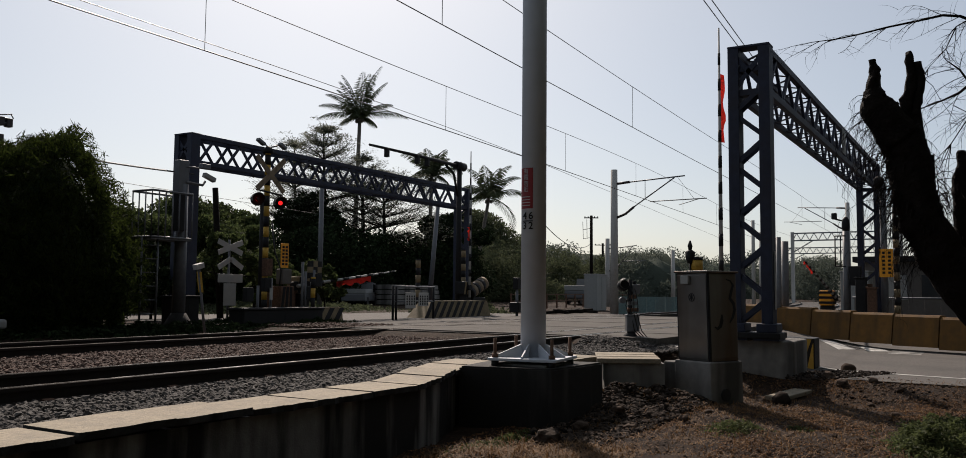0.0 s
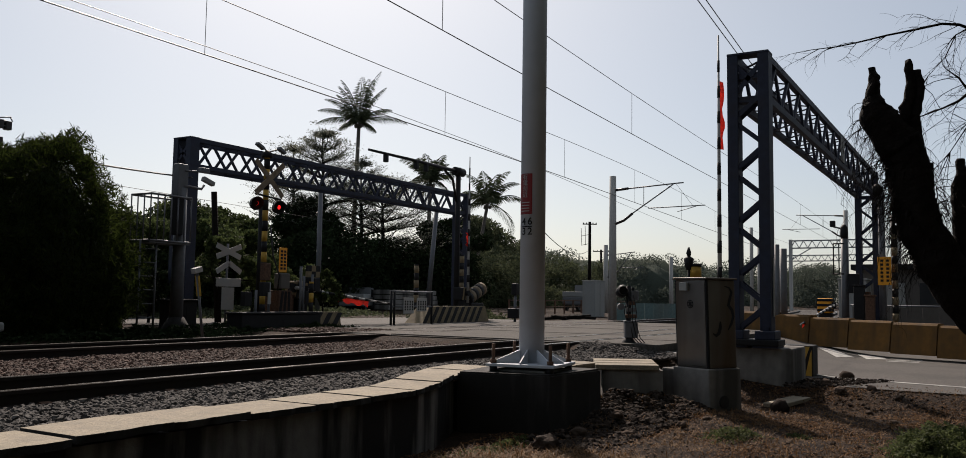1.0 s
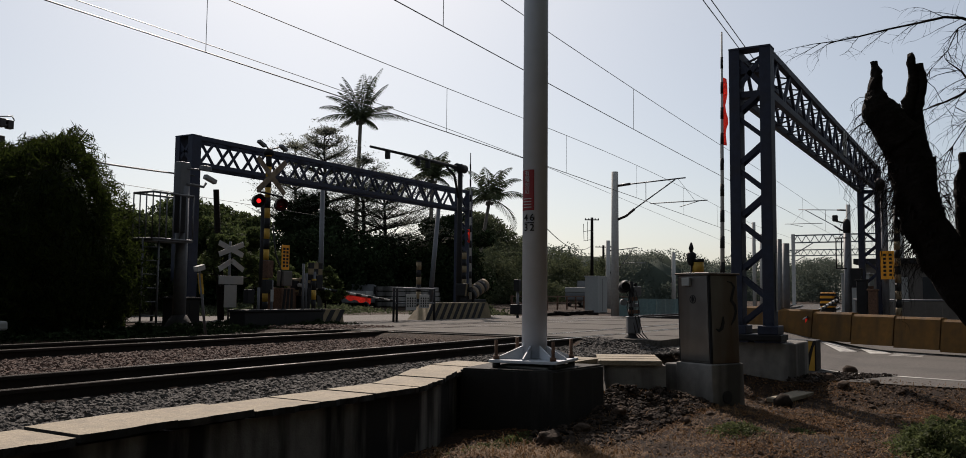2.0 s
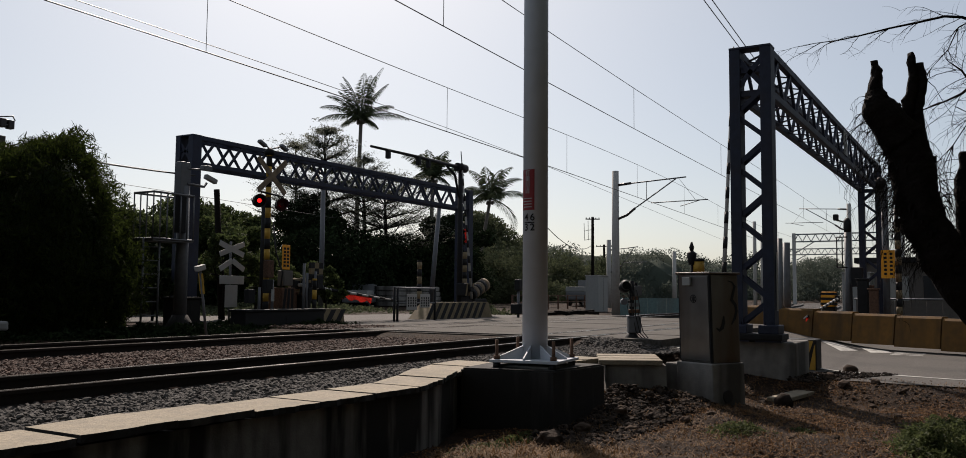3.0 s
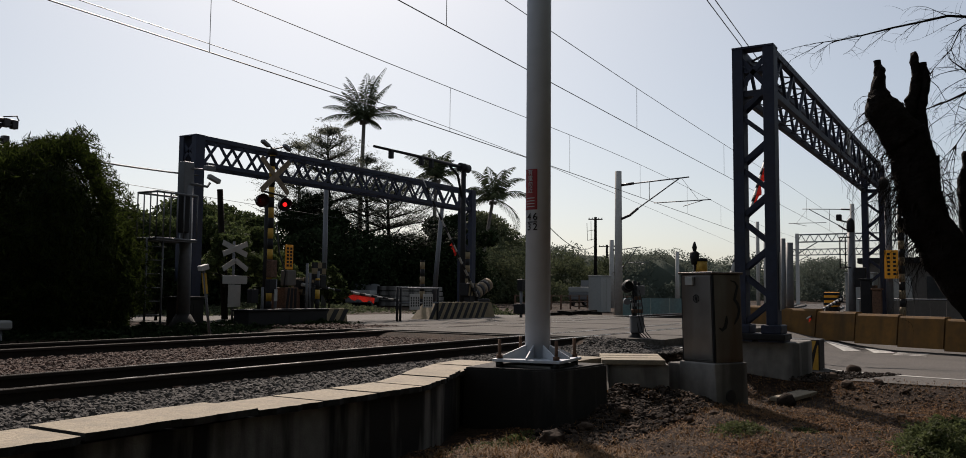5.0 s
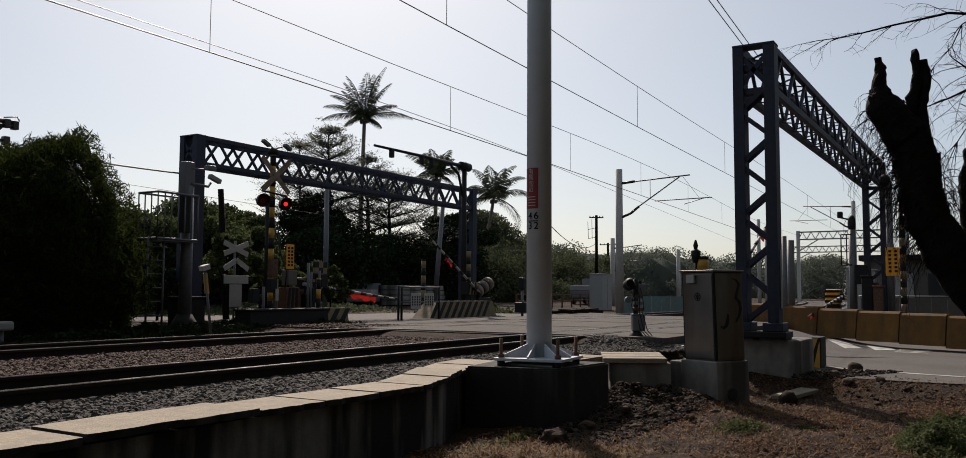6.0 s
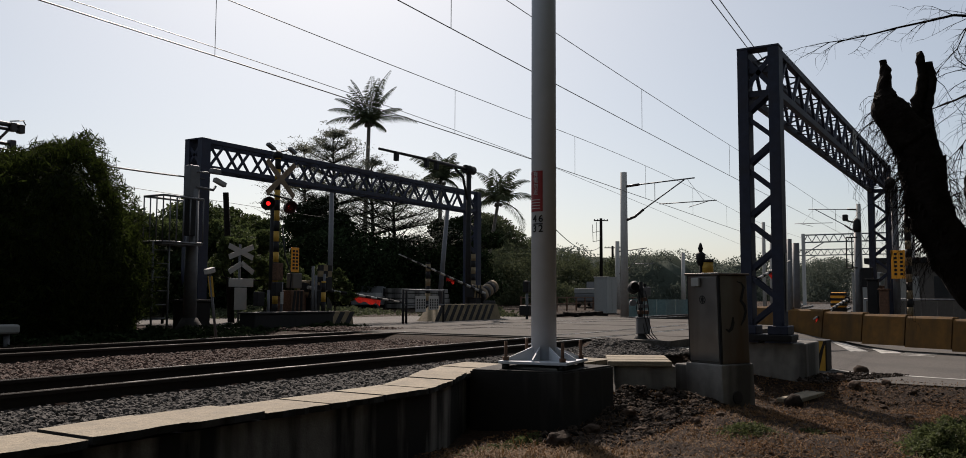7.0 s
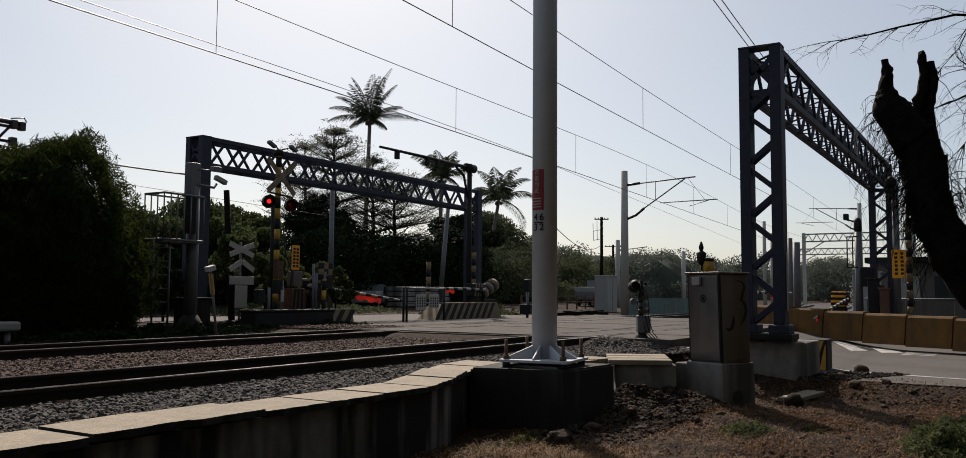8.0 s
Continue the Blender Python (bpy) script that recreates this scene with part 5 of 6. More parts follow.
for k in range(6):
    a, b = (26.95 + 0.18 * k, 16.7, 0.72 + 0.07 * k), (27.13 + 0.18 * k, 16.7, 0.79 + 0.07 * k)
    part("drum_band", tube([a, b], 0.25, 16), M["blade" if k % 2 else "black"], drum)
part("cradle", box(27.0, 27.9, 16.5, 16.9, -0.1, 0.6, 0.03), M["black"], drum)
trackside_box(16.9, 17.6, 16.4, 16.8, -0.1, 0.75, "rust-coloured control box beside the crossing signal", "rust")
trackside_box(14.3, 17.0, 14.9, 15.4, -0.1, 0.32, "low black equipment box beside the far track", "black")
cb = thing("crossing_control", (17.0, 16.2, -0.1), "cluster of boxes and pipes beside the crossing signal", "control box")
part("upper_box", box(16.72, 17.05, 16.05, 16.3, 0.95, 1.35, 0.02), M["corrugated"], cb, "weathered grey box")
part("lower_box", box(16.6, 17.1, 16.0, 16.35, 0.3, 0.9, 0.02), M["rust"], cb, "rust-red box")
for k in range(3):
    part("stripe", prism([(16.62 + 0.16 * k, 0.32), (16.7 + 0.16 * k, 0.32), (16.78 + 0.12 * k, 0.88), (16.7 + 0.12 * k, 0.88)], "y", 15.99, 16.01), M["black"], cb)
for x, z in ((17.3, 1.55), (17.42, 1.3), (16.15, 1.1), (15.7, 0.9), (17.75, 1.35)):
    part("pipe", tube([(x, 15.9, -0.1), (x, 15.9, z)], 0.035, 8), M["galv"], cb)
for x, z in ((16.0, 0.75), (17.55, 0.55), (17.9, 0.9), (15.4, 0.5)):
    part("meter_box", box(x - 0.12, x + 0.12, 15.85, 16.0, z, z + 0.35, 0.015), M["black"], cb)
for i in range(3):
    for k in range(3):
        x, z = 17.72 + 0.17 * i, 1.12 + 0.16 * k
        part("checker_plate", box(x, x + 0.165, 16.05, 16.12, z, z + 0.155), M["cream" if (i + k) % 2 else "black"], cb)
part("checker_stand", tube([(17.97, 16.15, -0.1), (17.97, 16.15, 1.6)], 0.04, 8), M["galv"], cb)
part("label_plate", box(16.02, 16.12, 15.8, 15.82, 0.55, 0.85), M["white"], cb, "white plate with unreadable marks")
part("cable", tube([(16.42, 16.2, 2.6), (16.5, 16.15, 1.8), (16.7, 16.1, 1.3), (16.6, 16.05, 0.9)], 0.02, 6), M["rubber"], cb)
trackside_box(13.7, 14.3, 16.4, 17.0, -0.1, 0.6, "stained concrete box at the foot of the signal mast", "block")
small = thing("dwarf_signal", (26.3, 13.6, -0.1), "small dark dwarf signal beside the far track", "signal")
part("post", tube([(26.3, 14.3, -0.1), (26.3, 14.3, 0.9)], 0.05, 8), M["galv"], small)
part("head", box(26.18, 26.42, 14.2, 14.4, 0.9, 1.3, 0.03), M["black"], small)
part("box", box(26.1, 26.5, 14.1, 14.5, 0.1, 0.45, 0.03), M["black"], small)


# ---- roadside equipment and buildings beyond the ochre barrier ----
def roadside():
    t = thing("roadside_sign", (28.6, 2.88, -0.5), "grey post with an orange-yellow notice", "sign")
    part("post", tube([(28.75, 2.95, -0.5), (28.75, 2.95, 4.2)], 0.1, 12), M["galv"], t)
    part("ball_lamp", tube([(28.75, 3.05, 4.05), (28.75, 3.05, 4.15), (28.75, 3.05, 4.35), (28.75, 3.05, 4.45)], [0.05, 0.16, 0.16, 0.05], 12), M["black"], t)
    sg = part("notice", box(28.5, 28.54, 2.68, 3.06, 1.35, 2.2, 0.005), M["orange"], t, "orange-yellow notice with dark unreadable writing")
    for j in range(6):
        for k in range(2):
            part("text_bar", box(28.493, 28.499, 2.74 + 0.16 * k, 2.82 + 0.16 * k, 1.45 + 0.12 * j, 1.52 + 0.12 * j), M["black"], sg)
    plain_post("vent_pipe", (30.0, 2.75, -0.5), 3.6, 0.07, 0.07, "black", "thin dark pipe beside the gantry leg", "pipe")
    plain_post("signal_post", (24.95, 5.25, -0.3), 2.4, 0.07, 0.07, "galv", "grey steel post beside the crossing", "post")
    plain_post("signal_post", (25.3, 5.15, -0.3), 2.3, 0.1, 0.1, "galv", "thick grey steel post beside the crossing", "post")
    plain_post("signal_post", (40.3, 9.6, -0.3), 4.2, 0.09, 0.08, "conc_mast", "pale post beside the tracks beyond the crossing", "post")
    m = thing("equipment_mast", (29.0, 4.05, -0.4), "grey steel mast with a capped head and a small cage", "mast")
    part("pole", tube([(29.0, 4.05, -0.4), (29.0, 4.05, 2.9)], [0.115, 0.1], 14), M["galv"], m)
    part("cap", tube([(29.0, 4.05, 2.8), (29.0, 4.05, 2.95), (29.0, 4.05, 3.15), (29.0, 4.05, 3.25)], [0.1, 0.12, 0.11, 0.05], 14), M["black"], m)
    part("small_lamp", box(28.9, 29.05, 4.3, 4.46, 3.18, 3.38, 0.03), M["black"], m)
    part("lamp_bracket", tube([(29.0, 4.05, 3.1), (28.98, 4.38, 3.2)], 0.025, 6), M["black"], m)
    for y in (4.2, 4.36):
        part("cage_bar", tube([(28.9, y, 1.7), (28.9, y, 2.65)], 0.02, 6), M["black"], m)
    for z in (1.7, 2.65):
        part("cage_bar", tube([(28.9, 4.05, z), (28.9, 4.37, z)], 0.02, 6), M["black"], m)
    part("meter_box", box(28.8, 29.05, 3.62, 3.95, 1.1, 1.7, 0.02), M["black"], m)
    part("rusty_box", box(28.7, 28.9, 3.3, 3.6, 0.9, 1.15, 0.015), M["rust"], m, "small rust-brown box")
    b = thing("crossing_hut", (38.2, 4.2, -0.5), "stained grey crossing hut with a dark roof", "hut")
    part("wall", box(36.9, 40.5, 0.8, 4.6, -0.5, 2.1), M["stucco"], b)
    part("roof", box(36.6, 40.8, 0.5, 4.9, 2.1, 2.32, 0.02), M["black"], b)
    part("door", box(36.85, 36.9, 3.0, 3.8, -0.4, 1.6, 0.01), M["panel"], b)
    part("window", box(36.85, 36.9, 1.6, 2.5, 0.7, 1.6, 0.01), M["glass"], b)
    f = thing("corrugated_fence", (33, 2.4, -0.5), "grey corrugated sheet fence behind the road barrier", "fence")
    for k in range(22):
        a = Vector((32.4, 4.3, 0)) + Vector((0.03, -0.24, 0)) * k
        part("sheet", bar((a.x, a.y, 0.1), (a.x + 0.03, a.y - 0.23, 0.1), 0.03 + 0.03 * (k % 2), 1.15), M["corrugated"], f)
    part("rail", tube([(32.35, 4.35, 0.72), (33.1, -1.0, 0.72)], 0.03, 8), M["galv"], f)
    trackside_box(34.3, 35.6, 4.05, 5.02, -0.4, 1.65, "tall grey relay cabinet beside the road")
    trackside_box(28.3, 28.6, 3.42, 3.72, -0.4, 1.3, "dark equipment box on the gantry leg", "black")
    trackside_box(27.9, 28.2, 3.1, 3.35, -0.4, 1.0, "small rust-coloured equipment box", "rust")
    k = single("leaf_spring_kerb", box(28.85, 30.05, 4.25, 5.05, -0.6, 0.25, 0.05), M["plinth"], "grey concrete kerb under the barrier machine", "concrete block")
    single("concrete_slab", bar((13.1, 2.85, -0.72), (13.95, 2.6, -0.67), 0.3, 0.06, 0.01), M["slab"], "broken pale concrete slab on the ground", "slab")
    single("stone", tube([(12.9, 2.7, -0.8), (12.92, 2.7, -0.7), (12.92, 2.68, -0.6)], [0.12, 0.14, 0.06], 7), M["soil_lump"], "dark lump of rubble beside the slab", "stone")
    single("road_edge_stone", tube([(16.5, 2.3, -0.6), (16.5, 2.3, -0.47), (16.51, 2.29, -0.42)], [0.12, 0.13, 0.08], 7), M["clod"], "dark stone at the road edge", "stone")


roadside()

tm = thing("trackside_marker", (8.25, 14.4, -0.25), "small grey marker lamp on a short stem before the bamboo", "marker")
part("stem", tube([(8.25, 14.4, -0.3), (8.25, 14.4, 0.1)], 0.05, 10), M["galv"], tm)
part("head", box(8.02, 8.42, 14.28, 14.52, 0.1, 0.26, 0.04), M["panel"], tm, "pale rounded head")


# ---- plants ----
def leaf_mesh(name, centres, length, width, material, droop=0.0, flat=0.0, bend=0.3):
    """Many small two-sided leaves, each four corners folded along the rib; centres is an (n, 3) array."""
    n = len(centres)
    d = rng.normal(0, 1, (n, 3))
    d[:, 2] = d[:, 2] * (1 - flat) - droop
    d /= np.linalg.norm(d, axis=1)[:, None]
    up = rng.normal(0, 1, (n, 3)) * (1 - flat) + np.array([0, 0, 1.0]) * (0.3 + 2 * flat)
    sidev = np.cross(d, up)
    sidev /= np.linalg.norm(sidev, axis=1)[:, None] + 1e-9
    nrm = np.cross(sidev, d)
    L = length * rng.uniform(0.6, 1.3, (n, 1))
    Wd = width * rng.uniform(0.6, 1.3, (n, 1))
    a = centres - d * L * 0.5
    tip = centres + d * L * 0.5 - nrm * L * bend * 0.3
    l = centres + sidev * Wd * 0.5 - nrm * Wd * bend
    r = centres - sidev * Wd * 0.5 - nrm * Wd * bend
    V = np.stack([a, l, tip, r], 1).reshape(-1, 3)
    F = np.arange(4 * n).reshape(-1, 4)
    me = bpy.data.meshes.new(name)
    tri = np.concatenate([F[:, [0, 1, 2]], F[:, [0, 2, 3]]], 1).reshape(-1, 3)
    me.from_pydata(V.tolist(), [], tri.tolist())
    me.materials.append(material)
    return me


def shell_points(n, c, r, inner=0.6, squash=1.0):
    v = rng.normal(0, 1, (n, 3))
    v /= np.linalg.norm(v, axis=1)[:, None]
    rad = rng.uniform(inner, 1.0, (n, 1)) ** 0.6
    return np.array(c) + v * rad * np.array(r) * np.array([1, 1, squash])


def crown_part(parent, pts, length, width, material, droop=0.0, flat=0.0, name="crown"):
    me = leaf_mesh(name, pts - np.array(base_of(parent)), length, width, material, droop, flat)
    ob = new(name, me)
    ob.parent = parent
    return ob


def clumps(count, lo, hi, rmin, rmax, per, squash=0.8):
    out = []
    for _ in range(count):
        c = rng.uniform(lo, hi)
        r = rng.uniform(rmin, rmax)
        out.append(shell_points(per, c, (r, r, r), 0.3, squash))
    return np.concatenate(out)


BAMBOO_FLANK = ((-0.2, 12.25), (0.6, 12.5), (1.5, 12.62), (2.1, 12.35), (2.6, 12.0), (3.1, 11.7), (3.5, 11.38), (3.9, 11.1), (4.3, 10.9))
BAMBOO_TOP = ((3.0, 3.4), (6.0, 3.55), (8.0, 3.5), (9.1, 3.45), (9.6, 3.5), (10.0, 3.78), (10.3, 3.7), (10.6, 3.92), (10.9, 4.05), (11.2, 3.9), (12.0, 3.3), (13.5, 3.0))


def bamboo_depth(P):
    """How deep points lie inside the clump: a long mass whose flank slopes back from the crossing side."""
    k = 16.5 / np.minimum(P[:, 1], 17.6)
    x, z = P[:, 0] * k, 0.78 + (P[:, 2] - 0.78) * k
    flank = np.interp(z, *zip(*BAMBOO_FLANK)) - x
    top = np.interp(x, *zip(*BAMBOO_TOP)) - z
    front = P[:, 1] - 14.8 - 0.55 * np.clip(z - 1.6, 0, 3) ** 1.5 * 0.6
    return np.minimum(np.minimum(flank, top), np.minimum(front, 19.6 - P[:, 1]))


def bamboo():
    t = thing("bamboo_clump", (9, 17, -0.1), "dense dark bamboo clump with drooping narrow leaves beside the track", "bamboo")
    for k in range(14):
        x, y = 7.0 + 0.3 * k, 16.6 + 0.8 * math.sin(2.3 * k)
        part("culm", tube([(x, y, -0.1), (x + 0.1, y, 2.0), (x + 0.25 * math.sin(k), y - 0.25, 2.9)], [0.03, 0.025, 0.01], 6), M["bark"], t)
    P = rng.uniform((4.8, 14.5, -0.1), (13.6, 19.7, 4.6), (620000, 3))
    sd = bamboo_depth(P)
    near = (sd > -0.3) & (sd < 0.45)
    P, sd = P[near], sd[near]
    lump = np.array([0.22 * noise.noise((p[0] * 1.3, p[1] * 1.3, p[2] * 1.1)) + 0.16 * noise.noise((p[0] * 3.6, p[1] * 3.6, p[2] * 3.2)) for p in P])
    P = P[(sd > lump * 0.9 + 0.1) & (sd < 0.45)]
    crown_part(t, P, 0.19, 0.03, M["bamboo"], droop=0.9)
    # added dark solid as the shaded inside: slices of this mass inside its skin
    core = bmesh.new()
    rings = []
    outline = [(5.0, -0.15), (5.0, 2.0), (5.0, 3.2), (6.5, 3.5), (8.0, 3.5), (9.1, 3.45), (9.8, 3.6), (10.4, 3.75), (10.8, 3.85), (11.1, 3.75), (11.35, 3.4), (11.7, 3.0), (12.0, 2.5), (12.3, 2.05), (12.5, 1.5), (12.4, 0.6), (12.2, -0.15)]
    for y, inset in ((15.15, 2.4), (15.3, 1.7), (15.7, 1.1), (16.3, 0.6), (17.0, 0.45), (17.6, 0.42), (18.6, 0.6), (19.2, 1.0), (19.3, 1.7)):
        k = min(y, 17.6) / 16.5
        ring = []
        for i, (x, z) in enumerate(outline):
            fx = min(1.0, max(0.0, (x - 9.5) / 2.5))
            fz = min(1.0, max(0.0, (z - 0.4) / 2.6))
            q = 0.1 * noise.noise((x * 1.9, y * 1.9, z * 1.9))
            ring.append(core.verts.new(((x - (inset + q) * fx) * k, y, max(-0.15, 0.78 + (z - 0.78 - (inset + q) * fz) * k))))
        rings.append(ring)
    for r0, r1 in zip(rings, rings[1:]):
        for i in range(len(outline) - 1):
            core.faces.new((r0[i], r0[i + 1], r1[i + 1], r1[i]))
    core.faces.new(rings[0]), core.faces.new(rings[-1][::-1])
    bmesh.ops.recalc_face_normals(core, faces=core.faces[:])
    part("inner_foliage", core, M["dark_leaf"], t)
    # arching sprays that stand out of the skin, leaves hanging from each
    S, stems = [], bmesh.new()
    tries = rng.uniform((7.5, 14.7, 0.3), (13.4, 18.6, 4.4), (16000, 3))
    tries = tries[np.abs(bamboo_depth(tries)) < 0.09][:420]
    for c in tries:
        up = max(0.0, (c[2] - 1.5) / 2.5)
        o = np.array([0.75 + rng.normal(0, 0.35), -0.3 + rng.normal(0, 0.4), 0.15 + 0.9 * up * rng.uniform(0.2, 1.0)])
        o /= np.linalg.norm(o)
        L = rng.uniform(0.16, 0.42)
        q = [c + o * L * f + np.array([0, 0, -0.5 * L * f * f]) for f in (-0.4, 0.0, 0.5, 1.0)]
        bm_tube(stems, q, 0.004, 3, False)
        for j in range(16):
            f = rng.uniform(-0.2, 1.0)
            S.append(c + o * L * f + np.array([0, 0, -0.5 * L * f * f - 0.04]) + rng.normal(0, 0.045, 3))
    part("stem_tangle", stems, M["bark"], t)["kind"] = "stuff"
    crown_part(t, np.array(S), 0.19, 0.026, M["bamboo"], droop=0.8, name="outer_sprays")


def broad_tree(c, height, radius, n, leaf_len, material, label, trunk_r=0.16, kind_name="tree", base=0.35, clump=0.3):
    c = Vector(c)
    t = thing(kind_name, c, label, "tree", "trees behind the crossing")
    part("trunk", tube([c, c + Vector((0.1, 0.1, height * 0.4)), c + Vector((0.0, 0.1, height * 0.8))], [trunk_r, trunk_r * 0.7, trunk_r * 0.2], 8), M["bark"], t)
    cl = []
    k = max(10, int(26 * (radius / 2.5)))
    for i in range(k):
        a, e = rng.uniform(0, 6.28), rng.uniform(-0.35, 1.0)
        rr = radius * rng.uniform(0.35, 1.0) * math.sqrt(max(0.05, 1 - max(0, e) ** 2))
        q = np.array([c.x + rr * math.cos(a), c.y + rr * math.sin(a), c.z + height * (base + (1 - base) * (0.45 + 0.5 * e))])
        cl.append(shell_points(n // k, q, (radius * clump,) * 3, 0.3, 0.8))
        if i % 3 == 0:
            part("limb", tube([c + Vector((0, 0.1, height * rng.uniform(0.3, 0.6))), Vector(q.tolist())], [trunk_r * 0.35, 0.02], 5), M["bark"], t)
    crown_part(t, np.concatenate(cl), leaf_len, leaf_len * 0.5, material, 0.2)
    return t


def tier_tree(c, height, radius, tiers, n, label, base=0.4):
    """A tall tree of level, open layers: long thin arms that lift at their ends and carry flat pads of fine leaves."""
    c = Vector(c)
    t = thing("layered_tree", c, label, "tree", "layered trees behind the hedge")
    part("trunk", tube([c, c + Vector((0.15, 0, height * 0.5)), c + Vector((0.0, 0.1, height * 0.97))], [0.2, 0.13, 0.02], 10), M["bark"], t)
    pts = []
    for k in range(tiers):
        f = k / (tiers - 1)
        z = height * (base + (0.93 - base) * f) + rng.uniform(-0.15, 0.15)
        r = radius * (1 - f) ** 0.6 * rng.uniform(0.85, 1.15) + 0.5
        arms = 9 if f < 0.7 else 6
        bm = bmesh.new()
        for j in range(arms):
            a = 6.28 * j / arms + rng.uniform(-0.35, 0.35) + k
            l = r * rng.uniform(0.6, 1.15)
            rise = rng.uniform(0.1, 0.3) + 0.3 * f

            def on(q, sd=0.0):
                return np.array([c.x + l * q * math.cos(a + sd * q), c.y + l * q * math.sin(a + sd * q), c.z + z + l * rise * q * q])
            bm_tube(bm, [c + Vector((0, 0, z - 0.2)), on(0.3), on(0.65), on(1.0)], [0.055 * (1.25 - f), 0.035, 0.02, 0.006], 5, False)
            for q in np.linspace(0.35, 1.08, 8):
                for sd in (-0.42, -0.2, 0.0, 0.2, 0.42):
                    if rng.uniform() < 0.48:
                        continue
                    b = on(q, sd) + (0, 0, rng.uniform(-0.05, 0.1))
                    bm_tube(bm, [on(max(0.2, q - 0.22), sd * 0.4), b], [0.012, 0.005], 3, False)
                    m = max(3, n // (tiers * arms * 26))
                    pad = rng.normal(0, 1, (m, 3)) * np.array([0.22, 0.22, 0.035])
                    pts.append(b + pad)
        part("limb_tier", bm, M["bark"], t)
    crown_part(t, np.concatenate(pts), 0.17, 0.06, M["tier_leaf"], 0.0, 0.6)
    return t


def palm(c, height, frond_len, fronds, label, lean=(0.4, 0.0), seed=1, sprays=()):
    c = Vector(c)
    r = random.Random(seed)
    t = thing("coconut_palm", c, label, "palm tree", "palms behind the crossing")
    top = c + Vector((lean[0], lean[1], height))
    part("trunk", tube([c, c + Vector((lean[0] * 0.2, lean[1] * 0.2, height * 0.5)), top], [0.2, 0.15, 0.12], 10), M["palm_bark"], t)
    for k in range(fronds):
        a = k * 2.399 + r.uniform(-0.2, 0.2)
        el = 1.5 - 1.6 * (k / (fronds - 1)) ** 1.6 + r.uniform(-0.2, 0.2)
        L = frond_len * r.uniform(0.62, 1.12)
        if sprays:
            a, el, L = radians(sprays[k][0] - 59), radians(sprays[k][1]), frond_len * sprays[k][2]
        pts, p, ang = [], top.copy(), el
        for i in range(9):
            pts.append(p.copy())
            st = L / 8
            p = p + Vector((math.cos(a) * math.cos(ang), math.sin(a) * math.cos(ang), math.sin(ang))) * st
            if sprays:
                ang -= 0.012 + 0.02 * i if el > 1.0 else 0.045 + 0.024 * i
            else:
                ang -= 0.09 + 0.045 * i * (1.0 if el < 0.9 else 0.6)
        bm = bmesh.new()
        bm_tube(bm, pts, [0.05 * (1 - i / 9) + 0.008 for i in range(9)], 4)
        sv = Vector((-math.sin(a), math.cos(a), 0))
        for i in range(52):
            f = 0.06 + 0.94 * i / 51
            j = min(7, int(f * 8))
            q = pts[j].lerp(pts[j + 1], f * 8 - j)
            d = (pts[j + 1] - pts[j]).normalized()
            ll = frond_len * 0.2 * math.sin(math.pi * min(1, 0.12 + 0.85 * f)) + 0.12
            for sg in (-1, 1):
                tip = q + (sv * sg * 0.75 + d * 0.5 + Vector((0, 0, -0.45 - r.uniform(0, 0.4)))).normalized() * ll
                w = d * 0.014 * frond_len / 2.6
                mid = q.lerp(tip, 0.5) + Vector((0, 0, 0.06 * ll))
                v0, v1, v2, v3 = bm.verts.new(q - w * 0.5), bm.verts.new(mid - w), bm.verts.new(tip), bm.verts.new(mid + w)
                bm.faces.new((v0, v1, v2)), bm.faces.new((v0, v2, v3))
        part("frond", bm, M["frond"], t)
    bm = bmesh.new()
    for k in range(7):
        a = 0.9 * k
        q = top + Vector((0.22 * math.cos(a), 0.22 * math.sin(a), -0.25 - 0.05 * (k % 3)))
        bmesh.ops.create_icosphere(bm, subdivisions=1, radius=0.13, matrix=Matrix.Translation(q))
    part("coconuts", bm, M["palm_bark"], t)


def hedge(name, lo, hi, n, count, rmin, rmax, leaf_len, material, label):
    pts = clumps(count, np.array(lo), np.array(hi), rmin, rmax, n // count)
    ob = new(name, leaf_mesh(name, pts, leaf_len, leaf_len * 0.5, material, 0.2))
    return tagged(ob, label, "woods", kind="stuff")


def weeds(name, c, r, n, length, label, material="weed", rise=1.2):
    c = np.array(c)
    p = rng.normal(0, 0.45, (n, 2)) * np.array(r)
    P = np.array([(c[0] + a, c[1] + b, ground_z(float(c[0] + a), float(c[1] + b)) + rng.uniform(0.0, length * rise) * math.exp(-0.7 * (a / r[0]) ** 2 - 0.7 * (b / r[1]) ** 2) * max(0.15, 0.6 + 1.5 * noise.noise(((c[0] + a) * 3.5, (c[1] + b) * 3.5, 4.0)))) for a, b in p])
    me = leaf_mesh(name, P, length, length * 0.42, M[material], -0.3 if material == "weed" else 0.0, 0.2)
    return tagged(new(name, me), label, "weeds", kind="stuff")


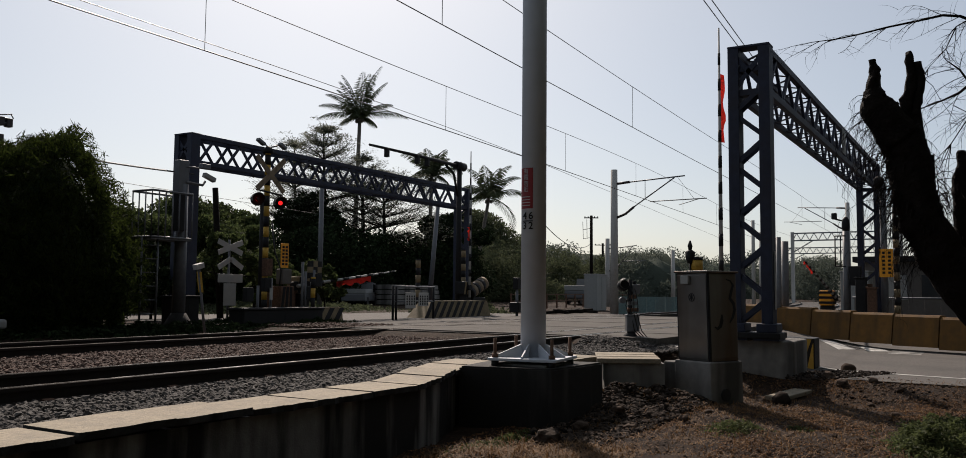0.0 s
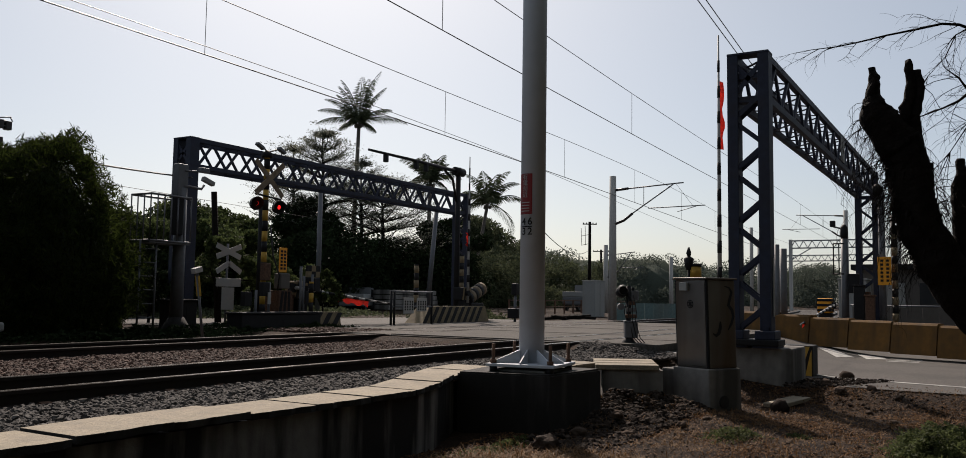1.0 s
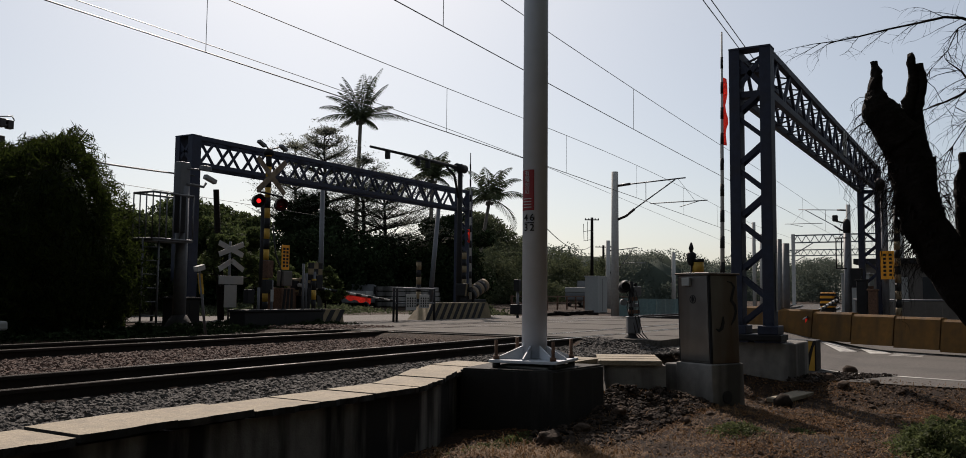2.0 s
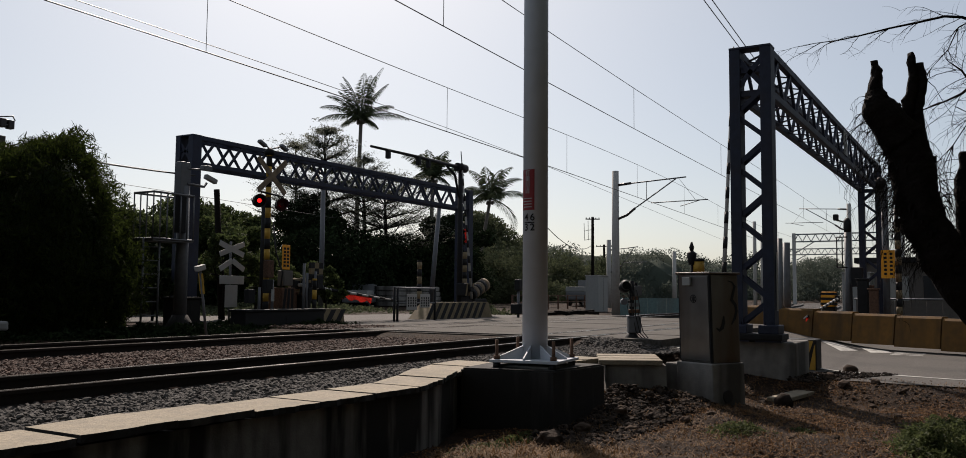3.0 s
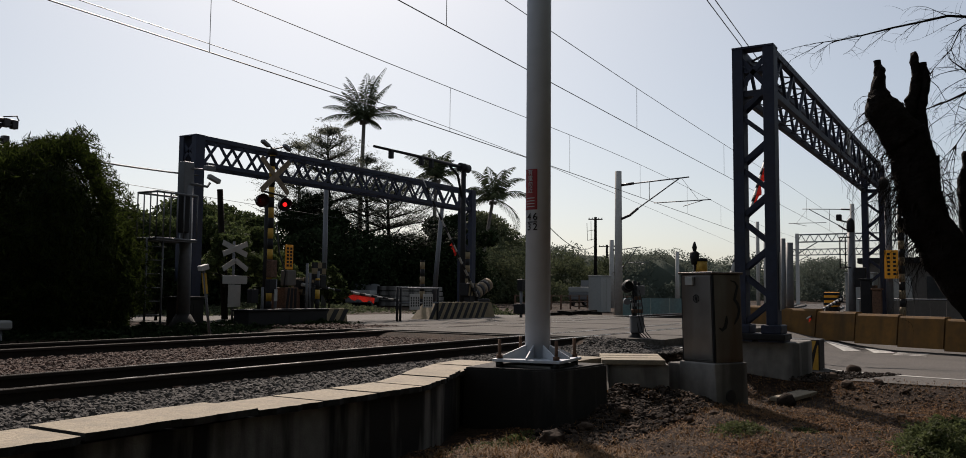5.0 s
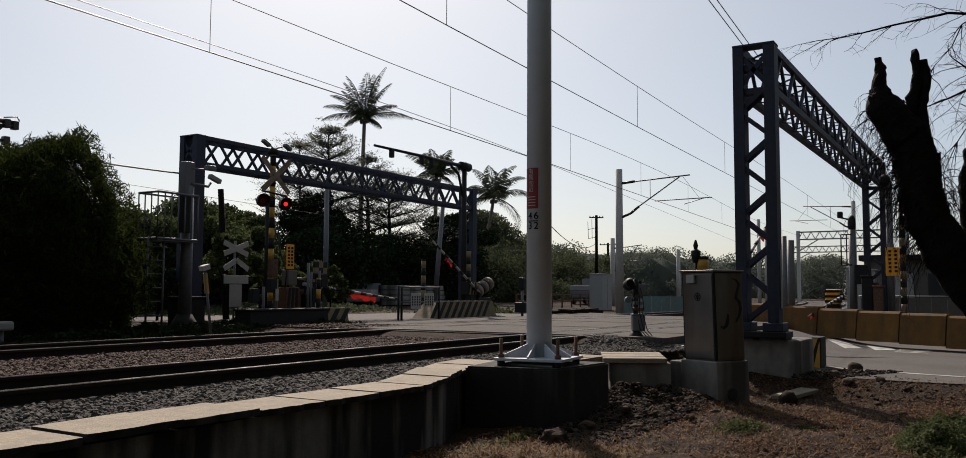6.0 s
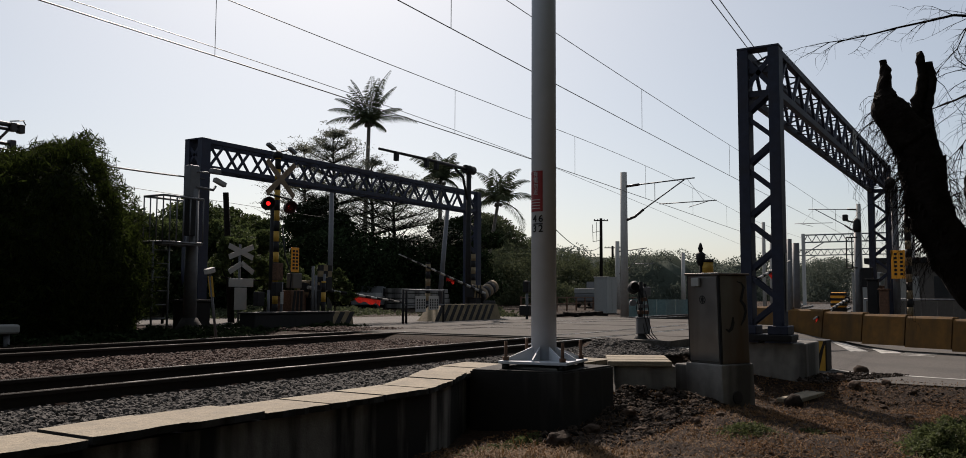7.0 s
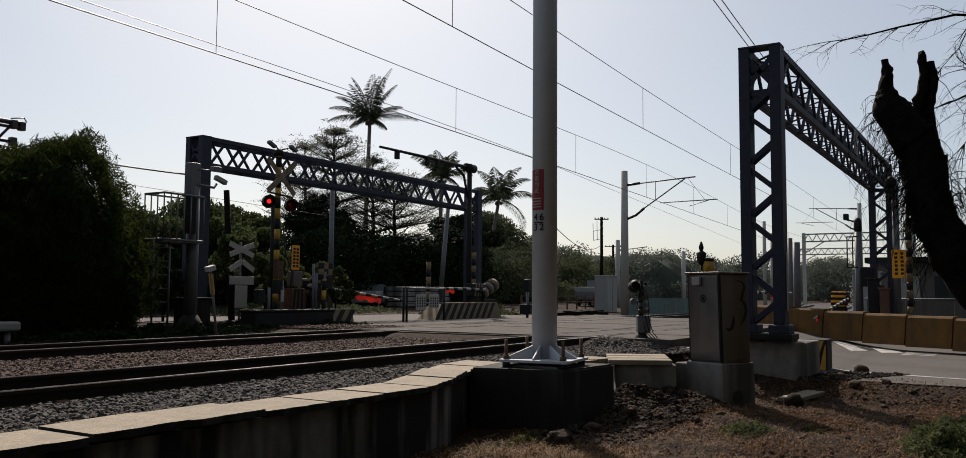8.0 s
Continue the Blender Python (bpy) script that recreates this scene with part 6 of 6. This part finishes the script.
def blades(name, area, n, length, label, keep=None):
    """Dry straw and stalks lying and standing on the earth."""
    V, F = [], []
    for _ in range(n):
        x, y = rng.uniform(area[0], area[1]), rng.uniform(area[2], area[3])
        if keep and rng.uniform() > keep(x, y):
            continue
        z = ground_z(x, y) + 0.005
        a, el, L = rng.uniform(0, 6.28), abs(rng.normal(0, 0.45)), length * rng.uniform(0.4, 1.3)
        d = np.array([math.cos(a) * math.cos(el), math.sin(a) * math.cos(el), math.sin(el)])
        s = np.array([-math.sin(a), math.cos(a), 0]) * 0.004
        b = np.array([x, y, z])
        k = len(V)
        V += [b - s, b + s, b + d * L * 0.5 + s + (0, 0, 0.01), b + d * L * 0.5 - s + (0, 0, 0.01), b + d * L - (0, 0, 0.02 * el)]
        F += [(k, k + 1, k + 2, k + 3), (k + 3, k + 2, k + 4)]
    return tagged(raw(name, [tuple(v) for v in V], F, M["straw"]), label, "dry grass", kind="stuff")


def twig_mesh(bm, p, d, L, r, depth, rnd, gravity):
    pts, q = [Vector(p)], Vector(p)
    v = Vector(d).normalized()
    k = 6
    for i in range(k):
        v = (v + Vector((rnd.uniform(-1, 1), rnd.uniform(-1, 1), rnd.uniform(-1, 1))) * 0.22 + Vector((0, 0, -gravity))).normalized()
        q = q + v * L / k
        pts.append(q.copy())
    bm_tube(bm, pts, [r * (1 - 0.8 * i / k) for i in range(k + 1)], 4, False)
    if depth:
        for i in range(1, k + 1):
            for _ in range(2 if depth > 1 else 1):
                side = Vector((rnd.uniform(-1, 1), rnd.uniform(-1, 1), rnd.uniform(-0.6, 0.8)))
                twig_mesh(bm, pts[i], v * 0.6 + side, L * rnd.uniform(0.25, 0.5), r * 0.45, depth - 1, rnd, gravity * 1.3)


def lopped_tree():
    """The dark lopped tree close by, leaning out of its root to the open side."""
    rnd = random.Random(5)
    t = thing("lopped_tree", (9.6, -0.35, -0.8), "dark lopped tree trunk with sawn stubs and hanging bare twigs", "tree")
    R = Vector((0.46, -0.887, 0))            # level, across the view
    o = Vector((8.9, 0.60, 0))
    def P(a, z, off=0.0):
        return o + R * a + Vector((0, 0, z)) + Vector((0.887, 0.46, 0)) * off
    def limb(name, pts, rad, seg=14):
        bm = bmesh.new()
        fine, fr = [], []
        for i in range(len(pts) - 1):
            for k in range(6):
                f = k / 6
                fine.append(Vector(pts[i]).lerp(Vector(pts[i + 1]), f))
                fr.append(rad[i] + (rad[i + 1] - rad[i]) * f)
        fine.append(Vector(pts[-1])), fr.append(rad[-1])
        for i in range(1, len(fine) - 1):
            fine[i] = (fine[i - 1] + fine[i] * 2 + fine[i + 1]) / 4
        bm_tube(bm, fine, fr, seg)
        for v in bm.verts:
            v.co += Vector((noise.noise(v.co * 5), noise.noise(v.co * 5 + Vector((9, 0, 0))), noise.noise(v.co * 5 + Vector((0, 9, 0))))) * 0.035
            v.co += Vector((noise.noise(v.co * 17), noise.noise(v.co * 17 + Vector((9, 0, 0))), 0)) * 0.022
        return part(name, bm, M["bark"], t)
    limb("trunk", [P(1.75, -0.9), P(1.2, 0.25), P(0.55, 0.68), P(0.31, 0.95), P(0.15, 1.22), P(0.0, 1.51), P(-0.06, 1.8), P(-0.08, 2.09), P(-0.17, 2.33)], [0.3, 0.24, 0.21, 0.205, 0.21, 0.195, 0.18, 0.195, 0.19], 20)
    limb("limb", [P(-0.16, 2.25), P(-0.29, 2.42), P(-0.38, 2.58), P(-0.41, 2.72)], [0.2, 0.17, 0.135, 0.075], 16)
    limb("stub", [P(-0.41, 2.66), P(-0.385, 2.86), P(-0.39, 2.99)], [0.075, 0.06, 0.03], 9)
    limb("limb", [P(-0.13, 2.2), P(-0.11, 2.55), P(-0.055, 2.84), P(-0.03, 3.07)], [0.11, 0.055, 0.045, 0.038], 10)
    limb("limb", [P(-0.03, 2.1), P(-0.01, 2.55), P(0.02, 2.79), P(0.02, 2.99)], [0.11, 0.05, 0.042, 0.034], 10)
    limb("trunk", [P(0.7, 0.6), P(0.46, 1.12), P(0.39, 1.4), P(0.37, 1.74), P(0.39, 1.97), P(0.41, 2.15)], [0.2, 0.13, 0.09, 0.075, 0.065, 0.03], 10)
    # rough bark flakes along the stem
    bm = bmesh.new()
    for k in range(300):
        z = rnd.uniform(1.0, 2.65)
        a = np.interp(z, (0.95, 1.22, 1.51, 1.8, 2.09, 2.33, 2.65), (0.31, 0.15, 0.0, -0.06, -0.08, -0.17, -0.4))
        r = np.interp(z, (0.95, 1.22, 1.51, 1.8, 2.09, 2.33, 2.65), (0.2, 0.2, 0.19, 0.175, 0.185, 0.18, 0.1))
        an = rnd.uniform(0, 6.28)
        c = P(float(a + r * math.cos(an)), z, float(r * math.sin(an)))
        w = rnd.uniform(0.01, 0.03)
        bm_tube(bm, [c, c + R * (w * math.cos(an)) + Vector((0, 0, -rnd.uniform(0.02, 0.09)))], [w, 0.004], 4)
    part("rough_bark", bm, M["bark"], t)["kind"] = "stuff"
    bm = bmesh.new()
    for k in range(210):
        z = rnd.uniform(1.1, 2.6)
        side = 1 if k % 4 == 0 else -1
        a = np.interp(z, (0.95, 1.51, 2.09, 2.6), (0.31, 0.0, -0.08, -0.3)) + side * np.interp(z, (0.95, 1.51, 2.09, 2.6), (0.26, 0.19, 0.18, 0.12))
        out = Vector((R.x, R.y, 0)) * side * rnd.uniform(0.1, 0.9)
        long = rnd.uniform(0.35, 0.7) if k % 9 == 0 else rnd.uniform(0.12, 0.4)
        twig_mesh(bm, P(float(a), z, rnd.uniform(-0.12, 0.12)), out + Vector((0, 0, rnd.uniform(-0.5, 0.5))), long, 0.0042, 1, rnd, 0.42)
    for k in range(9):
        twig_mesh(bm, P(rnd.uniform(-0.5, 0.5), rnd.uniform(2.0, 3.0), rnd.uniform(-0.1, 0.3)), Vector((R.x, R.y, 0)) * rnd.uniform(-1, 1) + Vector((0, 0, rnd.uniform(-0.6, 0.6))), rnd.uniform(0.5, 1.0), 0.004, 1, rnd, 0.12)
    o2 = part("twig_tangle", bm, M["bark"], t)
    o2["kind"] = "stuff"
    # long bare boughs reaching in over the road side
    def bough(pts, r, fan):
        bm = bmesh.new()
        bm_tube(bm, pts, [r * (1 - 0.75 * i / (len(pts) - 1)) for i in range(len(pts))], 7)
        for i in range(1, len(pts)):
            for _ in range(fan):
                d = (Vector(pts[i]) - Vector(pts[i - 1])).normalized()
                twig_mesh(bm, pts[i], d + Vector((rnd.uniform(-0.7, 0.7), rnd.uniform(-0.7, 0.7), rnd.uniform(-0.8, 0.4))), rnd.uniform(0.2, 0.45), 0.004, 1, rnd, 0.05)
        part("bough", bm, M["bark"], t)
    bough([P(1.1, 3.0), P(0.59, 3.34), P(0.42, 3.41), P(0.26, 3.42), P(0.04, 3.37), P(-0.25, 3.31), P(-0.53, 3.24), P(-0.72, 3.2), P(-0.88, 3.18)], 0.017, 2)
    bough([P(1.2, 3.2), P(0.58, 2.84), P(0.39, 2.68), P(0.24, 2.61), P(0.03, 2.53)], 0.02, 2)
    bough([P(1.1, 2.4), P(0.52, 2.72), P(0.4, 2.9), P(0.28, 2.99)], 0.018, 2)
    bough([P(1.0, 3.6), P(0.54, 3.4), P(0.38, 3.31), P(0.28, 3.1), P(0.12, 2.92)], 0.010, 3)
    bough([P(0.9, 2.3), P(0.6, 2.1), P(0.42, 1.9), P(0.25, 1.75)], 0.008, 4)
    bough([P(0.9, 2.9), P(0.5, 2.5), P(0.3, 2.2), P(0.16, 1.9), P(0.2, 1.55)], 0.007, 4)


bamboo()
broad_tree((26.2, 28.0, 0.0), 4.4, 2.0, 13000, 0.2, M["leaf"], "leafy green tree behind the crossing signal")
broad_tree((23.0, 27.5, 0.0), 4.1, 2.7, 15000, 0.2, M["leaf"], "leafy green tree behind the crossing signs")
broad_tree((19.9, 27.0, 0.0), 3.5, 2.4, 10000, 0.2, M["leaf"], "leafy green tree behind the signal mast")
broad_tree((17.6, 25.5, 0.0), 3.2, 2.2, 9000, 0.2, M["dark_leaf"], "dark leafy tree beside the bamboo")
broad_tree((19.4, 19.8, 0.0), 1.9, 1.1, 5000, 0.14, M["leaf"], "bushy shrub behind the crossing signal", 0.05, "shrub", 0.1)
broad_tree((18.4, 17.6, 0.0), 1.5, 0.8, 3500, 0.12, M["leaf"], "leafy shrub beside the barrier machine", 0.04, "shrub", 0.1)
broad_tree((47.5, 31.0, 0.0), 5.6, 2.6, 12000, 0.3, M["dark_leaf"], "dark round-crowned tree behind the far gantry")
broad_tree((64.0, 39.0, 0.0), 7.4, 4.2, 20000, 0.28, M["bush"], "pale green spreading tree behind the palms")
broad_tree((36.9, 33.2, 0.0), 6.2, 2.2, 11000, 0.22, M["dark_leaf"], "dark round-crowned tree under the layered trees")
broad_tree((18.9, 16.5, 0.0), 1.5, 0.55, 1300, 0.15, M["leaf"], "sunlit leafy plant beside the barrier machine", 0.03, "shrub", 0.1)
broad_tree((20.3, 18.6, 0.0), 1.7, 0.9, 3200, 0.13, M["leaf"], "leafy shrub beside the barrier machine", 0.04, "shrub", 0.1)
broad_tree((17.0, 18.6, 0.0), 2.3, 1.1, 4200, 0.14, M["leaf"], "tall leafy shrub behind the crossbuck sign", 0.05, "shrub", 0.1)
broad_tree((15.3, 19.4, 0.0), 1.4, 0.9, 3000, 0.13, M["dark_leaf"], "dark shrub behind the gantry leg", 0.04, "shrub", 0.1)
tier_tree((38.0, 33.5, 0.0), 10.9, 3.5, 8, 19000, "dark tall tree with level feathery layers")
tier_tree((41.8, 32.0, 0.0), 8.3, 4.4, 7, 19000, "dark tree with wide level feathery layers")
tier_tree((38.9, 36.6, 0.0), 10.2, 2.6, 6, 9000, "grey-green layered tree behind the others")
tier_tree((43.2, 34.8, 0.0), 9.9, 4.0, 7, 12000, "feathery layered tree beside the tall palm")
palm((44.6, 36.5, 0.0), 12.5, 3.0, 20, "tall coconut palm standing above the layered trees", (0.3, 0.0), 1,
     ((-4, 16, 1.12), (4, 40, 0.8), (184, 14, 0.98), (176, 34, 1.0), (170, 52, 1.0), (160, 68, 1.0), (60, 84, 1.1), (-5, 78, 1.25), (-40, 74, 1.0), (8, 64, 1.0),
      (230, 40, 0.6), (300, 34, 0.6), (100, 40, 0.6), (80, 18, 0.5), (265, 10, 0.5), (20, -8, 0.45), (196, -6, 0.5), (-70, 85, 1.0), (175, 76, 1.05), (180, 60, 0.8)))
palm((46.6, 31.9, 0.0), 8.4, 2.8, 18, "coconut palm half hidden behind the gantry", (0.2, 0.0), 2)
palm((56.2, 34.0, 0.0), 8.0, 3.9, 15, "leaning coconut palm beside the white mast", (0.3, -0.8), 3)


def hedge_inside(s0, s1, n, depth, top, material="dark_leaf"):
    """An added lumpy ridge that closes a hedge's gaps as its shaded inside."""
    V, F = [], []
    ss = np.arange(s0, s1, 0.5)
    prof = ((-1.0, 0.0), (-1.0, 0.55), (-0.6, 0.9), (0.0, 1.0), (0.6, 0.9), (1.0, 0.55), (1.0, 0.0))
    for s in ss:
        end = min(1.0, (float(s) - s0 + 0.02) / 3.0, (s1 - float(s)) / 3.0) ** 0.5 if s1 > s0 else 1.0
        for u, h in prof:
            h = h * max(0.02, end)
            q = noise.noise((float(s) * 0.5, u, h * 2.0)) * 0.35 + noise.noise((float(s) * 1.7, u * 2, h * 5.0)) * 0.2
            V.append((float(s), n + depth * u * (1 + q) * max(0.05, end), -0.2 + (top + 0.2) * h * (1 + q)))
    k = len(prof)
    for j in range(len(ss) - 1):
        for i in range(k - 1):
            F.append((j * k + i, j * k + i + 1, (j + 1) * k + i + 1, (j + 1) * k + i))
    return tagged(raw("hedge_inside", V, F, M[material], True), "added solid ridge that closes the gaps of the tall hedge", "hedge", kind="stuff")


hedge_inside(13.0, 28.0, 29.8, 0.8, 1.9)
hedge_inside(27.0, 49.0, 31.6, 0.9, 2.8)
hedge_inside(48.0, 74.0, 34.0, 1.0, 2.4, "bush")
hedge_inside(75.0, 140.0, 50.0, 7.0, 5.2, "far_leaf_haze")
hedge_inside(102.0, 190.0, 44.0, 8.0, 5.4, "far_leaf_haze")
hedge("hedge", (13.0, 27.5, 0.2), (28.0, 31.5, 1.9), 45000, 120, 0.9, 1.6, 0.24, M["dark_leaf"], "dense dark trees behind the signal mast")
hedge("hedge", (27.0, 29.0, 0.4), (48.5, 33.0, 3.4), 50000, 110, 0.9, 1.7, 0.26, M["dark_leaf"], "dense dark hedge of trees behind the yard")
hedge("bushes", (49, 30.5, 0.2), (74, 35.5, 3.6), 42000, 100, 0.9, 1.6, 0.24, M["bush"], "green bushes at the edge of the yard")
hedge("far_woods", (75, 38, 0.5), (140, 62, 5.8), 95000, 150, 1.6, 2.8, 0.3, M["far_leaf_haze"], "pale hazy belt of far woods behind the tracks")
hedge("far_woods", (100, 25, 0.5), (190, 60, 6.0), 60000, 110, 1.8, 3.2, 0.4, M["far_leaf_haze"], "hazy far woods along the line")
hedge("far_tree_clump", (150, 24, 1.0), (166, 32, 6.0), 22000, 34, 1.8, 3.0, 0.35, M["far_leaf_haze"], "hazy grey-green trees at the end of the line")
lopped_tree()
weeds("weed_patch", (10.6, 0.55), (1.3, 0.42), 9500, 0.05, "bushy green weeds on the dirt", rise=5.0)
weeds("weed_patch", (10.0, 0.7), (0.5, 0.3), 2200, 0.06, "tall green weeds among dry grass", rise=4.5)
weeds("weed_patch", (9.95, 2.6), (0.4, 0.32), 1300, 0.045, "low patch of green weeds on the dirt", rise=1.9)
weeds("weed_patch", (10.6, 2.0), (0.2, 0.15), 160, 0.055, "few green weeds on the dirt", rise=1.4)
weeds("wall_weed", (7.6, 4.5), (1.2, 0.2), 350, 0.05, "dark weeds at the foot of the low wall")
blades("dry_grass", (6.0, 13.0, 0.0, 4.8), 4200, 0.1, "dry yellow straw and grass on the earth", lambda x, y: 0.0 if x > 8.3 and y > 3.5 else 0.08 + 0.92 * max(0.0, min(1.0, 2.0 * noise.noise((x * 0.7, y * 0.9, 1.0)) + 0.3)))
blades("dry_grass", (6.3, 8.2, 3.0, 4.6), 3800, 0.13, "tufts of dry orange grass at the wall foot")
stones("rubble", 15000, (6.5, 15.4, 0.0, 5.0), lambda x, y: ground_z(x, y) - 0.01, 0.013, M["clod"], "small stones and clods lying on the earth", lambda x, y: noise.noise((x * 1.1, y * 1.1, 8.0)) > -0.15)
stones("rubble", 700, (7.5, 15.4, 0.3, 4.6), lambda x, y: ground_z(x, y) - 0.01, 0.03, M["clod"], "scattered larger clods on the earth", lambda x, y: noise.noise((x * 0.9, y * 0.9, 2.0)) > 0.05)
# dark lumps: black soil with the mast block's shadow put into the colour
stones("rubble", 6500, (9.5, 12.5, 3.4, 5.0), lambda x, y: ground_z(x, y), 0.027, M["soil_lump"], "heap of dark clods and rubble beside the mast block")
stones("rubble", 700, (9.7, 12.2, 3.5, 4.7), lambda x, y: ground_z(x, y), 0.042, M["soil_lump"], "large dark clods on the rubble heap")
stones("rubble", 2600, (8.2, 10.6, 3.45, 4.4), lambda x, y: ground_z(x, y) - 0.01, 0.035, M["soil_lump"], "dark soil lumps, shadow included, at the foot of the mast block")


def lump_stone(x, y, r, label, material="clod"):
    bm = bmesh.new()
    bmesh.ops.create_icosphere(bm, subdivisions=3, radius=r)
    for v in bm.verts:
        v.co *= 1 + 0.35 * noise.noise(v.co * (1.6 / r) + Vector((x * 3, y * 5, 0))) + 0.1 * noise.noise(v.co * (5 / r))
        v.co.z *= 0.75
    bm.transform(Matrix.Translation((x, y, ground_z(x, y) + r * 0.4)))
    single("stone", bm, M[material], label, "stone", "loose stones on the earth")


lump_stone(8.05, 4.0, 0.13, "dark rounded stone at the foot of the wall", "soil_lump")
lump_stone(8.9, 4.02, 0.09, "grey stone in the shade of the mast block")
for x, y, r in ((9.3, 3.6, 0.07), (10.3, 3.3, 0.06), (9.7, 3.9, 0.08), (11.0, 3.2, 0.05), (14.3, 2.1, 0.09), (14.7, 1.7, 0.07), (14.2, 1.3, 0.06), (14.9, 2.4, 0.1), (13.5, 1.6, 0.05), (12.6, 1.2, 0.05)):
    lump_stone(x, y, r, "small brown stone lying on the earth")
weeds("weed_patch", (8.0, 4.45), (0.5, 0.2), 500, 0.06, "dark weeds at the corner of the mast block")
weeds("undergrowth", (11.5, 14.75), (3.6, 0.5), 9000, 0.12, "low dark undergrowth along the far track", "dark_leaf")
weeds("undergrowth", (25.0, 24.0), (5.5, 2.6), 7000, 0.2, "dry weeds and undergrowth in the yard", "bush", 1.2)
weeds("undergrowth", (30.0, 18.5), (2.6, 1.2), 5000, 0.2, "dry weeds beside the far gantry leg", "bush", 2.0)
weeds("undergrowth", (16.6, 14.7), (1.2, 0.35), 2600, 0.1, "low dark undergrowth before the equipment box", "dark_leaf", 1.6)
weeds("undergrowth", (16.6, 16.6), (1.6, 0.5), 4500, 0.16, "tangled dark undergrowth round the signal boxes", "dark_leaf")
stones("rubble", 1500, (14.0, 16.4, 1.5, 2.9), lambda x, y: max(ground_z(x, y), road_z(y) - 0.02) + 0.01, 0.022, M["soil_lump"], "dark clods heaped along the edge of the road", lambda x, y: abs(y - 2.75 + 0.45 * (x - 14.6)) < 0.45)
stones("rubble", 500, (13.6, 15.6, 0.6, 2.9), lambda x, y: ground_z(x, y), 0.022, M["clod"], "rubble along the edge of the road")


def litter(name, area, n, label, keep):
    """Curled dead leaves on the earth."""
    P = []
    while len(P) < n:
        x, y = rng.uniform(area[0], area[1]), rng.uniform(area[2], area[3])
        if rng.uniform() < keep(x, y):
            P.append((x, y, ground_z(x, y) + rng.uniform(0.0, 0.02)))
    me = leaf_mesh(name, np.array(P), 0.042, 0.022, M["litter"], 0.0, 0.8, 0.5)
    return tagged(new(name, me), label, "leaf litter", kind="stuff")


litter("leaf_litter", (6.5, 16.0, -0.3, 5.0), 30000, "dead brown leaves scattered over the earth", lambda x, y: max(0.04, min(1.0, 0.35 + 1.9 * noise.noise((x * 0.8, y * 0.8, 5.0)))))
litter("leaf_litter", (9.4, 12.0, 3.3, 4.9), 5000, "drift of dead leaves and roots on the rubble heap", lambda x, y: 1.0)
blades("dry_grass", (8.6, 12.0, 2.6, 4.4), 900, 0.1, "pale dry stalks lying on the rubble heap")
blades("dry_stalks", (8.0, 15.2, -0.2, 4.2), 7500, 0.09, "short broken dry stalks strewn over the earth")


# ---- what moves ----
def motions():
    swing = {
        "A": [(0, 6.7), (0.2, 3.2), (0.4, 0.2), (0.6, -2.8), (0.8, -5.2), (1.0, -5.7), (4.0, -5.6), (8, -5.6)],
        "B": [(0, 11), (0.2, 7), (0.4, 2.5), (0.6, -1.5), (0.8, -4.3), (1.0, -5.2), (4.0, -5.2), (8, -5.2)],
    }
    late = [(0, 90), (1.7, 89.8), (2.2, 87.8), (2.8, 83), (3.5, 75), (4.0, 66.5), (4.5, 57), (5.2, 44), (6.0, 29.7), (6.5, 21), (7.0, 13), (7.5, 4.6), (7.8, 1.2), (8, 0.4)]
    swing["C"] = late
    swing["D"] = [(0, 90), (1.7, 89.6), (2.2, 86.8), (2.8, 81), (3.5, 72), (4.0, 62.5), (4.5, 52), (5.2, 38.5), (6.0, 24), (6.5, 16.2), (7.0, 9.2), (7.5, 3), (7.8, 0.9), (8, 0.3)]
    for key, rows in swing.items():
        arm, at, way = ARMS[key]
        walk(arm, [(t, pose(at.x, at.y, at.z, 0, -way * a, 0)) for t, a in rows])
    flips = (0.35, 0.97, 1.58, 2.2, 2.78, 3.43, 4.07, 4.67, 5.28, 5.9, 6.47, 7.15, 7.73)
    for i, (lens, at, face) in enumerate(LENSES):
        turn = 0.0 if i else 180.0          # the second lamp is lit at the start
        rows = [(0.0, pose(*at, 0, 0, face + turn))]
        for t in flips:
            for k in range(4):
                rows.append((t - 0.05 + k / 30, pose(*at, 0, 0, face + turn + 60 * k)))
            turn += 180.0
        rows.append((8.0, pose(*at, 0, 0, face + turn)))
        walk(lens, rows)


motions()
